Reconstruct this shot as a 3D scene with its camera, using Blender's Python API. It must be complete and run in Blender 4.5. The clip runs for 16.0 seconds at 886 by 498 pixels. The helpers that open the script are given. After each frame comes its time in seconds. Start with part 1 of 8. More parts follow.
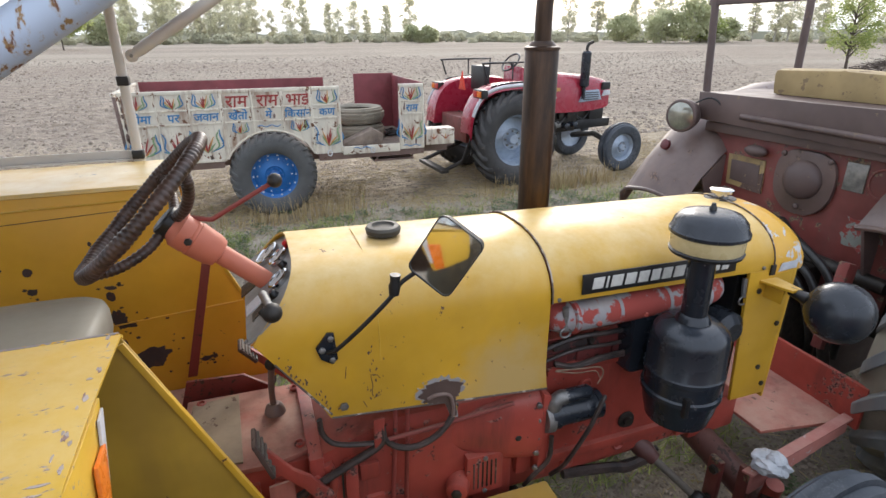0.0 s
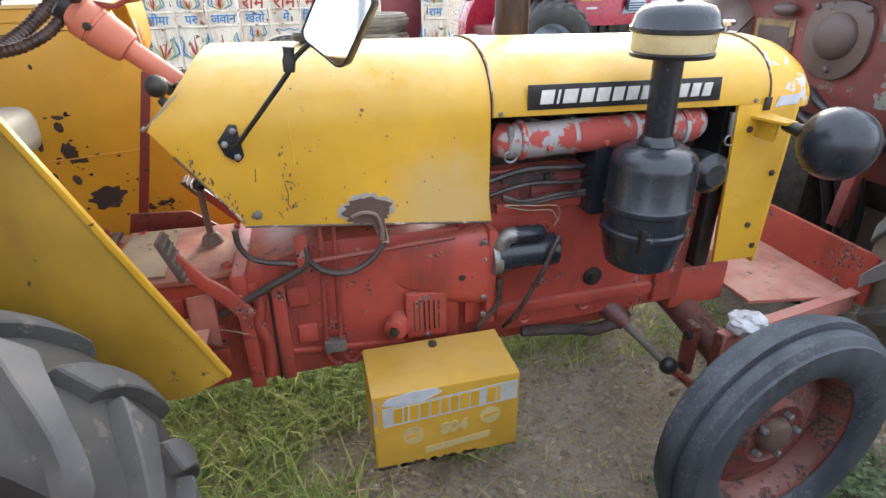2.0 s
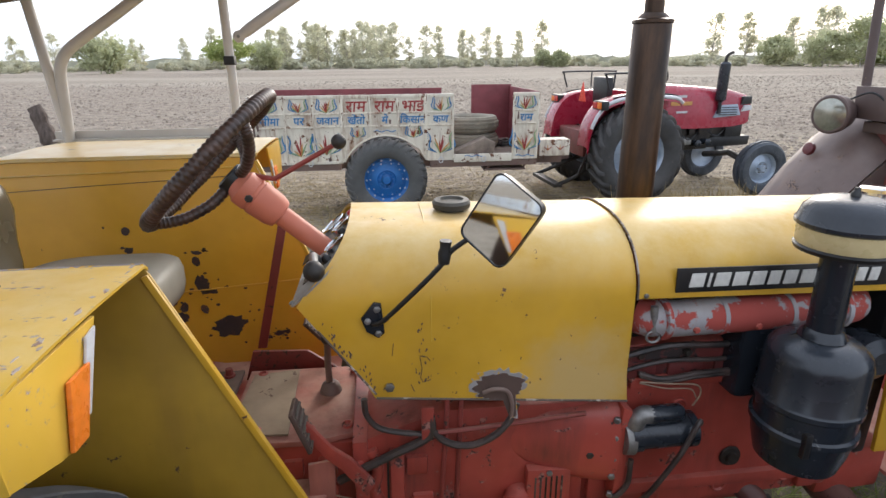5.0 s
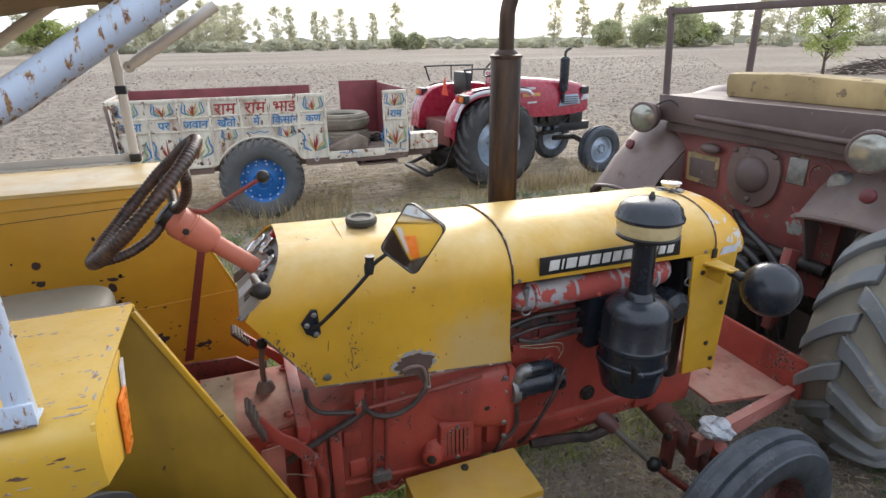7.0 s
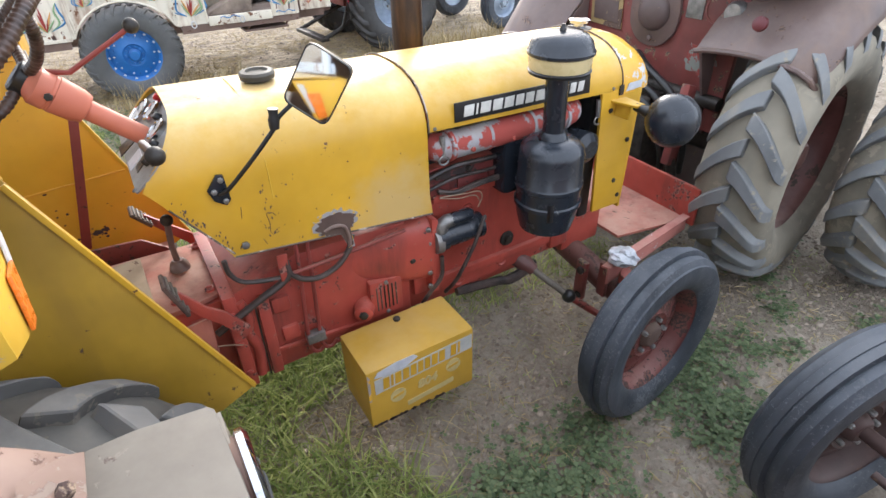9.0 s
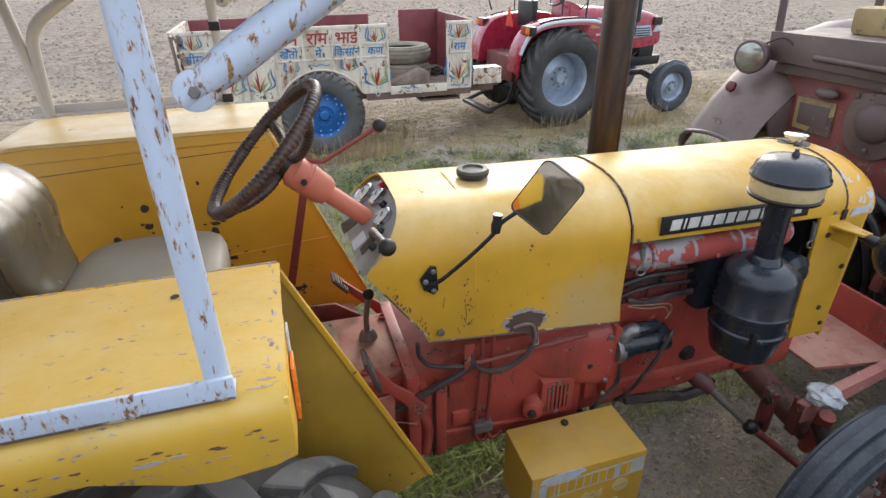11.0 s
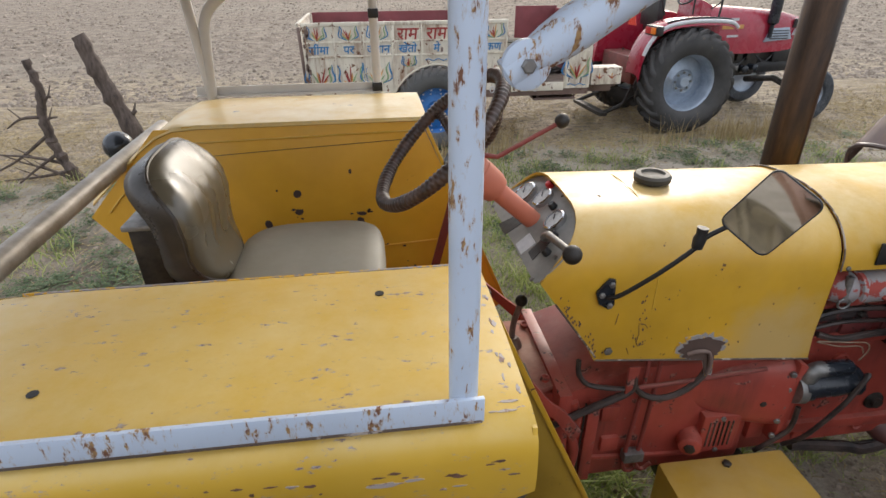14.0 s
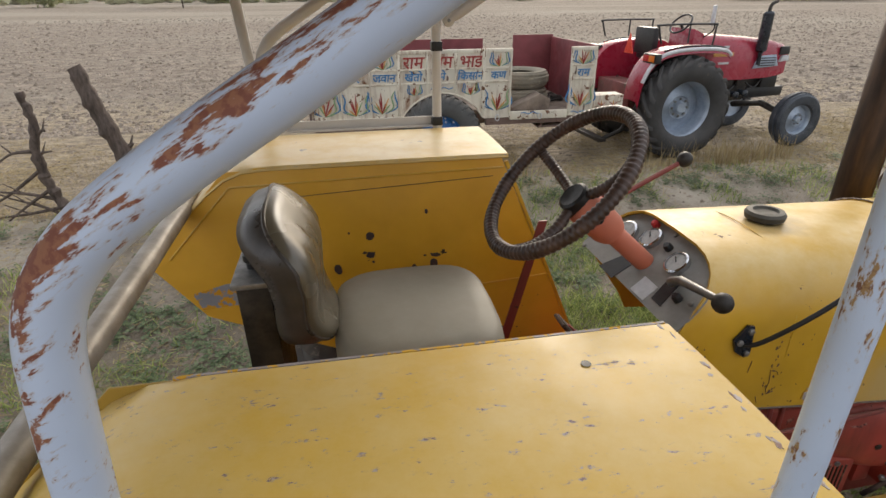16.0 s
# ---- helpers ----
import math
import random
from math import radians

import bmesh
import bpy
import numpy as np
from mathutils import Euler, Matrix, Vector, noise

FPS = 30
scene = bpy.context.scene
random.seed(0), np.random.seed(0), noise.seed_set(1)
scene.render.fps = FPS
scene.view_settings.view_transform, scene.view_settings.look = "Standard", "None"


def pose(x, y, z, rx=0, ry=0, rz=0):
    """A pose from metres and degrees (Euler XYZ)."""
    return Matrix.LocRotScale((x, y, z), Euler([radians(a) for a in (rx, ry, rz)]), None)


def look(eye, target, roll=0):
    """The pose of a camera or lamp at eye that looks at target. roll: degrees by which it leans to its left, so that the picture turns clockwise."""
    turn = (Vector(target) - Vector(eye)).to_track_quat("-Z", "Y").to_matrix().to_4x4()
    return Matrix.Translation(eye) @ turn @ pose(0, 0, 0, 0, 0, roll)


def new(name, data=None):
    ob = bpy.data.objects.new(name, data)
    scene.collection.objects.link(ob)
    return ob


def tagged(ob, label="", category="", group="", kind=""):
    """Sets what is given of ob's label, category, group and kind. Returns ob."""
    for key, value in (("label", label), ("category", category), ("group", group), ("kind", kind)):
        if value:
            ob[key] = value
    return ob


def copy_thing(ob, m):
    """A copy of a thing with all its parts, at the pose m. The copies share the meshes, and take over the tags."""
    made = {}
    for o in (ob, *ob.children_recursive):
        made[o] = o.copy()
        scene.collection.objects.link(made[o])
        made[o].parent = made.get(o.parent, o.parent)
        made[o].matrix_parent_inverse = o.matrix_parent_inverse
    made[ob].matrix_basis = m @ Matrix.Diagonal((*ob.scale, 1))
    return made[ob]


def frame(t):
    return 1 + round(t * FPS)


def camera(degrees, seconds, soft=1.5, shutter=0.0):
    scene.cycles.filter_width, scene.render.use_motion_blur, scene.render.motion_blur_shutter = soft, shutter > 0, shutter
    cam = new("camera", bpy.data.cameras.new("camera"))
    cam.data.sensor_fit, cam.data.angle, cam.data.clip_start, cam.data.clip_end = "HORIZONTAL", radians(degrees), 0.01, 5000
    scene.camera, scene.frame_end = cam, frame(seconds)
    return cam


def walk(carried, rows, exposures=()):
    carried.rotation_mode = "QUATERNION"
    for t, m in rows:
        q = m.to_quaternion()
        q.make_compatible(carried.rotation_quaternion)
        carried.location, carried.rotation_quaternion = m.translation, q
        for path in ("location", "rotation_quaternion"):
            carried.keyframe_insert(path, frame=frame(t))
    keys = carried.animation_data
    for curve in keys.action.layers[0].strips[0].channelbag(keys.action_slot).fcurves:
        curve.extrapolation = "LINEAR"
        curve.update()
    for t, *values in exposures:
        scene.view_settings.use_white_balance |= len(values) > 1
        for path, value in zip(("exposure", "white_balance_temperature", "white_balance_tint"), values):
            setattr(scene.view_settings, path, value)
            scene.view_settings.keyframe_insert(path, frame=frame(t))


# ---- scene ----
from mathutils.bvhtree import BVHTree

cam = camera(78.0, 16.0)
PATH = [
    (0, (0.052, -0.034, 2.032), (0.816, 2.124, 1.132), -0.2),
    (0.5, (0.25, -0.041, 1.804), (0.94, 2.157, 0.941), -0.7),
    (1, (0.305, -0.078, 1.646), (0.882, 2.157, 0.795), -0.7),
    (1.5, (0.34, -0.19, 1.572), (0.87, 2.011, 0.608), -0.8),
    (2, (0.385, -0.164, 1.604), (0.903, 1.973, 0.499), -1.0),
    (2.5, (0.496, 0.035, 1.821), (1.013, 2.165, 0.701), -0.9),
    (3, (0.518, 0.041, 1.854), (1.025, 2.259, 0.92), -1.0),
    (3.5, (0.433, 0.11, 1.871), (0.903, 2.368, 1.011), -0.7),
    (4, (0.284, 0.163, 1.834), (0.615, 2.462, 1.024), -0.5),
    (4.2, (0.247, 0.153, 1.837), (0.495, 2.466, 1.036), -0.5),
    (6.3, (0.194, -0.249, 1.981), (0.718, 2.006, 1.149), -0.9),
    (6.5, (0.154, -0.27, 2.035), (0.817, 1.939, 1.181), -0.9),
    (7, (0.041, -0.258, 2.047), (0.849, 1.894, 1.17), -0.7),
    (7.5, (0.057, -0.284, 1.967), (0.837, 1.842, 1.003), -1.0),
    (8, (0.026, -0.351, 1.887), (0.846, 1.596, 0.627), -1.1),
    (8.5, (0.053, -0.333, 1.913), (1.035, 1.468, 0.555), -1.5),
    (9, (0.022, -0.249, 1.955), (1.057, 1.511, 0.582), -1.5),
    (9.5, (-0.132, -0.064, 2.026), (0.877, 1.713, 0.654), -0.6),
    (10, (-0.202, -0.003, 2.062), (0.562, 1.931, 0.748), -0.5),
    (10.2, (-0.187, -0.03, 2.068), (0.488, 1.965, 0.796), -0.8),
    (12.3, (-0.17, -0.108, 2.096), (0.408, 2.03, 1.024), -0.8),
    (12.5, (-0.194, -0.102, 2.08), (0.369, 2.038, 1.004), -0.7),
    (13, (-0.268, -0.077, 2.069), (0.186, 2.082, 0.982), -0.7),
    (13.5, (-0.381, -0.009, 2.057), (0.01, 2.155, 0.952), -0.4),
    (14, (-0.422, 0.082, 2.044), (-0.155, 2.246, 0.902), -0.5),
    (14.5, (-0.458, 0.167, 2.052), (-0.271, 2.337, 0.908), -0.6),
    (15, (-0.635, 0.189, 2.111), (-0.413, 2.36, 0.974), -0.3),
    (15.5, (-0.773, 0.196, 2.175), (-0.423, 2.382, 1.101), -0.3),
    (16, (-0.8, 0.271, 2.059), (-0.404, 2.461, 1.011), -0.4),
]
# stops, kelvin and tint of the clip's own camera
EXPOSURE = [(0, 0.1, 5850, 10), (0.5, 0.05, 5850, 10), (1, 0.28, 5850, 10), (1.5, 0.55, 5850, 10), (2.1, 0.96, 5850, 10), (2.6, 0.92, 5850, 10), (3.1, 0.35, 5850, 10), (3.5, 0.2, 5850, 10), (4.2, 0.1, 5850, 10), (6.5, 0.05, 5850, 10), (7.2, 0.1, 5850, 10), (8, 0.47, 5850, 10), (8.6, 0.85, 5850, 10), (9.4, 0.89, 5850, 10), (10.2, 0.35, 5850, 10), (12.5, 0.1, 5900, 10), (13.5, 0.03, 6050, 10), (15, -0.27, 6400, 10), (16, -0.31, 6450, 10)]
walk(cam, [(t, look(eye, target, roll)) for t, eye, target, roll in PATH], exposures=EXPOSURE)

# ---- world, sun and exposure ----
SUN_AZ, SUN_EL = radians(62), radians(24)
world = bpy.data.worlds.new("world")
scene.world = world
world.use_nodes = True
wn, wl = world.node_tree.nodes, world.node_tree.links
bg = wn["Background"]
sky = wn.new("ShaderNodeTexSky")
sky.sky_type = "NISHITA"
sky.sun_disc = False
sky.sun_elevation, sky.sun_rotation = SUN_EL, radians(90) - SUN_AZ
sky.dust_density, sky.air_density, sky.altitude = 7.0, 1.0, 200
# a thick white haze lies over the sky
haze = wn.new("ShaderNodeMix")
haze.data_type = "RGBA"
haze.inputs[0].default_value = 0.62
haze.inputs[7].default_value = (9.2, 9.3, 9.6, 1)
wl.new(sky.outputs[0], haze.inputs[6])
wl.new(haze.outputs[2], bg.inputs[0])
bg.inputs[1].default_value = 0.20

sun = new("sun", bpy.data.lights.new("sun", "SUN"))
sun.data.energy, sun.data.angle, sun.data.color = 1.3, radians(14), (1.0, 0.92, 0.80)
sun.matrix_world = look((0, 0, 0), (-math.cos(SUN_AZ) * math.cos(SUN_EL), -math.sin(SUN_AZ) * math.cos(SUN_EL), -math.sin(SUN_EL)))


# ---- materials ----
class Nodes:
    """A small helper for building a node tree."""

    def __init__(self, name):
        self.mat = bpy.data.materials.new(name)
        self.mat.use_nodes = True
        self.n, self.l = self.mat.node_tree.nodes, self.mat.node_tree.links
        self.out = self.n["Principled BSDF"]
        co = self.n.new("ShaderNodeTexCoord")
        info = self.n.new("ShaderNodeObjectInfo")
        add = self.n.new("ShaderNodeVectorMath")
        mul = self.n.new("ShaderNodeMath")
        mul.operation, mul.inputs[1].default_value = "MULTIPLY", 13.0
        self.l.new(info.outputs["Random"], mul.inputs[0])
        self.l.new(co.outputs["Object"], add.inputs[0])
        self.l.new(mul.outputs[0], add.inputs[1])
        self.co, self.rand = add.outputs[0], info.outputs["Random"]

    def noise(self, scale, detail=4.0, rough=0.6, stretch=None, distort=0.0):
        t = self.n.new("ShaderNodeTexNoise")
        t.inputs["Scale"].default_value, t.inputs["Detail"].default_value = scale, detail
        t.inputs["Roughness"].default_value, t.inputs["Distortion"].default_value = rough, distort
        src = self.co
        if stretch:
            m = self.n.new("ShaderNodeMapping")
            m.inputs["Scale"].default_value = stretch
            self.l.new(src, m.inputs[0])
            src = m.outputs[0]
        self.l.new(src, t.inputs["Vector"])
        return t.outputs["Fac"]

    def ramp(self, src, lo, hi, a=0.0, b=1.0):
        r = self.n.new("ShaderNodeMapRange")
        for i, v in enumerate((lo, hi, a, b)):
            r.inputs[i + 1].default_value = v
        self.l.new(src, r.inputs[0])
        return r.outputs[0]

    def mix(self, fac, a, b):
        m = self.n.new("ShaderNodeMix")
        m.data_type = "RGBA"
        for sock, v in ((m.inputs[0], fac), (m.inputs[6], a), (m.inputs[7], b)):
            if isinstance(v, (int, float, tuple)):
                sock.default_value = v
            else:
                self.l.new(v, sock)
        return m.outputs[2]

    def math(self, op, a, b=0.0):
        m = self.n.new("ShaderNodeMath")
        m.operation = op
        for sock, v in ((m.inputs[0], a), (m.inputs[1], b)):
            if isinstance(v, (int, float)):
                sock.default_value = v
            else:
                self.l.new(v, sock)
        return m.outputs[0]

    def up(self):
        g = self.n.new("ShaderNodeNewGeometry")
        s = self.n.new("ShaderNodeSeparateXYZ")
        self.l.new(g.outputs["Normal"], s.inputs[0])
        return s.outputs["Z"]

    def set(self, **kw):
        names = dict(color="Base Color", rough="Roughness", metal="Metallic", coat="Coat Weight", trans="Transmission Weight", spec="Specular IOR Level", sheen="Sheen Weight", alpha="Alpha", sub="Subsurface Weight")
        for k, v in kw.items():
            sock = self.out.inputs[names[k]]
            if isinstance(v, (int, float, tuple)):
                sock.default_value = v
            else:
                self.l.new(v, sock)
        return self

    def bump(self, src, strength=0.3, dist=0.01):
        b = self.n.new("ShaderNodeBump")
        b.inputs["Strength"].default_value, b.inputs["Distance"].default_value = strength, dist
        self.l.new(src, b.inputs["Height"])
        self.l.new(b.outputs[0], self.out.inputs["Normal"])
        return self


def paint(name, base, chip, chips=0.62, rough=0.35, dust=(0.42, 0.34, 0.25, 1), dusty=0.25, spread=0.12, fine=38.0, coat=0.0, chip2=None, metal=0.0, faded=None, streak=None, along=None, crest=None):
    """Old paint: tone drifts, chips down to primer or rust, dust or painted glare on what faces up."""
    m = Nodes(name)
    big, small = m.noise(2.6, 4), m.noise(fine, 6, 0.65)
    dark = tuple(v * (1 - spread * 2) for v in base[:3]) + (1,)
    light = tuple(min(1, v * (1 + spread) + 0.01) for v in base[:3]) + (1,)
    col = m.mix(m.ramp(big, 0.3, 0.7), dark, light)
    dustmask = m.math("MULTIPLY", m.ramp(m.up(), 0.3, 0.92, 0.08, 1.0), m.ramp(m.noise(5.0, 6, 0.7), 0.3, 0.72, 0.0, dusty))
    col = m.mix(dustmask, col, dust)
    for faded in faded or ():
        # a worn area with a ragged outline: centre, reach and tint
        far = m.n.new("ShaderNodeVectorMath")
        far.operation = "DISTANCE"
        own = m.n.new("ShaderNodeTexCoord")
        m.l.new(own.outputs["Object"], far.inputs[0])
        far.inputs[1].default_value = faded[0]
        reach = m.math("ADD", far.outputs["Value"], m.ramp(m.noise(11, 5), 0.3, 0.7, -0.05, 0.05))
        col = m.mix(m.ramp(reach, faded[1] * 0.35, faded[1], 0.75, 0.0), col, faded[2])
    if streak:
        # dirt and rust run down in uneven streaks
        run = m.math("MULTIPLY", m.ramp(m.noise(streak[1], 5, 0.65, (1, 1, 0.14)), 0.48, 0.66, 0.0, streak[2]), m.ramp(m.noise(3.1, 3), 0.35, 0.65))
        col = m.mix(run, col, streak[0])
    if along:
        # rust lies in long flakes along a pipe: direction, stretch
        turn = m.n.new("ShaderNodeMapping")
        turn.vector_type = "TEXTURE"
        turn.inputs["Rotation"].default_value = Vector((1, 0, 0)).rotation_difference(Vector(along[0])).to_euler()
        turn.inputs["Scale"].default_value = (along[1], 1, 1)
        m.l.new(m.co, turn.inputs[0])
        flakes = []
        for size, deep in ((along[2], 6), (along[2] * 0.22, 3)):
            t = m.n.new("ShaderNodeTexNoise")
            t.inputs["Scale"].default_value, t.inputs["Detail"].default_value, t.inputs["Roughness"].default_value = size, deep, 0.68
            m.l.new(turn.outputs[0], t.inputs["Vector"])
            flakes.append(t.outputs["Fac"])
        where = m.math("ADD", m.math("MULTIPLY", flakes[1], 0.4), m.math("MULTIPLY", flakes[0], 0.6))
        if crest:
            # the weather side of a slanting pipe rusts first: amount, way that it faces
            side = m.n.new("ShaderNodeVectorMath")
            side.operation = "DOT_PRODUCT"
            m.l.new(m.n.new("ShaderNodeNewGeometry").outputs["Normal"], side.inputs[0])
            side.inputs[1].default_value = crest[1]
            where = m.math("ADD", where, m.ramp(side.outputs["Value"], 0.62, 0.96, 0.0, crest[0]))
        col = m.mix(m.ramp(where, chips - 0.035, chips + 0.01, 0.0, 0.5), col, (0.42, 0.30, 0.20, 1))
    else:
        where = m.math("ADD", m.math("MULTIPLY", m.noise(4.2, 3), 0.35), m.math("MULTIPLY", small, 0.65))
    mask = m.ramp(where, chips, chips + 0.02)
    under = chip if chip2 is None else m.mix(m.ramp(m.noise(90, 3), 0.45, 0.55), chip, chip2)
    col = m.mix(mask, col, under)
    m.set(color=col, rough=m.math("ADD", m.math("MULTIPLY", mask, 0.3), m.ramp(m.noise(9, 5), 0.3, 0.7, rough - 0.06, rough + 0.14)), metal=metal, coat=coat)
    return m.bump(m.math("ADD", m.math("MULTIPLY", mask, -0.5), m.math("MULTIPLY", m.noise(14, 5), 0.25)), 0.25, 0.004).mat


def plain(name, a, b, scale=12.0, rough=0.6, metal=0.0, bump=0.2, dist=0.003, spec=0.5, stretch=None, detail=6.0):
    m = Nodes(name)
    n = m.noise(scale, detail, 0.65, stretch)
    m.set(color=m.mix(m.ramp(n, 0.32, 0.68), a, b), rough=m.ramp(m.noise(scale * 2.3, 4), 0.3, 0.7, max(0.03, rough - 0.1), min(1, rough + 0.1)), metal=metal, spec=spec)
    return m.bump(m.noise(scale * 4, 5, 0.7, stretch), bump, dist).mat


def flat_paint(name, c, rough=0.5, metal=0.0):
    d = tuple(v * 0.75 for v in c[:3]) + (1,)
    return plain(name, d, c, 30, rough, metal, 0.08, 0.001)


DUST = (0.40, 0.32, 0.23, 1)
# the dust tone of the next two also paints in sky glare on top faces
YELLOW = paint("yellow_paint", (0.60, 0.335, 0.010, 1), (0.10, 0.045, 0.03, 1), 0.652, 0.34, (0.76, 0.62, 0.34, 1), 0.75, 0.10, 42)
FENDER_TOP = paint("scratched_yellow_paint", (0.66, 0.40, 0.030, 1), (0.21, 0.15, 0.17, 1), 0.602, 0.38, (0.72, 0.56, 0.25, 1), 0.75, 0.08, 30, chip2=(0.42, 0.36, 0.33, 1), along=((1, 0, 0), 2.0, 105))
RED = paint("red_engine_paint", (0.385, 0.056, 0.035, 1), (0.060, 0.026, 0.024, 1), 0.585, 0.42, (0.46, 0.18, 0.135, 1), 0.65, 0.18, 20, chip2=(0.33, 0.15, 0.115, 1), streak=((0.075, 0.028, 0.025, 1), 7, 0.75))
RED_DUSTY = paint("dusty_red_paint", (0.40, 0.135, 0.095, 1), (0.13, 0.07, 0.055, 1), 0.60, 0.7, (0.50, 0.31, 0.23, 1), 1.0, 0.22, 26, chip2=(0.34, 0.25, 0.18, 1), streak=((0.15, 0.07, 0.05, 1), 12, 0.6))
ORANGE = paint("faded_orange_paint", (0.55, 0.155, 0.085, 1), (0.2, 0.12, 0.1, 1), 0.68, 0.5, (0.5, 0.28, 0.2, 1), 0.5, 0.12, 30)
PALEBLUE = paint("pale_blue_paint", (0.52, 0.60, 0.72, 1), (0.17, 0.075, 0.04, 1), 0.567, 0.38, (0.5, 0.43, 0.34, 1), 0.2, 0.07, 30, chip2=(0.33, 0.20, 0.08, 1), along=((0, 0, 1), 3.0, 105))
CREAMRAIL = paint("cream_paint", (0.60, 0.56, 0.50, 1), (0.20, 0.12, 0.08, 1), 0.66, 0.5, DUST, 0.4, 0.08, 26)
GREYPAINT = paint("grey_red_paint", (0.34, 0.33, 0.335, 1), (0.33, 0.06, 0.045, 1), 0.492, 0.55, DUST, 0.4, 0.2, 8, streak=((0.20, 0.09, 0.07, 1), 9, 0.6))
# blue-grey on up-facing sides: dust with a sky sheen painted in
BLACKPAINT = paint("black_paint", (0.011, 0.015, 0.022, 1), (0.085, 0.085, 0.085, 1), 0.635, 0.20, (0.085, 0.095, 0.112, 1), 0.4, 0.25, 34, streak=((0.04, 0.043, 0.048, 1), 8, 0.4))
RUBBER = paint("dusty_rubber", (0.034, 0.042, 0.055, 1), (0.105, 0.112, 0.122, 1), 0.555, 0.55, (0.11, 0.12, 0.135, 1), 0.7, 0.3, 95, streak=((0.085, 0.092, 0.102, 1), 22, 0.7))
RUBBER_DRY = paint("dry_muddy_rubber", (0.215, 0.192, 0.145, 1), (0.28, 0.245, 0.185, 1), 0.56, 0.85, (0.31, 0.27, 0.205, 1), 0.9, 0.2, 12, streak=((0.29, 0.25, 0.18, 1), 5, 0.6))
RUBBER_BLACK = paint("black_tyre_rubber", (0.045, 0.043, 0.042, 1), (0.12, 0.10, 0.08, 1), 0.60, 0.65, (0.12, 0.105, 0.09, 1), 0.5, 0.25, 20)
RUBBER_MID = paint("dusty_grey_rubber", (0.118, 0.114, 0.108, 1), (0.18, 0.162, 0.135, 1), 0.565, 0.8, (0.20, 0.19, 0.17, 1), 0.8, 0.3, 20, streak=((0.20, 0.18, 0.15, 1), 6, 0.7))
GREYRUBBER = paint("worn_grey_rubber", (0.10, 0.10, 0.098, 1), (0.16, 0.155, 0.145, 1), 0.62, 0.8, (0.18, 0.17, 0.155, 1), 0.5, 0.15, 20)
STEEL = plain("dull_steel", (0.16, 0.155, 0.15, 1), (0.33, 0.32, 0.30, 1), 25, 0.45, 0.7)
DARKSTEEL = plain("oily_dark_steel", (0.012, 0.011, 0.010, 1), (0.06, 0.05, 0.04, 1), 18, 0.5, 0.3)
RUSTPIPE = plain("browned_exhaust_steel", (0.018, 0.012, 0.009, 1), (0.075, 0.040, 0.020, 1), 7, 0.38, 0.5, 0.15, 0.002, 0.5, (3, 3, 0.6))
VINYL = plain("grey_vinyl", (0.26, 0.238, 0.185, 1), (0.33, 0.305, 0.245, 1), 3, 0.55, 0, 0.12, 0.002)
VINYL_EDGE = plain("dark_brown_vinyl_edge", (0.030, 0.025, 0.021, 1), (0.095, 0.080, 0.066, 1), 5, 0.32, 0, 0.15, 0.003)
VINYL_DARK = plain("worn_dark_vinyl", (0.105, 0.090, 0.060, 1), (0.150, 0.130, 0.088, 1), 1.4, 0.26, 0, 0.06, 0.002, 0.7, None, 2.0)
WRAP = plain("brown_tape_wrap", (0.030, 0.018, 0.013, 1), (0.10, 0.058, 0.042, 1), 22, 0.38, 0, 0.25, 0.002)
CREAM = plain("oil_bowl_cream", (0.52, 0.41, 0.20, 1), (0.66, 0.55, 0.30, 1), 8, 0.3)
BLACK = plain("black_plastic", (0.008, 0.008, 0.009, 1), (0.022, 0.021, 0.02, 1), 20, 0.4)
CHROME = plain("chrome", (0.55, 0.56, 0.58, 1), (0.72, 0.73, 0.75, 1), 20, 0.14, 1.0, 0.03)
WHITE = flat_paint("white_lettering", (0.72, 0.70, 0.64, 1))
DIAL = flat_paint("dial_face", (0.48, 0.48, 0.455, 1), 0.3)
DASH = plain("grey_dash_plate", (0.225, 0.22, 0.20, 1), (0.31, 0.30, 0.275, 1), 14, 0.5, 0.1)
REDPLASTIC = flat_paint("red_plastic", (0.55, 0.03, 0.03, 1), 0.3)
ORANGEPLASTIC = flat_paint("orange_reflector", (0.85, 0.22, 0.02, 1), 0.3)
BROWN = paint("brown_rusty_paint", (0.175, 0.115, 0.095, 1), (0.10, 0.05, 0.03, 1), 0.60, 0.42, (0.30, 0.225, 0.18, 1), 0.55, 0.18, 20)
MUDGUARD = paint("brown_mudguard_paint", (0.128, 0.083, 0.072, 1), (0.060, 0.04, 0.034, 1), 0.585, 0.34, (0.24, 0.185, 0.155, 1), 0.7, 0.24, 14, chip2=(0.20, 0.13, 0.09, 1), streak=((0.19, 0.115, 0.075, 1), 5, 0.6))
TANSTEEL = paint("dusty_tan_steel", (0.142, 0.120, 0.094, 1), (0.21, 0.18, 0.145, 1), 0.575, 0.62, (0.20, 0.175, 0.14, 1), 0.9, 0.2, 60, chip2=(0.10, 0.075, 0.058, 1))
FADEDBROWN = paint("faded_pinkish_brown_paint", (0.165, 0.095, 0.070, 1), (0.25, 0.195, 0.165, 1), 0.562, 0.6, (0.235, 0.155, 0.120, 1), 0.8, 0.25, 55, chip2=(0.11, 0.065, 0.048, 1), streak=((0.14, 0.07, 0.04, 1), 6, 0.8))
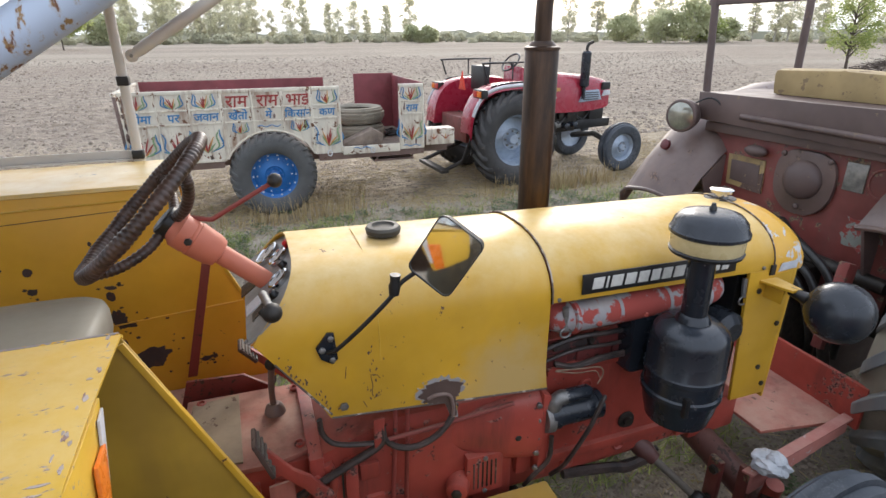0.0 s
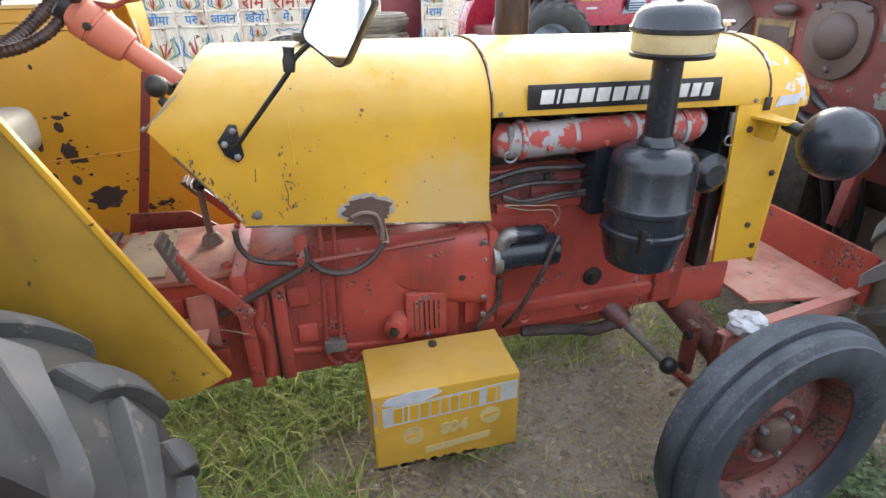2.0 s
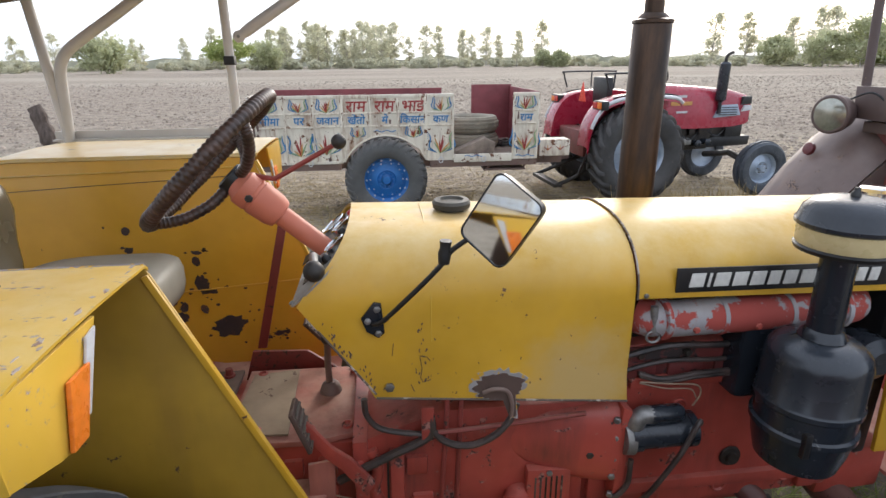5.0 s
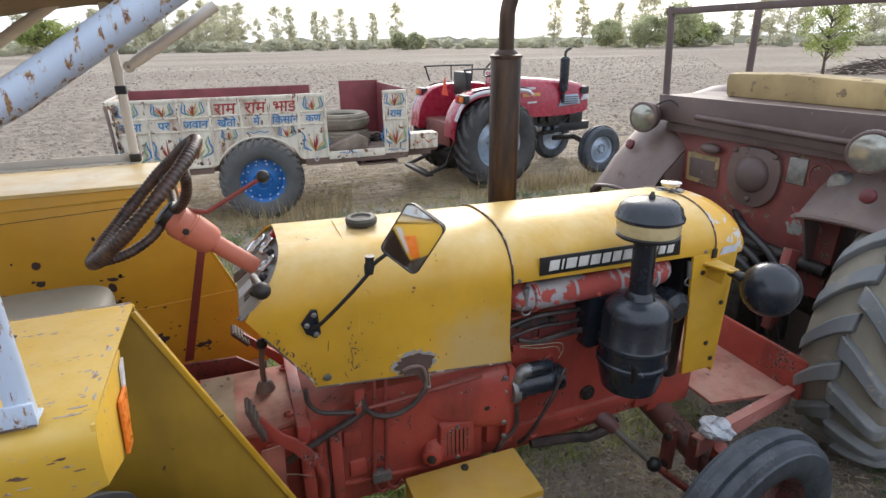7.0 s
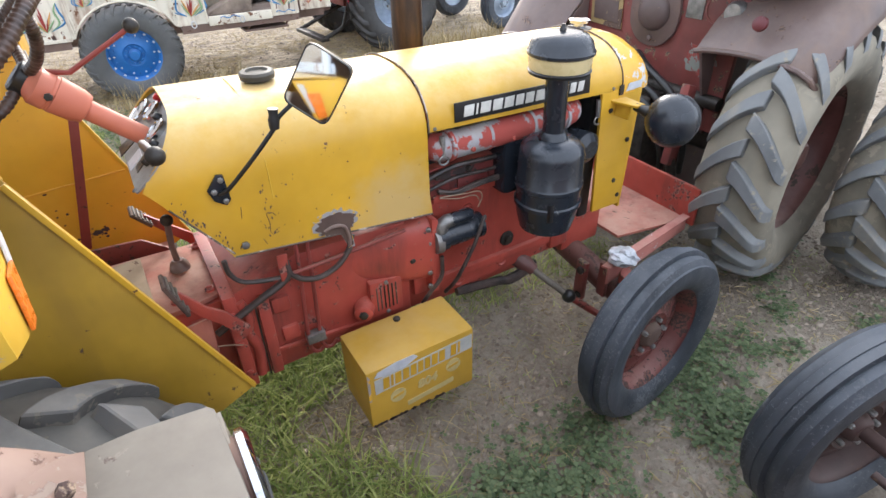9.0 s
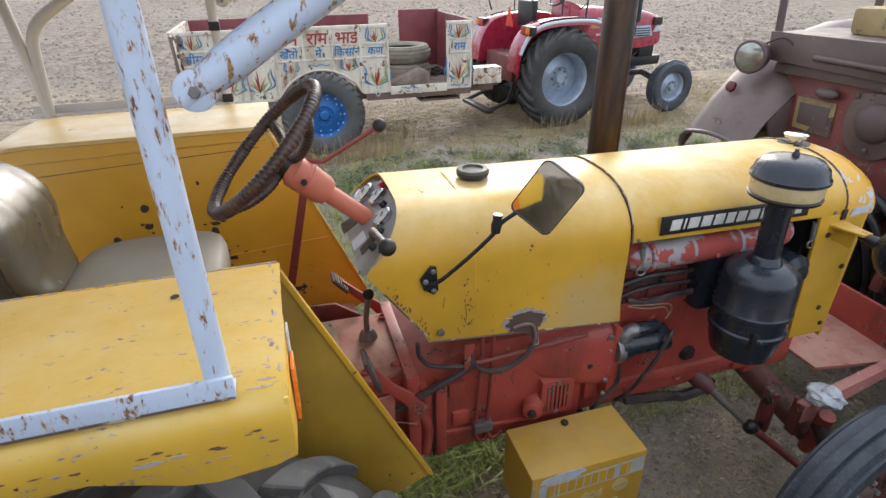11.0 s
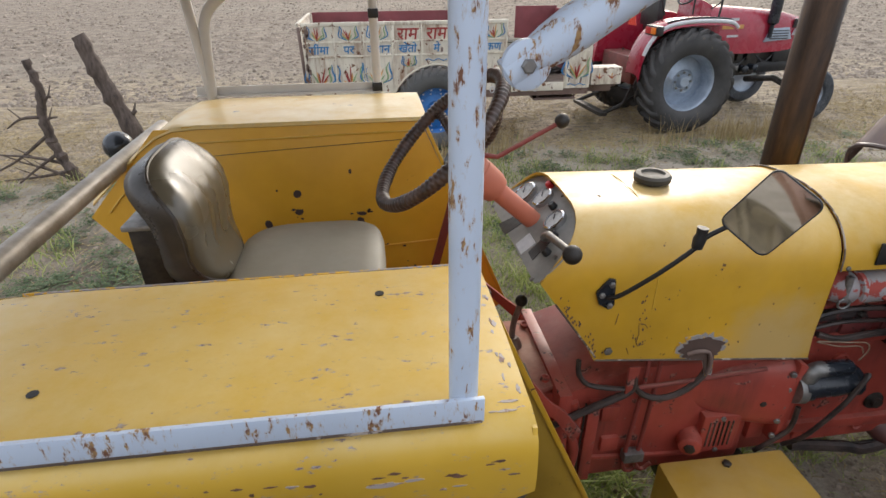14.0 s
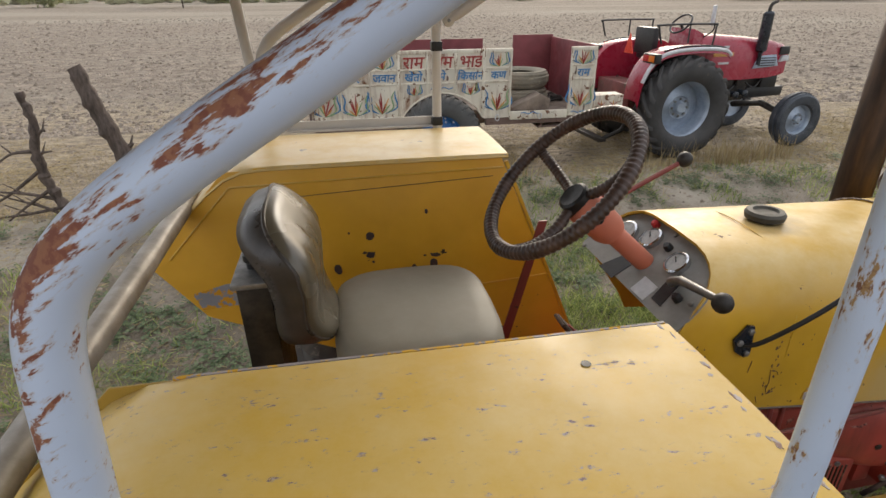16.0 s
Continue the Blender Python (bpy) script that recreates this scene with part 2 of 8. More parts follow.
TABBROWN = paint("rusty_brown_tab_paint", (0.155, 0.082, 0.056, 1), (0.07, 0.045, 0.036, 1), 0.56, 0.5, (0.21, 0.13, 0.095, 1), 0.8, 0.2, 45, chip2=(0.20, 0.15, 0.12, 1), streak=((0.12, 0.06, 0.035, 1), 6, 0.7))
RUBBER_CASE = paint("grimy_tyre_carcass", (0.082, 0.077, 0.069, 1), (0.14, 0.125, 0.10, 1), 0.58, 0.75, (0.15, 0.135, 0.11, 1), 0.8, 0.25, 16)
RUBBER_LUG = paint("dusty_blue_grey_lug_rubber", (0.155, 0.162, 0.165, 1), (0.26, 0.235, 0.185, 1), 0.575, 0.65, (0.23, 0.23, 0.22, 1), 0.8, 0.2, 20, streak=((0.27, 0.24, 0.185, 1), 8, 0.6))
OLDRED = paint("weathered_red_paint", (0.20, 0.044, 0.036, 1), (0.075, 0.055, 0.05, 1), 0.565, 0.42, (0.24, 0.16, 0.125, 1), 0.5, 0.24, 11, chip2=(0.22, 0.16, 0.09, 1), streak=((0.085, 0.052, 0.045, 1), 5, 0.8))
RIMRED = paint("worn_red_wheel_paint", (0.165, 0.032, 0.025, 1), (0.045, 0.03, 0.026, 1), 0.505, 0.5, (0.28, 0.17, 0.13, 1), 0.6, 0.25, 18, chip2=(0.14, 0.06, 0.045, 1))
HUBRED = paint("dull_brown_red_wheel_paint", (0.13, 0.042, 0.035, 1), (0.07, 0.045, 0.035, 1), 0.57, 0.5, (0.24, 0.17, 0.13, 1), 0.6, 0.2, 16)
RIMDARK = paint("dark_rusty_wheel_paint", (0.060, 0.030, 0.026, 1), (0.11, 0.07, 0.05, 1), 0.57, 0.6, (0.13, 0.085, 0.065, 1), 0.5, 0.25, 18)
DARKBROWN = paint("dark_brown_steel", (0.105, 0.070, 0.062, 1), (0.20, 0.15, 0.10, 1), 0.615, 0.5, (0.3, 0.22, 0.17, 1), 0.4, 0.18, 18)
PLANK = paint("yellow_board", (0.40, 0.29, 0.125, 1), (0.22, 0.16, 0.09, 1), 0.56, 0.7, (0.45, 0.36, 0.22, 1), 0.5, 0.2, 14, streak=((0.20, 0.14, 0.07, 1), 6, 0.6))
TRAILER = paint("cream_trailer_paint", (0.70, 0.645, 0.53, 1), (0.16, 0.075, 0.04, 1), 0.582, 0.55, (0.5, 0.42, 0.3, 1), 0.4, 0.09, 15, streak=((0.26, 0.15, 0.09, 1), 10, 1.0))
MAROON = paint("maroon_paint", (0.19, 0.035, 0.04, 1), (0.12, 0.06, 0.05, 1), 0.64, 0.55, (0.34, 0.22, 0.18, 1), 0.4, 0.18, 10)
BLUE = paint("blue_rim_paint", (0.015, 0.14, 0.42, 1), (0.08, 0.07, 0.06, 1), 0.66, 0.5, DUST, 0.25, 0.18, 14)
CRIMSON = paint("crimson_tractor_paint", (0.33, 0.012, 0.036, 1), (0.22, 0.02, 0.03, 1), 0.75, 0.24, (0.45, 0.28, 0.23, 1), 0.25, 0.08, 20, coat=0.4)
SILVER = plain("silver_rim_paint", (0.27, 0.32, 0.39, 1), (0.44, 0.50, 0.58, 1), 6, 0.4, 0.4)
PALEGREY = flat_paint("pale_grey_trim", (0.62, 0.62, 0.63, 1), 0.35)
BED = plain("worn_trailer_floor", (0.12, 0.09, 0.07, 1), (0.28, 0.22, 0.17, 1), 6, 0.8)
TAN = plain("canopy_sheet", (0.17, 0.12, 0.075, 1), (0.29, 0.21, 0.13, 1), 3, 0.7, 0, 0.15, 0.004)
# bark of the far trees, its colour lifted to carry distance haze
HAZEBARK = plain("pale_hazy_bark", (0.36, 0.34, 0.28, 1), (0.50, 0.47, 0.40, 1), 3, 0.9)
BARK = plain("dry_branch_bark", (0.05, 0.038, 0.032, 1), (0.15, 0.115, 0.095, 1), 30, 0.85, 0, 0.6, 0.006, 0.3, (1, 1, 0.25))
RAGWHITE = plain("white_plastic_rag", (0.38, 0.40, 0.43, 1), (0.64, 0.65, 0.67, 1), 12, 0.5)


def leaf_material(name, a, b, through_light=0.0):
    m = Nodes(name)
    g = m.n.new("ShaderNodeNewGeometry")
    col = m.mix(g.outputs["Random Per Island"], a, b)
    m.set(color=col, rough=0.6, spec=0.3)
    if through_light:
        t, mx = m.n.new("ShaderNodeBsdfTranslucent"), m.n.new("ShaderNodeMixShader")
        m.l.new(col, t.inputs[0])
        mx.inputs[0].default_value = through_light
        m.l.new(m.out.outputs[0], mx.inputs[1])
        m.l.new(t.outputs[0], mx.inputs[2])
        m.l.new(mx.outputs[0], m.n["Material Output"].inputs[0])
    return m.mat


GRASS = leaf_material("green_grass", (0.16, 0.225, 0.055, 1), (0.50, 0.53, 0.20, 1), 0.45)
CLOVER = leaf_material("weed_leaves", (0.065, 0.10, 0.045, 1), (0.19, 0.235, 0.115, 1), 0.3)
DRYGRASS = leaf_material("dry_stubble", (0.26, 0.19, 0.09, 1), (0.48, 0.38, 0.20, 1))
TREELEAF = leaf_material("dusty_tree_leaves", (0.24, 0.30, 0.09, 1), (0.48, 0.51, 0.20, 1), 0.6)
# distance haze is painted into these three pale leaf colours
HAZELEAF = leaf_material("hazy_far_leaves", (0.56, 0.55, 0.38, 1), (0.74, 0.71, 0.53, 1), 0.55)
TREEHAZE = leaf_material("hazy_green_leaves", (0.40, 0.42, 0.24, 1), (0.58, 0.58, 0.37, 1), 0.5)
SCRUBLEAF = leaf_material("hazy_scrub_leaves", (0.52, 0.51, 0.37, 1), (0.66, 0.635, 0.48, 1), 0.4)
CLOD = leaf_material("soil_clods", (0.17, 0.134, 0.101, 1), (0.355, 0.29, 0.225, 1))

LENSGLASS = plain("dull_lamp_glass", (0.20, 0.20, 0.17, 1), (0.50, 0.49, 0.42, 1), 7, 0.14, 0.6)
mirror_mat = Nodes("mirror_glass").set(color=(0.74, 0.75, 0.73, 1), rough=0.045, metal=1.0).mat


def soil_material():
    m = Nodes("dry_field_soil")
    g = m.n.new("ShaderNodeNewGeometry")
    s = m.n.new("ShaderNodeSeparateXYZ")
    m.l.new(g.outputs["Position"], s.inputs[0])
    x, y = s.outputs["X"], s.outputs["Y"]
    # far ploughed field: grey brown clods
    field = m.mix(m.ramp(m.noise(2.2, 8, 0.7), 0.35, 0.65), (0.178, 0.146, 0.113, 1), (0.375, 0.313, 0.248, 1))
    field = m.mix(m.ramp(m.noise(0.05, 4, 0.6, (0.4, 1.6, 1)), 0.45, 0.62, 0, 0.7), field, (0.37, 0.325, 0.255, 1))
    # strip of straw and stubble
    straw = m.mix(m.ramp(m.noise(7.0, 8, 0.75, (0.5, 1.4, 1)), 0.38, 0.62), (0.21, 0.17, 0.125, 1), (0.47, 0.39, 0.28, 1))
    # trodden earth with damp and pale patches
    earth = m.mix(m.ramp(m.noise(1.5, 8, 0.7), 0.36, 0.62), (0.21, 0.172, 0.13, 1), (0.41, 0.355, 0.285, 1))
    earth = m.mix(m.ramp(m.noise(30, 6, 0.7), 0.45, 0.75, 0, 0.6), earth, (0.15, 0.115, 0.08, 1))
    # damper, darker soil behind the tractors
    earth = m.mix(m.math("MULTIPLY", m.math("MULTIPLY", m.ramp(x, -0.2, -1.6), m.ramp(x, -6.0, -4.2)), m.ramp(m.noise(2.3, 6, 0.7), 0.36, 0.62, 0.0, 0.6)), earth, (0.155, 0.132, 0.10, 1))
    edge = m.math("ADD", y, m.ramp(m.noise(0.5, 5), 0.2, 0.8, -1.2, 1.2))
    # the bank is pale loose earth
    bank = m.math("MULTIPLY", m.ramp(edge, 4.6, 5.3), m.ramp(edge, 6.4, 5.7))
    earth = m.mix(m.math("MULTIPLY", bank, m.ramp(m.noise(1.9, 6, 0.7), 0.35, 0.6, 0.1, 0.9)), earth, (0.46, 0.405, 0.325, 1))
    col = m.mix(m.ramp(edge, 5.6, 7.4), earth, straw)
    col = m.mix(m.ramp(edge, 11.0, 13.0), col, field)
    m.set(color=col, rough=0.95, spec=0.15)
    return m.bump(m.math("ADD", m.noise(9, 8, 0.7), m.math("MULTIPLY", m.noise(60, 5, 0.7), 0.35)), 0.9, 0.06).mat


SOIL = soil_material()


# ---- building helpers ----
OFF = {}
SHOP = set()
# the near machines are drawn up at a smaller measure, and laid out from one point over the yard
LAY_FROM, LAY_SCALE = Vector((0, -0.05, 1.95)), 1.2303
LAY = Matrix.Translation(LAY_FROM) @ Matrix.Scale(LAY_SCALE, 4) @ Matrix.Translation(-LAY_FROM)


def thing(name, loc=(0, 0, 0), label="", category="", group="", kind="", rz=0.0, shop=False):
    ob = new(name)
    ob.empty_display_size = 0.1
    if shop:
        SHOP.add(ob.name)
        loc = ((LAY @ Vector(loc)).x, (LAY @ Vector(loc)).y, 0)
    ob.matrix_basis = pose(*loc, 0, 0, rz)
    OFF[ob.name] = Vector(loc)
    return tagged(ob, label, category, group, kind)


def mesh_of(bm, name, material, sharp=38):
    bmesh.ops.recalc_face_normals(bm, faces=bm.faces)
    me = bpy.data.meshes.new(name)
    bm.to_mesh(me)
    bm.free()
    me.materials.append(material)
    me.polygons.foreach_set("use_smooth", [True] * len(me.polygons))
    if sharp < 180:
        me.set_sharp_from_angle(angle=radians(sharp))
    return me


def part(name, bm, material, parent, label="", local=False, sharp=38, world=False):
    """Links bm as one mesh under a thing or a part. Its places are the world's, unless local, or the drawing's for a thing drawn to LAY."""
    root = parent
    while root.parent:
        root = root.parent
    if root.name in SHOP and not (local or world):
        bm.transform(LAY)
    if not local and root.name in OFF:
        bmesh.ops.translate(bm, vec=-OFF[root.name], verts=bm.verts)
    ob = new(name, mesh_of(bm, name, material, sharp))
    ob.parent = parent
    return tagged(ob, label)


def single(name, bm, material, label="", category="", group="", kind="", loc=(0, 0, 0), sharp=38):
    """A thing that is one mesh."""
    bmesh.ops.translate(bm, vec=-Vector(loc), verts=bm.verts)
    ob = new(name, mesh_of(bm, name, material, sharp))
    ob.location = loc
    return tagged(ob, label, category, group, kind)


def box(x0, x1, y0, y1, z0, z1, bevel=0.006, bm=None, turn=None):
    own = bmesh.new()
    bmesh.ops.create_cube(own, size=1.0, matrix=Matrix.Translation(((x0 + x1) / 2, (y0 + y1) / 2, (z0 + z1) / 2)) @ Matrix.Diagonal((abs(x1 - x0), abs(y1 - y0), abs(z1 - z0), 1)))
    if bevel:
        bmesh.ops.bevel(own, geom=own.edges[:], offset=bevel, segments=2, affect="EDGES", profile=0.6)
    if turn is not None:
        own.transform(turn)
    return merge(bm, own)


def merge(bm, own):
    if bm is None:
        return own
    me = bpy.data.meshes.new("tmp")
    own.to_mesh(me)
    own.free()
    bm.from_mesh(me)
    bpy.data.meshes.remove(me)
    return bm


def prism(points, axis, a, b, bevel=0.0, bm=None):
    """A flat outline pushed along an axis from a to b. Outline: the two other coordinates, in order."""
    own = bmesh.new()
    k = "xyz".index(axis)

    def at(p, v):
        q = list(p)
        q.insert(k, v)
        return q

    low = [own.verts.new(at(p, a)) for p in points]
    high = [own.verts.new(at(p, b)) for p in points]
    own.faces.new(low)
    own.faces.new(high[::-1])
    n = len(points)
    for i in range(n):
        own.faces.new((low[i], low[(i + 1) % n], high[(i + 1) % n], high[i]))
    if bevel:
        bmesh.ops.recalc_face_normals(own, faces=own.faces)
        bmesh.ops.bevel(own, geom=own.edges[:], offset=bevel, segments=2, affect="EDGES", profile=0.6)
    return merge(bm, own)


def rings(loops, closed=True, caps=True, bm=None):
    """Skin over loops of equally many points."""
    own = bmesh.new() if bm is None else bm
    rows = [[own.verts.new(p) for p in loop] for loop in loops]
    n = len(rows[0])
    for a, b in zip(rows, rows[1:]):
        for i in range(n if closed else n - 1):
            own.faces.new((a[i], a[(i + 1) % n], b[(i + 1) % n], b[i]))
    if caps and closed:
        own.faces.new(rows[0][::-1])
        own.faces.new(rows[-1])
    return own


def basis(d):
    d = Vector(d).normalized()
    u = d.cross((0, 0, 1) if abs(d.z) < 0.9 else (1, 0, 0)).normalized()
    return u, d.cross(u).normalized()


def tube(points, r, seg=12, bm=None, caps=True):
    """A pipe through points; r: one radius or one a point."""
    pts = [Vector(p) for p in points]
    rad = r if isinstance(r, (list, tuple)) else [r] * len(pts)
    loops, u = [], None
    for i, p in enumerate(pts):
        d = (pts[min(i + 1, len(pts) - 1)] - pts[max(i - 1, 0)]).normalized()
        if u is None:
            u, _ = basis(d)
        u = (u - d * u.dot(d)).normalized()
        v = d.cross(u)
        loops.append([p + rad[i] * (math.cos(a) * u + math.sin(a) * v) for a in (2 * math.pi * k / seg for k in range(seg))])
    return rings(loops, True, caps, bm)


def smooth_path(points, n=6):
    """More points on a rounded line through the given ones."""
    p = [Vector(q) for q in points]
    p = [2 * p[0] - p[1], *p, 2 * p[-1] - p[-2]]
    out = []
    for i in range(1, len(p) - 2):
        for k in range(n):
            t = k / n
            out.append(0.5 * ((2 * p[i]) + (p[i + 1] - p[i - 1]) * t + (2 * p[i - 1] - 5 * p[i] + 4 * p[i + 1] - p[i + 2]) * t * t + (3 * p[i] - p[i - 1] - 3 * p[i + 1] + p[i + 2]) * t**3))
    return out + [p[-2]]


def lathe(profile, axis=(0, 0, 1), at=(0, 0, 0), seg=32, bm=None, caps=True):
    """A turned body: profile of (distance along the axis, radius)."""
    u, v = basis(axis)
    d, at = Vector(axis).normalized(), Vector(at)
    loops = [[at + d * h + max(r, 1e-4) * (math.cos(a) * u + math.sin(a) * v) for a in (2 * math.pi * k / seg for k in range(seg))] for h, r in profile]
    return rings(loops, True, caps, bm)


def ball(at, r, seg=20, bm=None, squash=(1, 1, 1)):
    own = bmesh.new()
    bmesh.ops.create_uvsphere(own, u_segments=seg, v_segments=seg // 2, radius=r, matrix=Matrix.Translation(at) @ Matrix.Diagonal((*squash, 1)))
    return merge(bm, own)


def bolt(at, axis, r=0.009, h=0.007, bm=None):
    return lathe([(0, r), (h * 0.8, r), (h, r * 0.75)], axis, at, 6, bm)


def sheet(points, t, bm=None):
    """A bent plate: a grid of points (rows of points) with thickness t along its normals."""
    own = rings(points, False, False)
    bmesh.ops.recalc_face_normals(own, faces=own.faces)
    bmesh.ops.solidify(own, geom=own.faces[:], thickness=t)
    return merge(bm, own)


def text_mesh(body, size, m, depth=0.0015, shear=0.0, bold=0.0):
    """Words as a mesh, from the built-in font, middle aligned at the pose m."""
    cu = bpy.data.curves.new("words", "FONT")
    cu.body, cu.size, cu.extrude, cu.align_x, cu.align_y, cu.shear, cu.offset, cu.resolution_u = body, size, depth, "CENTER", "CENTER", shear, bold, 3
    ob = bpy.data.objects.new("words", cu)
    me = bpy.data.meshes.new_from_object(ob)
    bpy.data.objects.remove(ob)
    bm = bmesh.new()
    bm.from_mesh(me)
    bpy.data.meshes.remove(me)
    bpy.data.curves.remove(cu)
    bm.transform(m)
    return bm


def tyre_body(r, w, rim_r, groove=0, seg=56, crown=0.04):
    """The carcass of a tyre, axis along y, with ribs round it if groove is given."""
    h = w / 2
    prof = [(-h * 0.62, rim_r * 0.97), (-h * 0.86, rim_r * 1.06), (-h, rim_r + (r - rim_r) * 0.42), (-h * 0.97, rim_r + (r - rim_r) * 0.72), (-h * 0.86, r - crown)]
    if groove:
        n, span = groove, h * 1.5
        for k in range(n):
            a, b = -span / 2 + span * k / n, -span / 2 + span * (k + 1) / n
            z = r - crown * (2 * abs((a + b) / 2) / span) ** 2
            prof += [(a + 0.004, z), (b - 0.004, z), (b - 0.002, z - 0.004), (b + 0.002, z - 0.004)]
        prof = prof[:-2]
    else:
        prof += [(-h * 0.5, r - crown * 0.3), (0, r), (h * 0.5, r - crown * 0.3)]
    prof += [(h * 0.86, r - crown), (h * 0.97, rim_r + (r - rim_r) * 0.72), (h, rim_r + (r - rim_r) * 0.42), (h * 0.86, rim_r * 1.06), (h * 0.62, rim_r * 0.97)]
    return lathe(prof, (0, 1, 0), (0, 0, 0), seg, caps=False)


def add_lugs(owner, m, rubber, r, w, count, high, wide, sweep, crown=0.04, side=0.86):
    """Slanted tread bars on both halves of a tractor tyre, each a piece of its own on shared meshes."""
    h = w / 2
    for s in (-1, 1):
        bm = bmesh.new()
        loops = []
        for f, up in ((-0.07, 0.9), (0.0, 1), (0.2, 1), (0.4, 1), (0.6, 1), (0.76, 1), (0.88, 0.92), (0.95, 0.6), (0.99, 0.1)):
            y = s * h * f
            base = r - crown * min(1, abs(f) / side) ** 2 - (max(0, abs(f) - side) * h * 1.2)
            a = sweep * (0.45 * f + 0.55 * f * abs(f))
            wa = wide / r * (1.05 - 0.15 * f)
            top = base + high * up
            loops.append([(math.cos(t) * q, y, math.sin(t) * q) for t, q in ((a - wa * 0.55, base - 0.02), (a - wa * 0.46, top), (a + wa * 0.46, top), (a + wa * 0.55, base - 0.02))])
        rings(loops, True, True, bm)
        bmesh.ops.bevel(bm, geom=bm.edges[:], offset=0.004, segments=1, affect="EDGES")
        me = mesh_of(bm, "tread_lug", rubber, 24)
        for k in range(count):
            lug = new("tread_lug", me)
            lug.parent = owner
            lug.matrix_basis = m @ Matrix.Rotation(2 * math.pi * (k + (0.5 if s > 0 else 0)) / count, 4, "Y")


def wheel_disc(rim_r, w, dish=0.0, seg=48):
    """A pressed steel wheel: rim well and dished centre, outer face towards -y."""
    h = w / 2
    return lathe([(-h * 0.72, rim_r * 1.05), (-h * 0.66, rim_r * 1.06), (-h * 0.6, rim_r * 0.98), (-h * 0.35, rim_r * 0.9), (-h * 0.02 + dish, rim_r * 0.86), (-h * 0.10 + dish, rim_r * 0.72), (-h * 0.3 + dish, rim_r * 0.5), (-h * 0.42 + dish, rim_r * 0.42), (-h * 0.3 + dish, rim_r * 0.36), (-h * 0.28 + dish, rim_r * 0.05), (0.02 + dish, rim_r * 0.04), (0.03 + dish, rim_r * 0.8), (h * 0.4, rim_r * 0.92), (h * 0.6, rim_r * 0.98), (h * 0.72, rim_r * 1.05)], (0, 1, 0), (0, 0, 0), seg, caps=False)


def wheel(parent, at, r, w, rim_r, rubber, rim_mat, lugs=None, ribs=0, flip=False, nuts=6, rim_label="", dish=0.0, turn=0.0, tyre_label="", lean=0.0, lug_rubber=None, hub_mat=None):
    """A wheel under a thing: an Empty-free part made of tyre, with rim, hub and nuts as sub-parts. Outer side towards -y."""
    m = Matrix.Translation(at) @ pose(0, 0, 0, lean, 0, turn) @ (pose(0, 0, 0, 0, 0, 180) if flip else Matrix.Identity(4))
    tb = tyre_body(r, w, rim_r, ribs)
    tb.transform(m)
    rubber_ob = part("tyre", tb, rubber, parent, tyre_label, world=True)
    if lugs:
        add_lugs(rubber_ob, Matrix.Translation(-OFF[parent.name]) @ m, lug_rubber or rubber, r, w, *lugs)
    rb = wheel_disc(rim_r, w, dish)
    rb.transform(m)
    part("rim", rb, rim_mat, rubber_ob, rim_label, world=True)
    hb = lathe([(-w * 0.34 + dish, rim_r * 0.16), (-w * 0.30 + dish, rim_r * 0.2), (-w * 0.14 + dish, rim_r * 0.24), (0.0 + dish, rim_r * 0.24)], (0, 1, 0), (0, 0, 0), 20)
    hb.transform(m)
    part("hub", hb, hub_mat or rim_mat, rubber_ob, world=True)
    for k in range(nuts):
        a = 2 * math.pi * k / nuts
        nb = bolt((math.cos(a) * rim_r * 0.31, -w * 0.19 + dish, math.sin(a) * rim_r * 0.31), (0, -1, 0), rim_r * 0.045, 0.022)
        nb.transform(m)
        part("wheel_nut", nb, STEEL if rim_mat is not BLUE else BLUE, rubber_ob, world=True)
    return rubber_ob


# ---- the yellow tractor ----
CY = 1.29
HW = 0.235


def lerp(a, b, t):
    return Vector(a) * (1 - t) + Vector(b) * t


def arch(x_of_z, bottom, zs, ztop, hw=HW, n=10, levels=(), full=0.80):
    """Half-round section from the right foot over the top to the left foot."""
    side = [(bottom[0], CY - hw, bottom[1])] + [(x_of_z(z), CY - hw, z) for z in levels]
    over = []
    for k in range(2 * n + 1):
        a = math.pi * k / (2 * n)
        ca, sa = math.cos(a), math.sin(a)
        y = CY - hw * math.copysign(abs(ca) ** full, ca)
        z = zs + (ztop - zs) * abs(sa) ** 0.92
        over.append((x_of_z(z), y, z))
    other = [(x, 2 * CY - y, z) for x, y, z in reversed(side)]
    return side + over + other


def rear_x(z):
    return -0.007 + (z - 1.40) * 0.86 + 0.008 * math.sin(math.pi * min(1, (z - 1.40) / 0.128)) if z > 1.40 else -0.007 + (1.40 - z) * 0.70


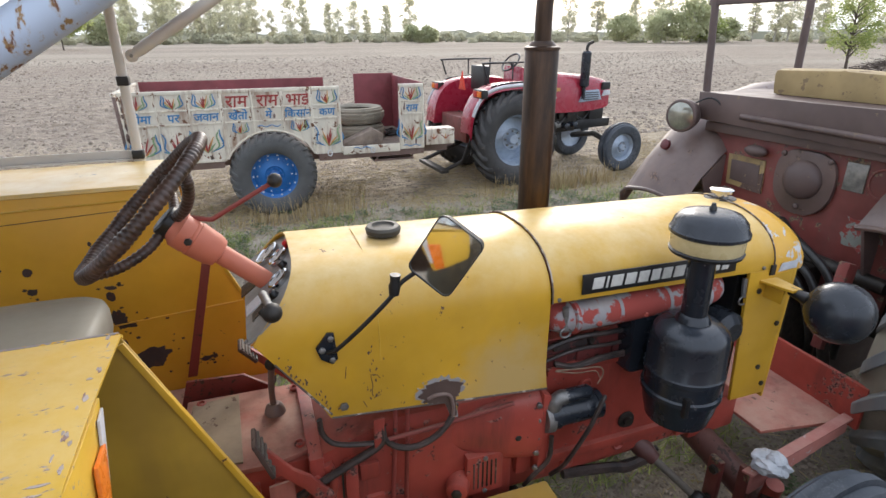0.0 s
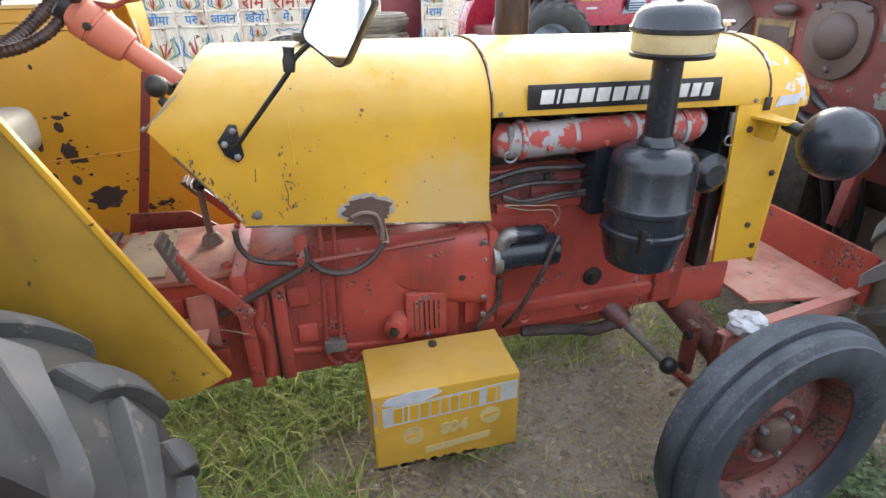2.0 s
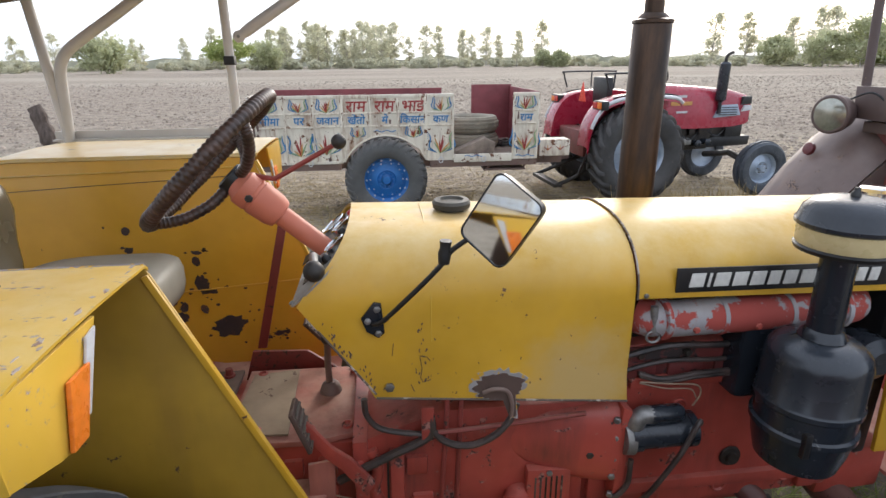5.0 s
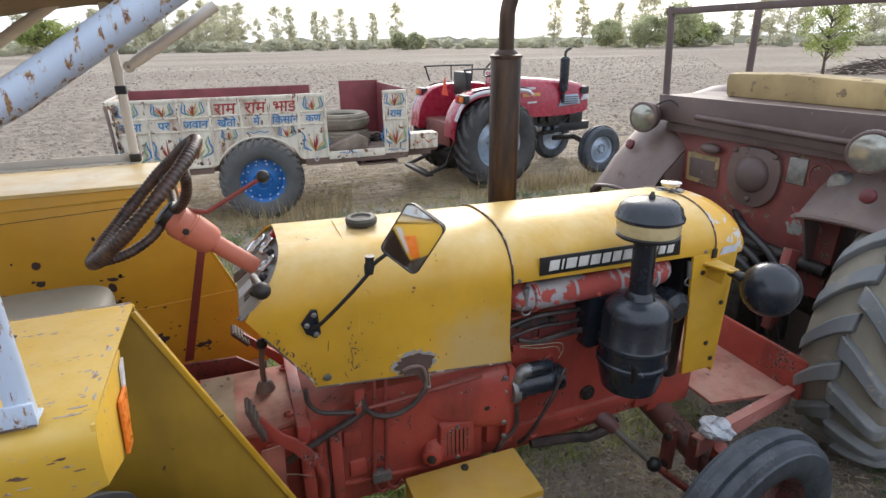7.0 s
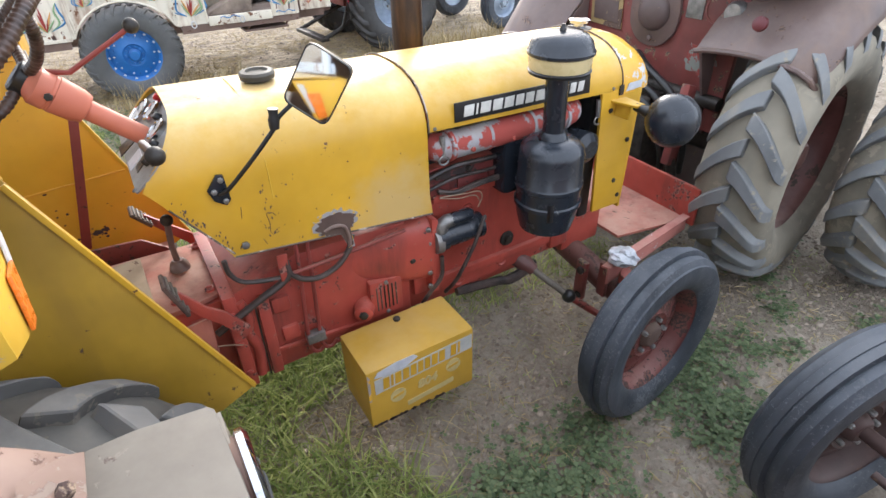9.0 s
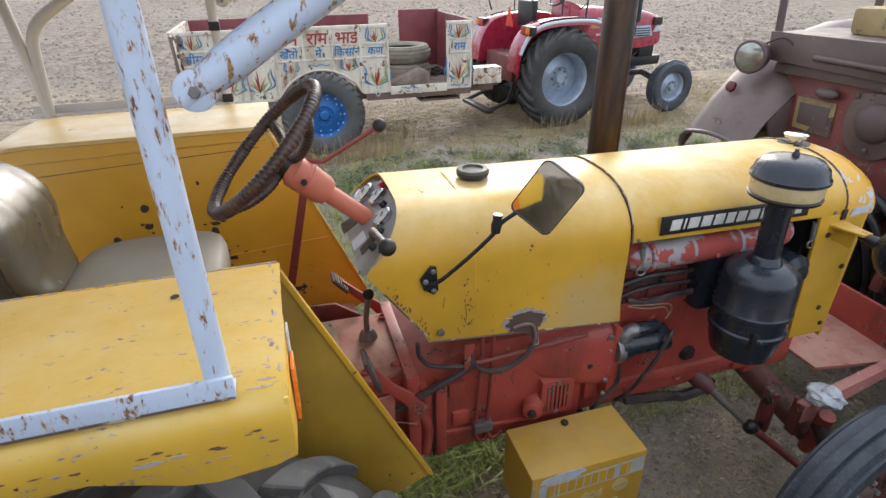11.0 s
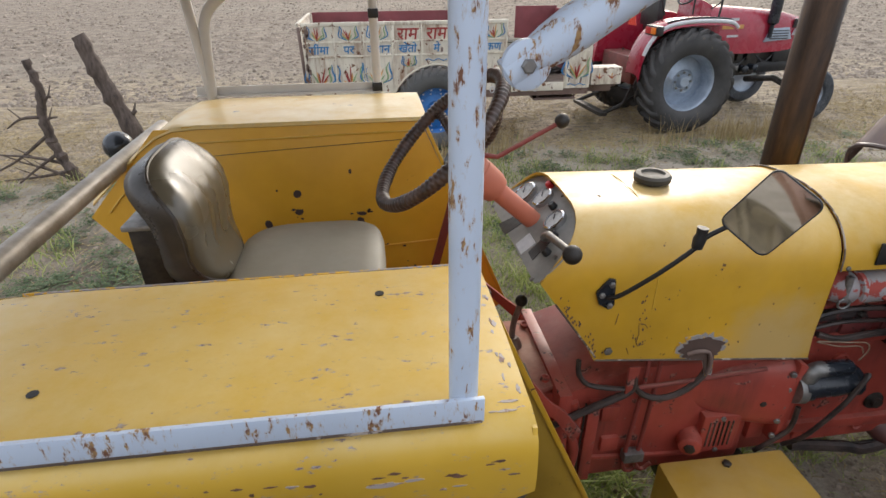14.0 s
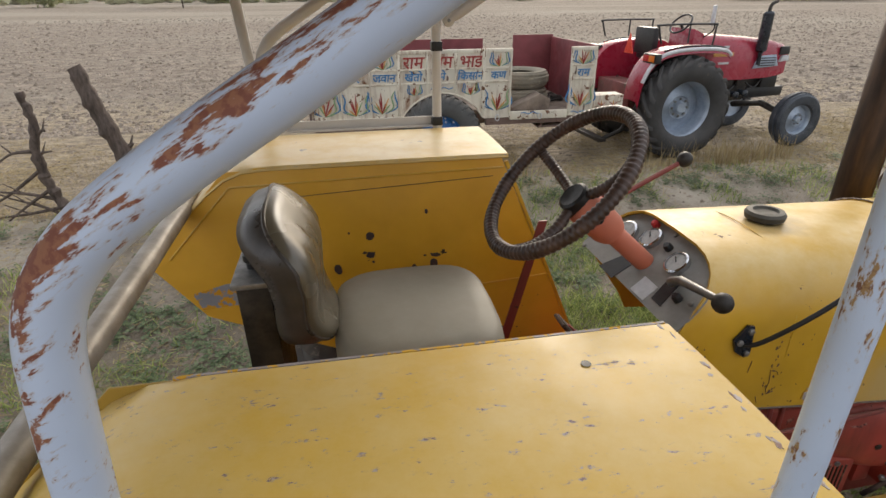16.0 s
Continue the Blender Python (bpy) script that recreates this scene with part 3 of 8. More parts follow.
def build_hood(root):
    back = arch(rear_x, (0.146, 1.167), 1.365, 1.528, levels=(1.22, 1.28, 1.335), full=0.50)
    fore = arch(lambda z: 0.722, (0.730, 1.109), 1.37, 1.522, levels=(1.18, 1.26, 1.33))
    cowl = part("rear_cowl", sheet([[lerp(a, b, t) for a, b in zip(back, fore)] for t in (0, 0.02, 0.2, 0.4, 0.6, 0.8, 0.985, 1)], 0.006), COWL, root, "dull yellow sheet-metal tank cowl, dented and chipped")
    a = arch(lambda z: 0.728, (0.728, 1.371), 1.378, 1.524, HW + 0.002, levels=(1.373, 1.375))
    b = arch(lambda z: 1.478, (1.478, 1.354), 1.364, 1.508, HW + 0.002, levels=(1.357, 1.360))
    part("bonnet", sheet([[lerp(p, q, t) for p, q in zip(a, b)] for t in (0, 0.015, 0.25, 0.5, 0.75, 0.985, 1)], 0.006), YELLOW, root, "glossy yellow bonnet with painted glare on top")
    # nose: the section shrinks and drops towards the front
    loops = []
    for x, drop, k in ((1.484, 0, 1), (1.54, 0.002, 0.998), (1.58, 0.012, 0.985), (1.61, 0.032, 0.955), (1.632, 0.066, 0.90), (1.645, 0.11, 0.83)):
        s = arch(lambda z, x=x: x, (x, 1.338), 1.35, 1.508 - drop, (HW + 0.004) * k, levels=(1.342, 1.346))
        loops.append(s)
    nose = part("nose_cap", sheet(loops, 0.006), NOSE, root, "yellow nose cap with white worn front edge")
    part("nose_front", prism([(CY - 0.19, 1.0), (CY + 0.19, 1.0), (CY + 0.19, 1.40), (CY - 0.19, 1.40)], "x", 1.60, 1.625, 0.008), DARKSTEEL, root, "dark radiator grille")
    for s in (-1, 1):
        y = CY + s * (HW + 0.003)
        part("side_pillar", prism([(1.424, 0.893), (1.561, 0.893), (1.570, 1.352), (1.392, 1.356)], "y", y, y - s * 0.012, 0.003), YELLOW, root, "yellow radiator side panel, bolted")
        part("pillar_front_edge", prism([(1.562, 0.875), (1.572, 0.875), (1.586, 1.345), (1.572, 1.345)], "y", y - s * 0.002, y - s * 0.05, 0.002), YELLOW, root)
    # fasteners and openings on the hood
    for x, z in ((1.512, 1.005), (1.44, 1.29), (1.545, 0.935), (1.548, 1.16)):
        part("bolt", bolt((x, CY - HW - 0.003, z), (0, -1, 0), 0.009, 0.006), DARKSTEEL, root)
    for x, z, r in ((0.178, 1.194, 0.011), (0.745, 1.378, 0.006), (1.44, 1.365, 0.006)):
        part("bolt", bolt((x, CY - HW - 0.001, z), (0, -1, 0), r, 0.006), STEEL, root)
    strip = [p for p in arch(lambda z: 0.725, (0.725, 1.371), 1.378, 1.526, HW + 0.005, levels=(1.373, 1.375))]
    part("seam_strip", tube(strip, 0.0022, 6), SEAM, cowl, "dark gap at the bonnet seam")
    weld = [(0.272, y, z) for x, y, z in arch(lambda z: 0.27, (0.27, 1.30), 1.365, 1.5295, HW + 0.0005, levels=(1.31, 1.335))]
    part("weld_line", tube(weld[:26], 0.0013, 6), FENDER_TOP, cowl, "scraped welding seam")
    crack = [p for p in arch(lambda z: 1.481, (1.481, 1.340), 1.36, 1.511, HW + 0.004, levels=(1.346, 1.352))]
    part("nose_seam", tube(crack, 0.0024, 6), SEAM, nose)
    part("nose_strap", prism([(1.466, 1.338), (1.486, 1.338), (1.486, 1.372), (1.466, 1.372)], "y", CY - HW - 0.004, CY - HW - 0.009, 0.002), DARKSTEEL, nose)
    part("scraped_patch", prism([(1.50, 1.345), (1.572, 1.35), (1.575, 1.375), (1.51, 1.372)], "y", CY - HW - 0.0045, CY - HW - 0.0065), RAGWHITE, nose, "whitish scraped patch of bare metal")
    # badge: black plate with plain pale bars instead of lettering
    plate = part("badge", prism([(0.810, 1.383), (1.326, 1.374), (1.322, 1.431), (0.808, 1.440)], "y", CY - HW - 0.0025, CY - HW - 0.0065, 0.001), BLACK, root, "black maker's badge with pale raised bars")
    widths = [0.039, 0.012, 0.041, 0.039, 0.039, 0.034, 0.036, 0.041, 0.041]
    x = 0.838
    for k, w in enumerate(widths + [0.0, 0.034, 0.030, 0.030]):
        if w:
            low = 1.3955 - 0.009 * (x - 0.81) / 0.516
            part("bar", prism([(x, low), (x + w - 0.006, low), (x + w - 0.002, low + 0.032), (x + 0.004, low + 0.032)], "y", CY - HW - 0.0065, CY - HW - 0.009, 0.0008), WHITE, plate)
        x += w + (0.003 if w else 0.012)
    # tank cap and radiator cap
    part("tank_cap", lathe([(0, 0.030), (0.012, 0.032), (0.014, 0.045), (0.026, 0.047), (0.033, 0.042), (0.034, 0.030), (0.028, 0.026), (0.027, 0.002)], (0, 0, 1), (0.347, CY + 0.005, 1.518), 28), CAPGREY, root, "black ribbed fuel tank cap")
    part("radiator_cap", lathe([(0, 0.022), (0.018, 0.022), (0.02, 0.036), (0.03, 0.038), (0.034, 0.03), (0.034, 0.001)], (0, 0, 1), (1.502, CY + 0.02, 1.506), 24), CHROME, root, "pale metal radiator cap")
    part("cap_opening", lathe([(0, 0.05), (0.0015, 0.05)], (0, 0, 1), (1.497, CY + 0.02, 1.5065), 24), BLACK, root)
    # torn opening in the cowl, with a ring of bare metal
    rag_rnd = random.Random(8)
    hole, rim = [], []
    for k in range(44):
        a = 2 * math.pi * k / 44
        rx, rz = (0.058, 0.044) if math.sin(a) > 0 else (0.052, 0.026)
        j = 1 + rag_rnd.uniform(-0.13, 0.13)
        x, z = 0.423 + rx * math.cos(a) * j, 1.168 + rz * math.sin(a) * j
        if -1.35 < a - 2 * math.pi < -0.75:
            x, z = x + 0.010, z - 0.052
        hole.append((x, z))
        g = 1.0 + rag_rnd.uniform(0.06, 0.32) * (1.0 if math.sin(a) > -0.2 else 0.35)
        rim.append((0.423 + (x - 0.423) * g, 1.164 + (z - 1.164) * g))
    part("bare_edge", prism(rim, "y", CY - HW - 0.0002, CY - HW - 0.0025), BAREGREY, cowl, "whitish bare metal round a torn opening")
    part("torn_opening", prism(hole, "y", CY - HW - 0.002, CY - HW - 0.0042), GRIMEBROWN, cowl, "dark torn opening")
    part("opening_lip", tube(smooth_path([(0.385, CY - HW - 0.006, 1.165), (0.41, CY - HW - 0.012, 1.176), (0.44, CY - HW - 0.010, 1.166), (0.452, CY - HW - 0.008, 1.13), (0.452, CY - HW - 0.006, 1.098)]), 0.005, 8), BROWN, cowl)
    # small chips along the rear edge and the seam, and old scratches
    chip_rnd = random.Random(23)
    spots = []
    for _ in range(26):
        z = chip_rnd.uniform(1.185, 1.36)
        spots.append((rear_x(z) + 0.006 + abs(chip_rnd.gauss(0, 0.014)), z, chip_rnd.uniform(0.001, 0.003)))
    for _ in range(22):
        spots.append((0.258 + chip_rnd.gauss(0, 0.012), chip_rnd.uniform(1.18, 1.36), chip_rnd.uniform(0.001, 0.003)))
    for _ in range(20):
        spots.append((chip_rnd.uniform(0.17, 0.70), chip_rnd.uniform(1.15, 1.36), chip_rnd.uniform(0.0008, 0.002)))
    chip_bm = bmesh.new()
    for x, z, r in spots:
        slant = chip_rnd.uniform(-0.8, 0.8)
        prism([(x + r * (0.6 + chip_rnd.uniform(0, 0.5)) * math.cos(a) + slant * r * math.sin(a), z + 1.8 * r * math.sin(a)) for a in (0.2, 1.1, 2.0, 2.9, 4.0, 5.2)], "y", CY - HW - 0.0002, CY - HW - 0.0012, bm=chip_bm)
    tagged(part("paint_chips", chip_bm, GRIMEBROWN, cowl), kind="stuff")
    for line in ([(0.246, 1.262), (0.25, 1.235), (0.2465, 1.212), (0.252, 1.200), (0.268, 1.205)], [(0.245, 1.266), (0.262, 1.262), (0.268, 1.252)], [(0.225, 1.196), (0.232, 1.178)], [(0.19, 1.30), (0.186, 1.27)]):
        part("scratch", tube([(x, CY - HW - 0.0006, z) for x, z in line], 0.0010, 5), GRIMEBROWN, cowl)
    # rusted lower and rear edge of the cowl
    for k, line in enumerate(([(0.148, CY - HW - 0.001, 1.168), (0.30, CY - HW - 0.001, 1.153), (0.50, CY - HW - 0.001, 1.133), (0.730, CY - HW - 0.001, 1.110)], [(rear_x(z), CY - HW - 0.001, z) for z in (1.178, 1.22, 1.28, 1.34)])):
        part("rusted_edge", tube(line, 0.0026, 6), SEAM, cowl)
    return cowl


def build_dash(root):
    """The slanted instrument plate, with its own frame: a across, b up the slope."""
    nrm = Vector((-0.65, 0, 0.76)).normalized()
    upv = Vector((0.76, 0, 0.65)).normalized()
    o = Vector((-0.007, CY, 1.40)) + nrm * 0.002

    def at(a, b, h=0.0):
        return o + Vector((0, a, 0)) + upv * b + nrm * h

    out = [(-HW + 0.010, -0.010), (HW - 0.010, -0.010)] + [((HW - 0.004) * math.copysign(abs(math.cos(t)) ** 0.5, math.cos(t)), 0.172 * abs(math.sin(t)) ** 0.92) for t in (math.pi * k / 20 for k in range(21))]
    bm = bmesh.new()
    low, high = [bm.verts.new(at(a, b, -0.004)) for a, b in out], [bm.verts.new(at(a, b, 0.0)) for a, b in out]
    bm.faces.new(low)
    bm.faces.new(high[::-1])
    for i in range(len(out)):
        j = (i + 1) % len(out)
        bm.faces.new((low[i], low[j], high[j], high[i]))
    dash = part("dash_plate", bm, DASH, root, "grey metal instrument plate with gauges")
    for a, b, r in ((0.045, 0.118, 0.026), (-0.083, 0.108, 0.026), (0.13, 0.085, 0.034)):
        g = part("gauge", lathe([(0, r * 1.15), (0.012, r * 1.15), (0.014, r), (0.009, r * 0.96), (0.009, 0.001)], nrm, at(a, b), 28), CHROME, dash, "round gauge with a chrome rim")
    for a, b, r in ((0.045, 0.118, 0.024), (-0.083, 0.108, 0.024), (0.13, 0.085, 0.032)):
        part("dial", lathe([(0.009, r), (0.0108, r), (0.011, 0.001)], nrm, at(a, b), 24), DIAL, dash, "pale dial face")
        part("needle", tube([at(a, b, 0.0125), at(a + r * 0.6, b + r * 0.4, 0.0125)], 0.0012, 5), BLACK, dash)
    part("warning_light", lathe([(0, 0.010), (0.014, 0.010), (0.018, 0.006)], nrm, at(0.075, 0.152), 14), REDPLASTIC, dash, "red indicator button")
    for a, b in ((-0.02, 0.125), (-0.13, 0.085), (-0.165, 0.05), (0.0, 0.075)):
        part("switch_knob", lathe([(0, 0.011), (0.012, 0.010), (0.016, 0.007)], nrm, at(a, b), 12), BLACK, dash)
    part("data_plate", prism_plane(at, [(-0.10, -0.005), (-0.045, -0.005), (-0.045, 0.04), (-0.10, 0.04)], 0.0, 0.002), PALEGREY, dash, "pale data plate")
    part("lever_slot", prism_plane(at, [(-0.15, 0.012), (-0.112, 0.012), (-0.10, 0.07), (-0.135, 0.075)], 0.0, 0.0015), BLACK, dash)
    part("column_slot", prism_plane(at, [(0.03, -0.02), (0.10, -0.02), (0.07, 0.04), (0.02, 0.04)], 0.0, 0.0015), BLACK, dash)
    for a, b in ((-0.21, -0.01), (0.21, -0.01), (-0.20, 0.06), (0.20, 0.06), (0.0, 0.16)):
        part("screw", bolt(at(a, b, 0), nrm, 0.006, 0.004), STEEL, dash)
    lever = part("hand_throttle", tube([(0.035, CY - 0.125, 1.455), (0.03, CY - 0.16, 1.478), (0.044, 1.025, 1.489)], [0.012, 0.010, 0.008], 10), STEEL, root, "steel hand lever")
    part("lever_knob", ball((0.044, 1.012, 1.489), 0.021, 20), DARKSTEEL, lever, "dark round knob")
    return dash


def prism_plane(at, outline, h0, h1):
    bm = bmesh.new()
    low, high = [bm.verts.new(at(a, b, h0)) for a, b in outline], [bm.verts.new(at(a, b, h1)) for a, b in outline]
    bm.faces.new(low)
    bm.faces.new(high[::-1])
    for i in range(len(outline)):
        j = (i + 1) % len(outline)
        bm.faces.new((low[i], low[j], high[j], high[i]))
    return bm


def build_steering(root):
    hub, foot = Vector((-0.165, CY - 0.005, 1.628)), Vector((0.045, CY, 1.438))
    d = (hub - foot).normalized()
    col = part("steering_column", lathe([(0, 0.024), (0.135, 0.024), (0.138, 0.034), (0.155, 0.040), (0.205, 0.043), (0.207, 0.041), (0.213, 0.041), (0.215, 0.043), (0.243, 0.042), (0.25, 0.035), (0.262, 0.030)], d, foot, 28), ORANGE, root, "faded orange steering column")
    part("column_screw", bolt(foot + d * 0.215 + Vector((0, -0.038, 0)), (0, -1, 0), 0.009, 0.012), DARKSTEEL, col)
    centre, tilt = Vector((-0.198, CY, 1.6635)), Vector((-0.976, -0.03, 1)).normalized()
    u = tilt.cross((0, 1, 0)).normalized()
    v = tilt.cross(u)
    R = 0.193
    n = 330
    ring_bm = bmesh.new()
    loops = []
    for k in range(n):
        a = 2 * math.pi * k / n
        r = 0.0158 + 0.0016 * math.cos(k * 2 * math.pi / 3.3) + 0.0008 * math.sin(k * 0.19)
        c = centre + R * (math.cos(a) * u + math.sin(a) * v)
        e = math.cos(a) * u + math.sin(a) * v
        loops.append([c + r * (math.cos(t) * e + math.sin(t) * tilt) for t in (2 * math.pi * q / 10 for q in range(10))])
    rings(loops + [loops[0]], True, False, ring_bm)
    bmesh.ops.remove_doubles(ring_bm, verts=ring_bm.verts, dist=1e-5)
    rim = part("steering_wheel", ring_bm, WRAP, col, "steering wheel rim wrapped in brown ribbed tape", sharp=60)
    for k in range(3):
        a = radians((24, 140, 261)[k])
        e = math.cos(a) * u + math.sin(a) * v
        path = smooth_path([centre + e * 0.020 - tilt * 0.066, centre + e * 0.07 - tilt * 0.066, centre + e * 0.125 - tilt * 0.050, centre + e * 0.165 - tilt * 0.025, centre + e * 0.190], 14)
        part("spoke", tube(path, [0.0123 + 0.0014 * math.cos(i * 2.0) for i in range(len(path))], 10), WRAP, col, "taped spoke", sharp=60)
    part("wheel_hub", lathe([(-0.095, 0.028), (-0.080, 0.036), (-0.052, 0.036), (-0.048, 0.030), (-0.052, 0.012), (-0.052, 0.001)], tilt, centre, 24), BLACK, col)
    rod = part("throttle_rod", tube([hub - d * 0.03 + Vector((0, 0.012, 0.02)), (-0.06, CY - 0.008, 1.617), (0.087, CY - 0.013, 1.696)], [0.009, 0.006, 0.0055], 8), REDROD, root, "red lever rod with a dark knob")
    part("rod_knob", ball((0.089, CY - 0.013, 1.698), 0.0175, 16), DARKSTEEL, rod)


def build_fender(root, s):
    """One rear mudguard, footwell panel and rail. s=-1: right side, +1: left side."""
    inner, outer = CY + s * (0.437 if s < 0 else 0.415), CY + s * 0.815
    up = 0.0 if s < 0 else 0.032
    panel = [(-0.19 - 0.5 * up, 1.572 + up), (-0.98, 1.572 + up), (-1.22, 1.345), (-1.09, 1.165), (-0.70, 0.99), (-0.32, 0.90), (0.0, 0.882), (0.088, 0.922)]
    # the right panel's yellow is darkened for shade as well as grime
    side = part("inner_panel", prism(panel, "y", inner, inner + s * 0.004, 0.0015), GRIMY_SHADED if s < 0 else YELLOW_IN, root, "yellow inner mudguard panel with chipped spots")
    # folded lip along the sloping front edge
    part("folded_edge", prism([(-0.186, 1.560 + up), (0.092, 0.925), (0.084, 0.918), (-0.196, 1.556 + up)], "y", inner - s * 0.003, inner + s * 0.009, 0.001), YELLOW, side)
    rows = []
    xs = [(-0.186, 1.576), (-0.215, 1.577), (-0.25, 1.577), (-0.29, 1.577), (-0.33, 1.577), (-0.37, 1.577), (-0.43, 1.577), (-0.62, 1.577), (-0.86, 1.577), (-0.93, 1.572), (-0.98, 1.552), (-1.03, 1.515), (-1.20, 1.36)]
    for x, z in xs:
        z += up
        row = [(x, inner - s * 0.003, z - 0.008), (x, inner + s * 0.006, z)]
        for k in range(1, 8):
            row.append((x, inner + (outer - inner) * (0.02 + 0.88 * k / 7), z + 0.004 * math.sin(math.pi * k / 7)))
        ease = min(1, max(0, (x + 0.43) / 0.16))
        drop = 0.074 + 0.040 * ease * ease * (3 - 2 * ease) - (0.012 if x > -0.20 else 0)
        for dy, dz in ((0.96, -0.006), (0.99, -0.02), (1.0, -0.04), (1.005, -0.04 - (drop - 0.04) * 0.5), (1.0, -drop)):
            wob = 0.006 * math.sin(x * 23) if dz == -drop else 0
            row.append((x - (0.02 if dz < -0.1 and x < -0.9 else 0), inner + (outer - inner) * dy, z + dz + wob))
        rows.append(row)
    skin_bm = sheet(rows, -0.004 * s)
    skin = BVHTree.FromBMesh(skin_bm)
    # left top takes a cream tone: dust plus the sky's reflection painted in
    top = part("mudguard_top", skin_bm, FENDER_TOP if s < 0 else PALE_SHEEN, root, "scratched yellow mudguard top" if s < 0 else "dusty yellow mudguard top with a painted pale sheen")
    front = [(inner + s * 0.17, 1.570 + up), (outer - s * 0.01, 1.570 + up), (outer, 1.53), (outer, 1.480), (outer - s * 0.08, 1.452), (inner + s * 0.25, 1.442)]
    part("mudguard_front", prism(front, "x", -0.186, -0.192, 0.001), FENDER_TOP if s < 0 else YELLOW, top)
    lens = [(inner + s * 0.215, 1.530), (inner + s * 0.262, 1.530), (inner + s * 0.285, 1.452), (inner + s * 0.252, 1.450)]
    part("orange_reflector", prism(lens, "x", -0.184, -0.178, 0.002), ORANGEPLASTIC, top, "orange and pale reflector strip")
    part("pale_strip", prism([(inner + s * 0.182, 1.562), (inner + s * 0.206, 1.558), (inner + s * 0.245, 1.47), (inner + s * 0.232, 1.47)], "x", -0.185, -0.181, 0.001), PALEGREY, top)
    part("lip_wear", prism([(-0.19, inner + s * 0.0), (-0.90, inner + s * 0.0), (-0.90, inner + s * 0.004), (-0.19, inner + s * 0.005)], "z", 1.572 + up, 1.5775 + up), CHIPPED, top, "bare worn edge")
    for x, y in ((-0.353, 0.771), (-0.763, 0.605)):
        yy = y if s < 0 else 2 * CY - y
        part("drilled_hole", lathe([(0, 0.007), (0.0008, 0.007)], (0, 0, 1), (x, yy, 1.5805 + up), 10), BLACK, top)
    if s < 0:
        flake_rnd = random.Random(8)

        def flake(u, v, ru, rv):
            return [(u + ru * math.cos(t) * flake_rnd.uniform(0.45, 1.2), v + rv * math.sin(t) * flake_rnd.uniform(0.45, 1.2)) for t in (6.283 * k / 11 for k in range(11))]

        fold = inner + (outer - inner) * 0.925
        for _ in range(28):
            # on the flat, thickest along the front edge and the fold
            if flake_rnd.random() < 0.45:
                u, v = -0.193 - abs(flake_rnd.gauss(0, 0.010)), flake_rnd.uniform(outer + 0.03, inner - 0.01)
                ru, rv = flake_rnd.uniform(0.0015, 0.004), flake_rnd.uniform(0.003, 0.010)
            else:
                u, v = flake_rnd.uniform(-0.86, -0.20), fold + flake_rnd.gauss(0.012, 0.012)
                ru, rv = flake_rnd.uniform(0.004, 0.014), flake_rnd.uniform(0.001, 0.003)
            v = min(inner - 0.004, max(outer + 0.034, v))
            h = skin.ray_cast((u, v, 2.0), (0, 0, -1))[0].z
            part("bare_scrape", prism(flake(u, v, ru, rv), "z", h - 0.003, h + 0.0006), PALESCRAPE, top)
        for u, v, ru, rv in [(-0.66, 1.520, 0.050, 0.008), (-0.59, 1.528, 0.022, 0.004), (-0.36, 1.520, 0.03, 0.004)] + [(flake_rnd.uniform(-0.85, -0.22), flake_rnd.gauss(1.515, 0.014), flake_rnd.uniform(0.003, 0.016), flake_rnd.uniform(0.001, 0.004)) for _ in range(22)]:
            v = min(1.532, max(1.492, v))
            spot = skin.ray_cast((u, 0.0, v), (0, 1, 0))[0]
            if spot:
                part("bare_scrape", prism(flake(u, v, ru, rv), "y", spot.y + 0.003, spot.y - 0.0008), PALESCRAPE, top)
        # rust bites along the fold and the lower hem
        for _ in range(34):
            u, v = flake_rnd.uniform(-0.88, -0.20), flake_rnd.uniform(1.500, 1.538)
            spot = skin.ray_cast((u, 0.0, v), (0, 1, 0))[0]
            if spot:
                part("rust_bite", prism(flake(u, v, flake_rnd.uniform(0.002, 0.010), flake_rnd.uniform(0.001, 0.003)), "y", spot.y + 0.003, spot.y - 0.0008), TABBROWN, top)
    if s > 0:
        chip_rnd = random.Random(12)
        for x, z, rx, rz_, arms in ((-0.599, 1.386, 0.013, 0.017, 0), (-0.60, 1.325, 0.014, 0.012, 1), (-0.70, 1.285, 0.014, 0.019, 0), (-0.402, 1.307, 0.016, 0.008, 1), (-0.409, 1.279, 0.013, 0.020, 0), (-0.472, 1.265, 0.010, 0.020, 0), (-0.473, 1.226, 0.009, 0.019, 0), (-0.402, 1.198, 0.026, 0.038, 1), (-0.375, 1.176, 0.022, 0.010, 1), (-0.50, 1.150, 0.020, 0.022, 0), (-0.556, 1.117, 0.030, 0.020, 1), (-0.467, 1.123, 0.014, 0.020, 0), (-0.405, 1.114, 0.013, 0.019, 0), (-0.488, 1.085, 0.034, 0.024, 1), (-0.53, 1.048, 0.060, 0.018, 1), (-0.333, 1.050, 0.066, 0.040, 1), (-0.18, 1.012, 0.020, 0.009, 1), (-0.215, 1.000, 0.016, 0.007, 1), (-0.152, 1.016, 0.010, 0.010, 1), (-0.43, 1.452, 0.005, 0.010, 0), (-0.66, 1.40, 0.004, 0.004, 0), (-0.35, 1.215, 0.004, 0.004, 0), (-0.27, 1.18, 0.006, 0.004, 0)):
            ragged = 0.17 if arms else 0.08
            blot = []
            for k in range(26):
                a = 2 * math.pi * k / 26
                rr = 0.86 + 0.10 * math.sin(2 * a + x * 40) + chip_rnd.uniform(-ragged, ragged)
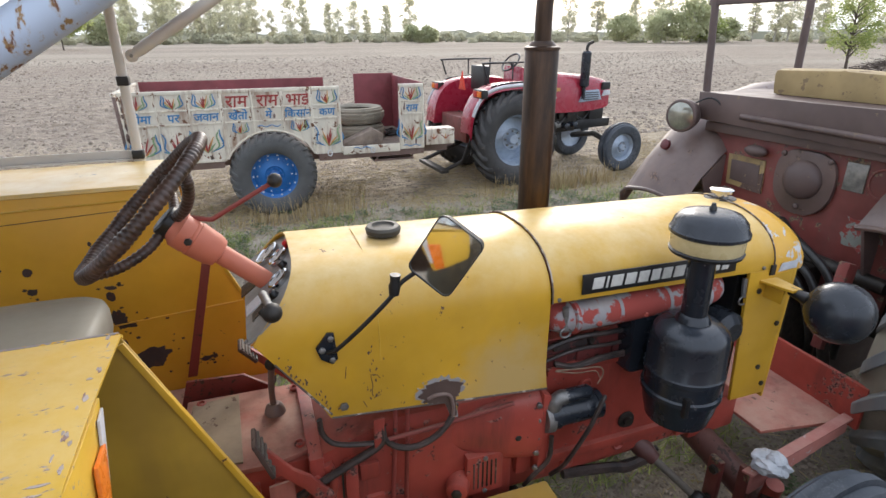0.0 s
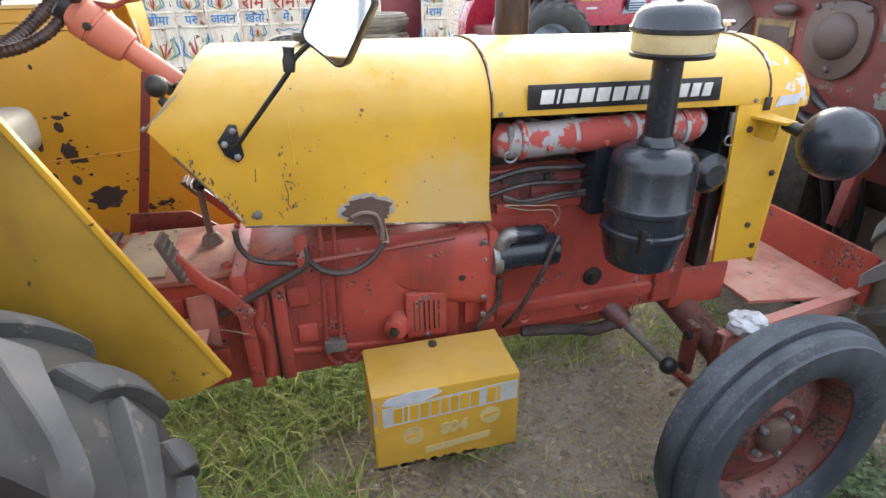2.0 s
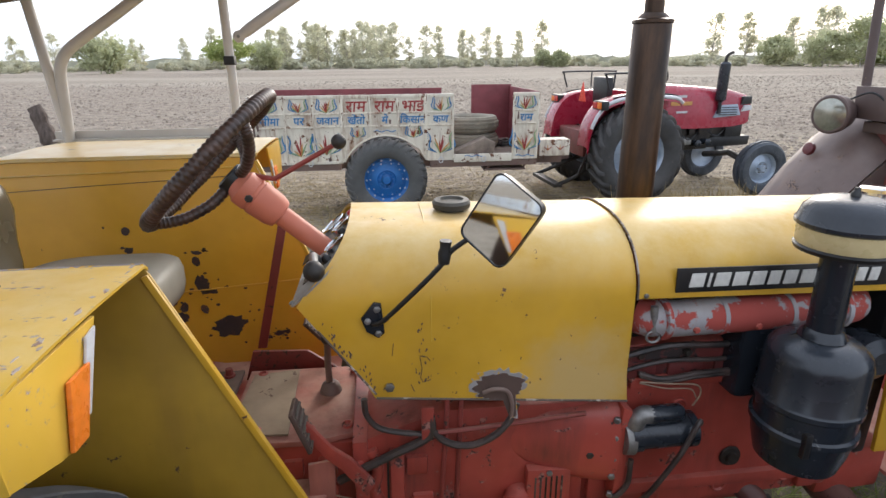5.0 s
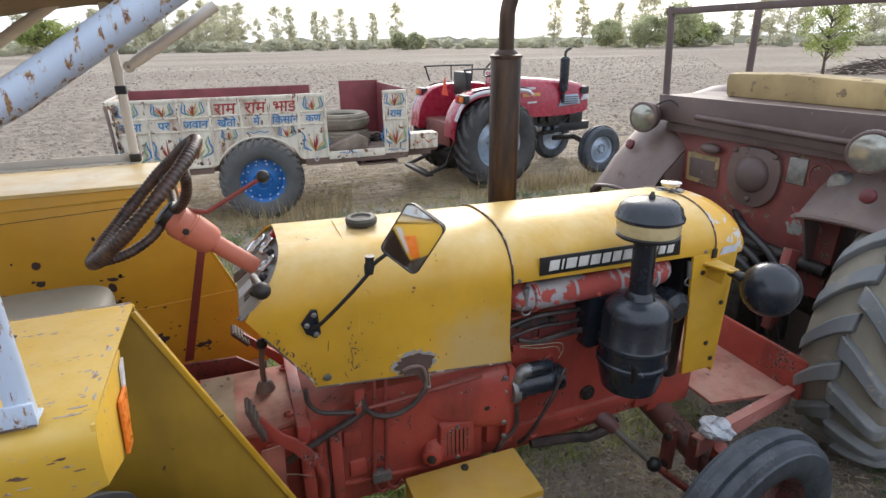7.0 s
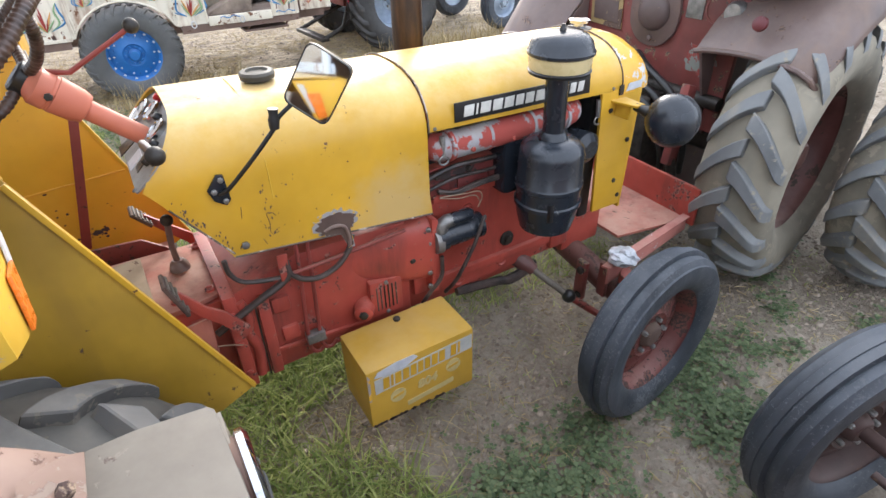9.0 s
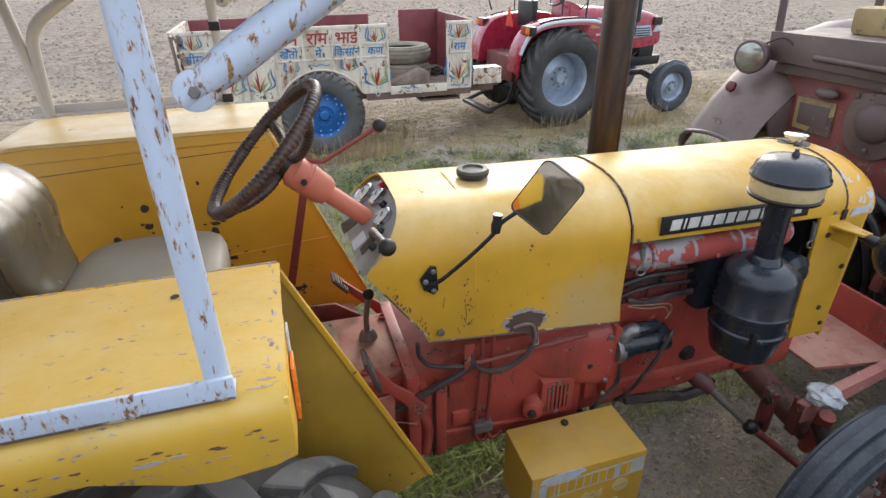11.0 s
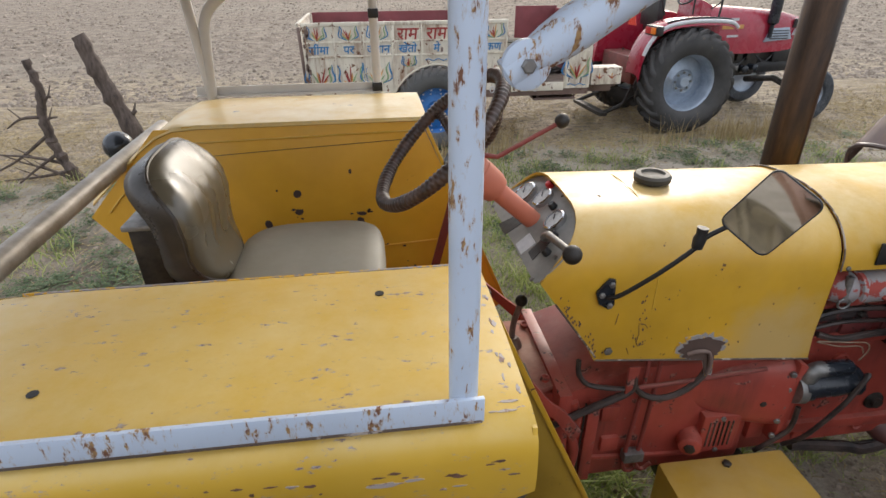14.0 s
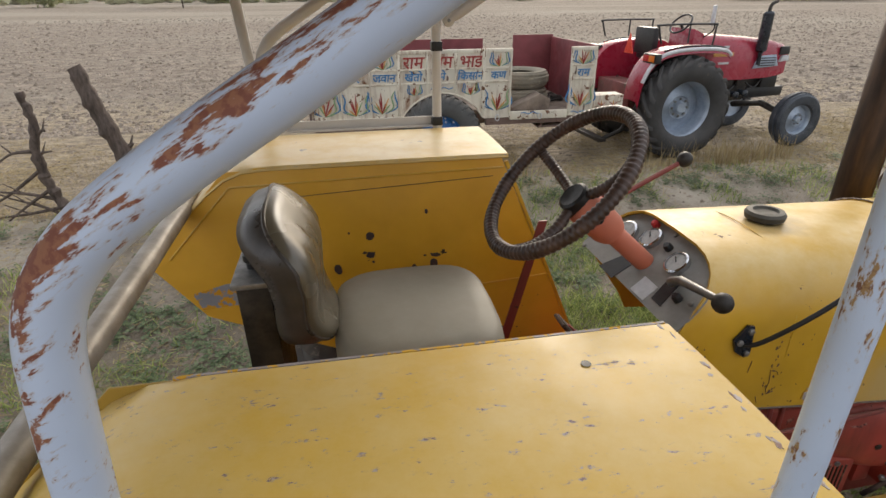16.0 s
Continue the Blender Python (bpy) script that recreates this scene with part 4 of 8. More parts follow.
                blot.append((x + rx * rr * math.cos(a), z + rz_ * rr * math.sin(a)))
            part("dark_chip", prism(blot, "y", inner - 0.0004, inner - 0.0016), CHIPBROWN, side)
            for _ in range(7 if arms else 0):
                px, pz, q = x + chip_rnd.gauss(0, rx * 1.1), z + chip_rnd.gauss(0, rz_ * 1.1), chip_rnd.uniform(0.0015, 0.005)
                part("dark_chip", prism([(px + q * 1.5 * math.cos(t) * chip_rnd.uniform(0.6, 1.2), pz + q * math.sin(t) * chip_rnd.uniform(0.6, 1.2)) for t in (6.283 * k / 7 for k in range(7))], "y", inner - 0.0004, inner - 0.0014), CHIPBROWN, side)
        part("folded_crease", tube([(-0.62, inner - 0.0005, 1.166), (-0.45, inner - 0.0005, 1.178), (-0.03, inner - 0.0005, 1.205)], 0.0028, 6), YELLOW_IN, side)
        part("pressed_crease", tube([(-0.20, inner - 0.001, 1.573), (-0.97, inner - 0.001, 1.560), (-1.16, inner - 0.001, 1.36)], 0.003, 6), YELLOW, side)
        # thin dark line drawn along the crease below the panel's top edge
        part("dark_crack", tube(smooth_path([(-0.93, inner - 0.0006, 1.515), (-0.7, inner - 0.0006, 1.527), (-0.45, inner - 0.0006, 1.538), (-0.23, inner - 0.0006, 1.548)], 3), 0.0011, 5), CHIPBROWN, side)
        part("bare_patch", prism([(-1.10, 1.19), (-0.97, 1.20), (-0.93, 1.255), (-1.02, 1.27), (-1.12, 1.245)], "y", inner - 0.0005, inner - 0.002), PATCHGREY, side, "grey bare patch")
    return side


def build_canopy(root):
    for s in (-1, 1):
        m = PALEBLUE if s < 0 else CREAMRAIL
        yp = CY + s * (0.78 if s < 0 else 0.82)
        zb = 0.0 if s < 0 else 0.028
        px = -0.266 if s < 0 else -0.325
        post = part("canopy_post", tube([(px, yp, 1.585), (px, yp, 1.8), (px, yp, 2.0), (px, yp, 2.22)], 0.0158, 18), m, root, "pale painted round canopy post with rust spots")
        yo = yp + s * 0.0175
        rail = part("base_rail", box(-0.96, px + 0.020, yo - 0.003, yo + 0.003, 1.583 + zb, 1.615 + zb, 0.001), m, root, "angle-iron rail bolted along the mudguard, rusty below")
        part("rail_flange", box(-0.958, px + 0.018, min(yo - s * 0.003, yo - s * 0.030), max(yo - s * 0.003, yo - s * 0.030), 1.583 + zb, 1.588 + zb, 0.001), m, rail)
        part("rust_line", box(-0.958, px + 0.018, yo - 0.0036, yo + 0.0036, 1.5815 + zb, 1.5855 + zb, 0.0005), SEAM, rail)
        bx = -0.220 if s < 0 else -0.285
        part("strut_lug", lathe([(-0.005, 0.001), (-0.005, 0.018), (-0.003, 0.020), (0.005, 0.020), (0.007, 0.017), (0.007, 0.001)], (0, -1, 0), (bx + 0.001, yp - 0.004, 1.953), 28), m, post)
        strut = part("strut", tube(smooth_path([(bx - 0.014, yp, 1.944), (bx + 0.04, yp, 1.979), (bx + 0.09, yp, 2.011), (bx + 0.24, yp, 2.105), (bx + 0.32, yp, 2.158)], 3), [0.014] * 2 + [0.018] + [0.0195] * 9 + [0.0195], 12), m, root, "slanting canopy strut")
        part("strut_bolt", bolt((bx + 0.001, yp - 0.011, 1.953), (0, -1, 0), 0.0062, 0.006), STEEL, strut)
        rear = smooth_path([(-0.85, yp, 1.59), (-0.840, yp, 1.72), (-0.834, yp, 1.80), (-0.825, yp, 1.865), (-0.800, yp, 1.910), (-0.748, yp, 1.951), (-0.633, yp, 2.023), (-0.510, yp, 2.104), (-0.37, yp, 2.196)], 5)
        if s > 0:
            rear = [(p.x - 0.06, p.y, p.z - 0.01) for p in rear]
            part("rear_post", tube([(-0.905, yp, 1.59), (-0.955, yp, 2.2)], 0.017, 10), m, root)
        part("bent_pipe", tube(rear, 0.0180, 16), PIPEPAINT if s < 0 else m, root, "bent canopy pipe, pale blue paint streaked with rust" if s < 0 else "bent cream canopy pipe")
        if s > 0:
            for z in (1.615, 1.86):
                part("tape_band", box(px - 0.018, px + 0.018, yp - 0.018, yp + 0.018, z, z + 0.03, 0.003), BLACK, post)
    rows = []
    for i in range(9):
        x = -1.30 + 1.22 * i / 8
        zr = 2.031 + 0.145 * (x + 1.30) - max(0, x + 0.36) * 0.13
        rows.append([(x, CY - 0.86 + 1.72 * k / 12, zr + 0.05 * math.sin(math.pi * k / 12)) for k in range(13)])
    roof = part("canopy_roof", sheet(rows, 0.008), TAN, root, "brown canopy sheet with a dark rubber edge")
    edge = rows[0] + [r[-1] for r in rows[1:]] + rows[-1][::-1][1:] + [r[0] for r in rows[::-1][1:]]
    part("roof_cover", sheet([[(x, y, z + 0.010) for x, y, z in r] for r in rows], 0.005), ROOFGREY, roof, "grey upper canopy skin")
    part("edge_trim", tube([Vector(p) for p in edge], 0.0062, 8), BLACK, roof)
    part("rear_crossbar", tube([(-1.10, CY - 0.83, 1.50), (-1.10, CY + 0.83, 1.51)], 0.026, 14), GALV, root, "dull galvanised crossbar")


def build_seat(root):
    cx, cy, cz = -0.522, CY + 0.0, 1.334
    loops = []
    for z, k in ((-0.05, 0.90), (-0.045, 0.97), (-0.02, 1.0), (0.02, 1.0), (0.04, 0.97), (0.05, 0.90), (0.054, 0.70), (0.055, 0.3), (0.055, 0.02)):
        lp = []
        for t in range(36):
            a = 2 * math.pi * t / 36
            ca, sa = math.cos(a), math.sin(a)
            ex = 0.184 * math.copysign(abs(ca) ** 0.5, ca) * k
            ey = 0.215 * math.copysign(abs(sa) ** 0.5, sa) * k * (1.0 - 0.10 * (ca < 0) * abs(ca))
            lp.append((cx + ex, cy + ey, cz + z + 0.012 * (1 - (ey / 0.215) ** 2)))
        loops.append(lp)
    part("seat_cushion", rings(loops), VINYL, root, "grey vinyl seat cushion", sharp=70)
    part("seat_base", box(cx - 0.16, cx + 0.12, cy - 0.13, cy + 0.13, 1.22, 1.284, 0.01), DARKSTEEL, root)
    part("seat_spring_post", tube([(cx - 0.05, cy, 0.98), (cx - 0.05, cy, 1.23)], 0.05, 16), DARKSTEEL, root)
    # curved backrest: a thick rounded pad
    bc, bn = Vector((-0.768, cy, 1.518)), Vector((0.955, 0, 0.295)).normalized()
    bu = Vector((-0.295, 0, 0.955)).normalized()
    loops = []
    for k_, h in ((0.02, -0.046), (0.80, -0.046), (0.94, -0.038), (1.0, -0.010), (1.0, 0.022), (0.97, 0.034), (0.92, 0.039), (0.85, 0.042), (0.76, 0.0435), (0.66, 0.044), (0.55, 0.044), (0.44, 0.0435), (0.33, 0.043), (0.22, 0.0425), (0.11, 0.042), (0.02, 0.042)):
        lp = []
        for q in range(40):
            a = 2 * math.pi * q / 40
            ca, sa = math.cos(a), math.sin(a)
            ya = 0.172 * math.copysign(abs(ca) ** 0.62, ca) * k_
            za = 0.160 * math.copysign(abs(sa) ** 0.62, sa) * k_
            ya *= 1.0 - 0.22 * (za / 0.160 < 0) * abs(za / 0.160) ** 1.3
            bend = 0.017 * math.cos(2 * math.pi * (za - 0.04) / 0.26) - 0.010 * (ya / 0.172) ** 2
            rib_ = 0.002 * math.cos(ya * 95) * min(1, max(0, (0.95 - k_) * 5))
            lp.append(bc + Vector((0, ya, 0)) + bu * za + bn * (h + bend + rib_))
        loops.append(lp)
    rest = part("backrest", rings(loops[4:], True, False), VINYL_DARK, root, "curved backrest in worn shiny vinyl", sharp=80)
    part("backrest_shell", rings(loops[:5], True, False), VINYL_EDGE, rest, "dark brown vinyl edge and back", sharp=80)
    part("backrest_piping", tube([p for p in loops[4]] + [loops[4][0]], 0.004, 6), VINYL_EDGE, rest)
    bracket = part("backrest_bracket", prism([(-0.87, 1.10), (-0.80, 1.10), (-0.815, 1.53), (-0.878, 1.53)], "y", cy - 0.115, cy + 0.055, 0.006), DARKSTEEL, root, "dark channel bracket behind the seat")
    part("bracket_plate", box(-0.885, -0.812, cy - 0.125, cy + 0.065, 1.53, 1.542, 0.003), STEEL, bracket)
    part("bracket_knob", lathe([(0, 0.013), (0.012, 0.013), (0.016, 0.018), (0.03, 0.018), (0.036, 0.010)], (0, 0, 1), (-0.850, cy - 0.05, 1.542), 14), BLACK, bracket)


def build_engine(root):
    y0, y1 = 1.12, 2 * CY - 1.12
    block = part("engine_block", prism([(0.66, 0.715), (1.38, 0.735), (1.40, 1.10), (1.30, 1.22), (0.72, 1.22), (0.66, 1.08)], "y", y0, y1, 0.012), RED, root, "dusty red engine block")
    part("sump", prism([(0.68, 0.70), (1.30, 0.72), (1.24, 0.655), (0.76, 0.645)], "y", y0 + 0.06, y1 - 0.06, 0.01), RED, root)
    part("cylinder_head", box(0.74, 1.36, y0 + 0.03, y1 - 0.03, 1.22, 1.33, 0.012), DARKSTEEL, root, "dark oily cylinder head")
    part("valve_cover", box(0.78, 1.33, y0 + 0.08, y1 - 0.08, 1.33, 1.40, 0.02), RED, root)
    # ribs, bosses and covers on the near side
    for x, z, w, h in ((0.70, 0.93, 0.05, 0.30), (1.02, 0.80, 0.5, 0.035), (1.30, 0.92, 0.05, 0.34), (1.02, 1.12, 0.52, 0.03)):
        part("cast_rib", box(x - w / 2, x + w / 2, y0 - 0.018, y0 + 0.01, z - h / 2, z + h / 2, 0.006), RED, block)
    for x, z in ((0.86, 0.76), (1.05, 0.775), (1.24, 0.79), (0.90, 1.04), (1.16, 1.05), (1.33, 0.86)):
        part("core_plug", lathe([(0, 0.022), (0.010, 0.022), (0.012, 0.017), (0.008, 0.012)], (0, -1, 0), (x, y0 + 0.002, z), 18), RED, block)
    band = part("oily_band", prism([(0.70, 1.105), (1.34, 1.112), (1.32, 1.212), (0.74, 1.212)], "y", y0 - 0.004, y0 + 0.01, 0.004), OILYRED, block, "oil-blackened upper part of the block")
    for x in (0.78, 0.90, 1.02, 1.14, 1.26):
        part("head_stud", bolt((x, y0 - 0.004, 1.195), (0, -1, 0), 0.010, 0.014), DARKSTEEL, band)
        part("tappet_cover", box(x - 0.045, x + 0.045, y0 - 0.012, y0, 1.13, 1.172, 0.006), OILYRED, band)
    for z, r in ((1.222, 0.008), (1.182, 0.006)):
        part("fuel_line", tube(smooth_path([(0.72, y0 - 0.012, z - 0.03), (0.84, y0 - 0.02, z), (0.98, y0 - 0.016, z - 0.008), (1.12, y0 - 0.02, z + 0.006), (1.30, y0 - 0.014, z)], 4), r, 7), OILYHOSE, band)
    bell = part("clutch_housing", prism([(0.10, 0.70), (0.66, 0.712), (0.66, 1.085), (0.30, 1.09), (0.10, 1.02)], "y", 1.10, 2 * CY - 1.10, 0.014), RED, root, "red clutch housing")
    flange = part("housing_flange", prism([(0.722, 0.80), (0.748, 0.80), (0.752, 1.075), (0.728, 1.085)], "y", 1.060, 1.14, 0.004), RED, bell, "bolted red flange")
    for z in (0.83, 0.885, 0.94, 1.00, 1.05):
        part("flange_bolt", bolt((0.718, 1.066, z), (-0.5, -0.87, 0), 0.009, 0.010), STEEL, flange)
    part("rear_flange", prism([(0.085, 0.69), (0.12, 0.69), (0.12, 1.03), (0.085, 1.03)], "y", 1.085, 2 * CY - 1.085, 0.004), RED, bell)
    for x, z in ((0.10, 0.75), (0.10, 0.86), (0.10, 0.97)):
        part("flange_bolt", bolt((x, 1.086, z), (0, -1, 0), 0.011, 0.009), RED, bell)
    part("casting_seam", prism([(0.158, 0.70), (0.163, 0.70), (0.168, 0.985), (0.163, 0.985)], "y", 1.096, 1.11), DARKSTEEL, bell, "dark joint between the castings")
    part("joint_face", prism([(0.166, 0.70), (0.200, 0.70), (0.205, 1.0), (0.171, 1.0)], "y", 1.088, 1.11, 0.005), RED, bell)
    part("cast_ridge", tube(smooth_path([(0.125, 1.098, 1.0), (0.140, 1.096, 0.94), (0.128, 1.096, 0.885), (0.145, 1.096, 0.82), (0.135, 1.096, 0.72)], 5), 0.016, 10), RED, bell)
    for x, z in ((0.235, 0.945), (0.247, 0.832)):
        part("cast_pocket", box(x - 0.026, x + 0.026, 1.088, 1.11, z - 0.026, z + 0.026, 0.007), RED, bell)
    part("cast_step", prism([(0.20, 0.775), (0.50, 0.748), (0.50, 0.762), (0.20, 0.789)], "y", 1.090, 1.11, 0.004), RED, bell)
    cover = part("inspection_cover", prism([(0.503, 0.778), (0.617, 0.774), (0.618, 0.908), (0.505, 0.914)], "y", 1.074, 1.105, 0.008), RED, bell, "ribbed inspection cover plate, dark in the slots")
    # thin dark bars drawn for the slots
    for k in range(6):
        part("cover_slot", box(0.524 + 0.0135 * k, 0.5285 + 0.0135 * k, 1.0715, 1.076, 0.800, 0.892, 0.001), DARKSTEEL if k in (2, 3, 4) else GRIMEBROWN, cover)
    for x, z in ((0.560, 0.903), (0.560, 0.787)):
        part("cover_bolt", bolt((x, 1.074, z), (0, -1, 0), 0.008, 0.006), STEEL, cover)
    boss = part("drain_boss", lathe([(0, 0.036), (0.02, 0.034), (0.052, 0.030), (0.056, 0.024)], (-0.45, -0.89, 0), (0.492, 1.105, 0.822), 18), RED, bell, "stubby red boss with a plug")
    part("boss_plug", bolt(Vector((0.492, 1.105, 0.822)) + Vector((-0.45, -0.89, 0)) * 0.055, (-0.45, -0.89, 0), 0.015, 0.010), DARKSTEEL, boss)
    bulge = []
    for x, hh, deep, zc in ((0.455, 0.02, 0.002, 0.985), (0.50, 0.060, 0.010, 0.985), (0.56, 0.086, 0.024, 0.98), (0.62, 0.102, 0.038, 0.972), (0.68, 0.112, 0.047, 0.966), (0.728, 0.116, 0.050, 0.962)):
        bulge.append([(x, 1.104 - deep * max(0.0, math.sin(t)) ** 0.7, zc + hh * math.cos(t)) for t in (math.pi * k / 14 for k in range(15))] + [(x, 1.12, zc - hh), (x, 1.12, zc + hh)])
    part("clutch_bell", rings(bulge), RED, bell, "rounded red clutch bell", sharp=60)
    part("bell_plug", bolt((0.655, 1.066, 0.955), (0, -1, 0), 0.010, 0.008), DARKSTEEL, bell)
    st = part("starter_motor", lathe([(0, 0.044), (0.01, 0.046), (0.028, 0.046), (0.03, 0.041), (0.15, 0.041), (0.152, 0.044), (0.168, 0.044), (0.176, 0.03)], (1, 0, 0), (0.752, 1.078, 0.998), 28), BLACKPAINT, root, "black starter motor")
    part("solenoid", lathe([(0, 0.022), (0.075, 0.022), (0.085, 0.015)], (1, 0, 0), (0.795, 1.062, 1.060), 18), BLACKPAINT, st)
    part("solenoid_elbow", tube(smooth_path([(0.762, 1.066, 1.018), (0.766, 1.062, 1.048), (0.780, 1.062, 1.060), (0.800, 1.062, 1.060)], 4), [0.022] * 13, 14), STEEL, st, "grey starter casting")
    part("starter_nose", lathe([(0, 0.044), (0.022, 0.047), (0.026, 0.040)], (1, 0, 0), (0.738, 1.078, 0.992), 20), STEEL, st)
    part("motor_band", lathe([(0, 0.0425), (0.014, 0.0425)], (1, 0, 0), (0.905, 1.078, 0.998), 24), STEEL, st)
    man = part("manifold", tube(smooth_path([(0.765, 1.115, 1.300), (0.80, 1.092, 1.300), (0.95, 1.085, 1.304), (1.15, 1.085, 1.304), (1.27, 1.09, 1.304), (1.31, 1.12, 1.304)], 5), 0.043, 18), GREYPAINT, root, "grey manifold with flaking red paint")
    for x, r in ((0.80, 0.049), (0.935, 0.046), (1.10, 0.047), (1.24, 0.048)):
        part("manifold_flange", lathe([(0, 0.040), (0.003, r), (0.013, r), (0.016, 0.040)], (1, 0, 0), (x, 1.087, 1.303), 18), GREYPAINT, man)
    for x in (0.87, 1.02, 1.17):
        part("manifold_nut", bolt((x, 1.048, 1.29), (0, -1, 0.1), 0.008, 0.010), RED, man)
    for x in (0.86, 1.02, 1.18):
        part("manifold_port", box(x - 0.025, x + 0.025, 1.09, 1.17, 1.25, 1.325, 0.01), RED, man)
    for x in (0.80, 0.90, 1.0, 1.1, 1.2, 1.3):
        part("injector_line", tube(smooth_path([(x, 1.14, 1.33), (x + 0.01, 1.11, 1.355), (x + 0.05, 1.10, 1.345), (x + 0.09, 1.13, 1.33)], 4), 0.006, 8), DARKSTEEL, root)
    part("side_pump", lathe([(0, 0.05), (0.02, 0.055), (0.08, 0.055), (0.1, 0.03)], (0, -1, 0), (1.34, 1.12, 1.18), 20), BLACKPAINT, root, "ribbed black generator")
    part("fan_cowl", box(1.39, 1.44, 1.09, 2 * CY - 1.09, 0.86, 1.40, 0.01), BLACK, root)
    part("front_support", prism([(1.36, 0.69), (1.56, 0.70), (1.56, 0.84), (1.38, 0.84)], "y", 1.13, 2 * CY - 1.13, 0.012), RED, root)
    trans = part("gearbox", prism([(-0.95, 0.58), (0.09, 0.69), (0.09, 1.0), (-0.25, 1.0), (-0.95, 1.02)], "y", 1.13, 2 * CY - 1.13, 0.015), RED, root, "red gearbox casing")
    for x in (-0.06, 0.02):
        for z in (0.78, 0.86, 0.94):
            part("gearbox_pad", box(x - 0.022, x + 0.022, 1.118, 1.14, z - 0.025, z + 0.025, 0.005), RED, trans)
    part("tunnel_plate", prism([(-0.22, 1.13), (0.0, 1.12), (0.115, 1.15), (0.115, 1.45), (-0.22, 1.46)], "z", 1.003, 1.018, 0.003), RED_DUSTY, root, "dusty pinkish cover plate over the gearbox")
    for x, y in ((0.07, 1.17), (-0.02, 1.16), (0.08, 1.42), (-0.15, 1.17), (-0.18, 1.43)):
        part("plate_bolt", lathe([(0, 0.014), (0.008, 0.014), (0.01, 0.009), (0.004, 0.006)], (0, 0, 1), (x, y, 1.018), 10), RED, root)
    for s in (-1, 1):
        a, b = sorted((CY + s * 0.17, CY + s * 0.435))
        part("footboard", box(-0.42, 0.02, a, b, 0.90, 0.912, 0.003), RED_DUSTY, root, "dusty red footboard")
        part("footboard_rib", box(-0.20, -0.185, a, b, 0.912, 0.925, 0.003), RED_DUSTY, root)
    for y, x, pad_r, tilt in ((1.52, -0.040, 0.036, 50), (1.045, -0.016, 0.054, 72)):
        arm = part("pedal_arm", prism([(0.115, 0.915), (0.135, 0.95), (0.085, 1.02), (0.045, 1.055), (x + 0.012, 1.125), (x - 0.006, 1.115), (0.025, 1.035), (0.062, 0.995)], "y", y - 0.007, y + 0.007, 0.002), RED, root, "thick red curved pedal arm")
        swing = Matrix.Translation((x, y, 1.118)) @ pose(0, 0, 0, 0, tilt, 0) @ Matrix.Translation((-x, -y, -1.118))
        pad = part("pedal_pad", box(x - pad_r, x + pad_r, y - 0.034, y + 0.034, 1.113, 1.124, 0.004, turn=swing), GRIMEBROWN, arm, "worn ribbed metal pedal")
        for k in range(5):
            xr = x - pad_r * 0.75 + pad_r * 0.375 * k
            part("pad_rib", box(xr - 0.003, xr + 0.003, y - 0.031, y + 0.031, 1.124, 1.128, 0.001, turn=swing), TANSTEEL, pad)
    for k, (x0, y0_, w_, d_, z_, mat_) in enumerate(((-0.215, 1.145, 0.145, 0.295, 1.0195, TANDUST), (-0.40, 1.47, 0.30, 0.10, 0.93, RED_DUSTY), (-0.14, 1.49, 0.13, 0.14, 0.94, RED_DUSTY))):
        part("floor_plate", prism([(x0, y0_ + 0.01), (x0 + w_, y0_), (x0 + w_ * 0.94, y0_ + d_), (x0 + 0.012, y0_ + d_ * 0.95)], "z", z_, z_ + 0.006, 0.001), mat_, root)
    gl = part("gear_lever", tube(smooth_path([(0.018, 1.33, 1.015), (0.016, 1.325, 1.09), (0.024, 1.29, 1.19)], 4), 0.009, 10), BROWN, root, "gear lever with a dark knob")
    part("gear_knob", ball((0.025, 1.288, 1.20), 0.017), DARKSTEEL, gl)
    part("lever_boot", lathe([(0, 0.03), (0.02, 0.024), (0.03, 0.014)], (0, 0, 1), (0.018, 1.33, 1.018), 14), BROWN, gl)
    pl = part("rear_cover_plate", prism([(-0.47, 1.14), (-0.235, 1.135), (-0.235, 1.45), (-0.47, 1.45)], "z", 1.018, 1.030, 0.003), GRIMEBROWN, root, "dusty brown cover plate with bolts")
    for bx_, by_ in ((-0.44, 1.17), (-0.27, 1.16), (-0.44, 1.42), (-0.27, 1.42), (-0.35, 1.43), (-0.36, 1.16)):
        part("cover_bolt", lathe([(0, 0.016), (0.006, 0.016), (0.007, 0.011), (0.024, 0.010)], (0, 0, 1), (bx_, by_, 1.03), 8), REDROD, pl)
    l2 = part("range_lever", tube(smooth_path([(-0.33, 1.43, 1.04), (-0.29, 1.36, 1.08), (-0.18, 1.15, 1.10)], 5), 0.009, 9), BROWN, root, "short lever with a dark knob")
    part("lever_ball", ball((-0.176, 1.14, 1.10), 0.020), DARKSTEEL, l2)
    part("quadrant_plate", prism([(-0.26, 0.93), (0.02, 0.93), (0.03, 0.98), (-0.06, 1.05), (-0.22, 1.06)], "y", 1.50, 1.512, 0.004), REDROD, root, "dark rusty red upright floor plate")
    part("flat_stay", prism([(-0.228, 1.02), (-0.200, 1.02), (-0.095, 1.44), (-0.120, 1.44)], "y", 1.590, 1.598, 0.001), REDROD, root, "red flat steel stay")
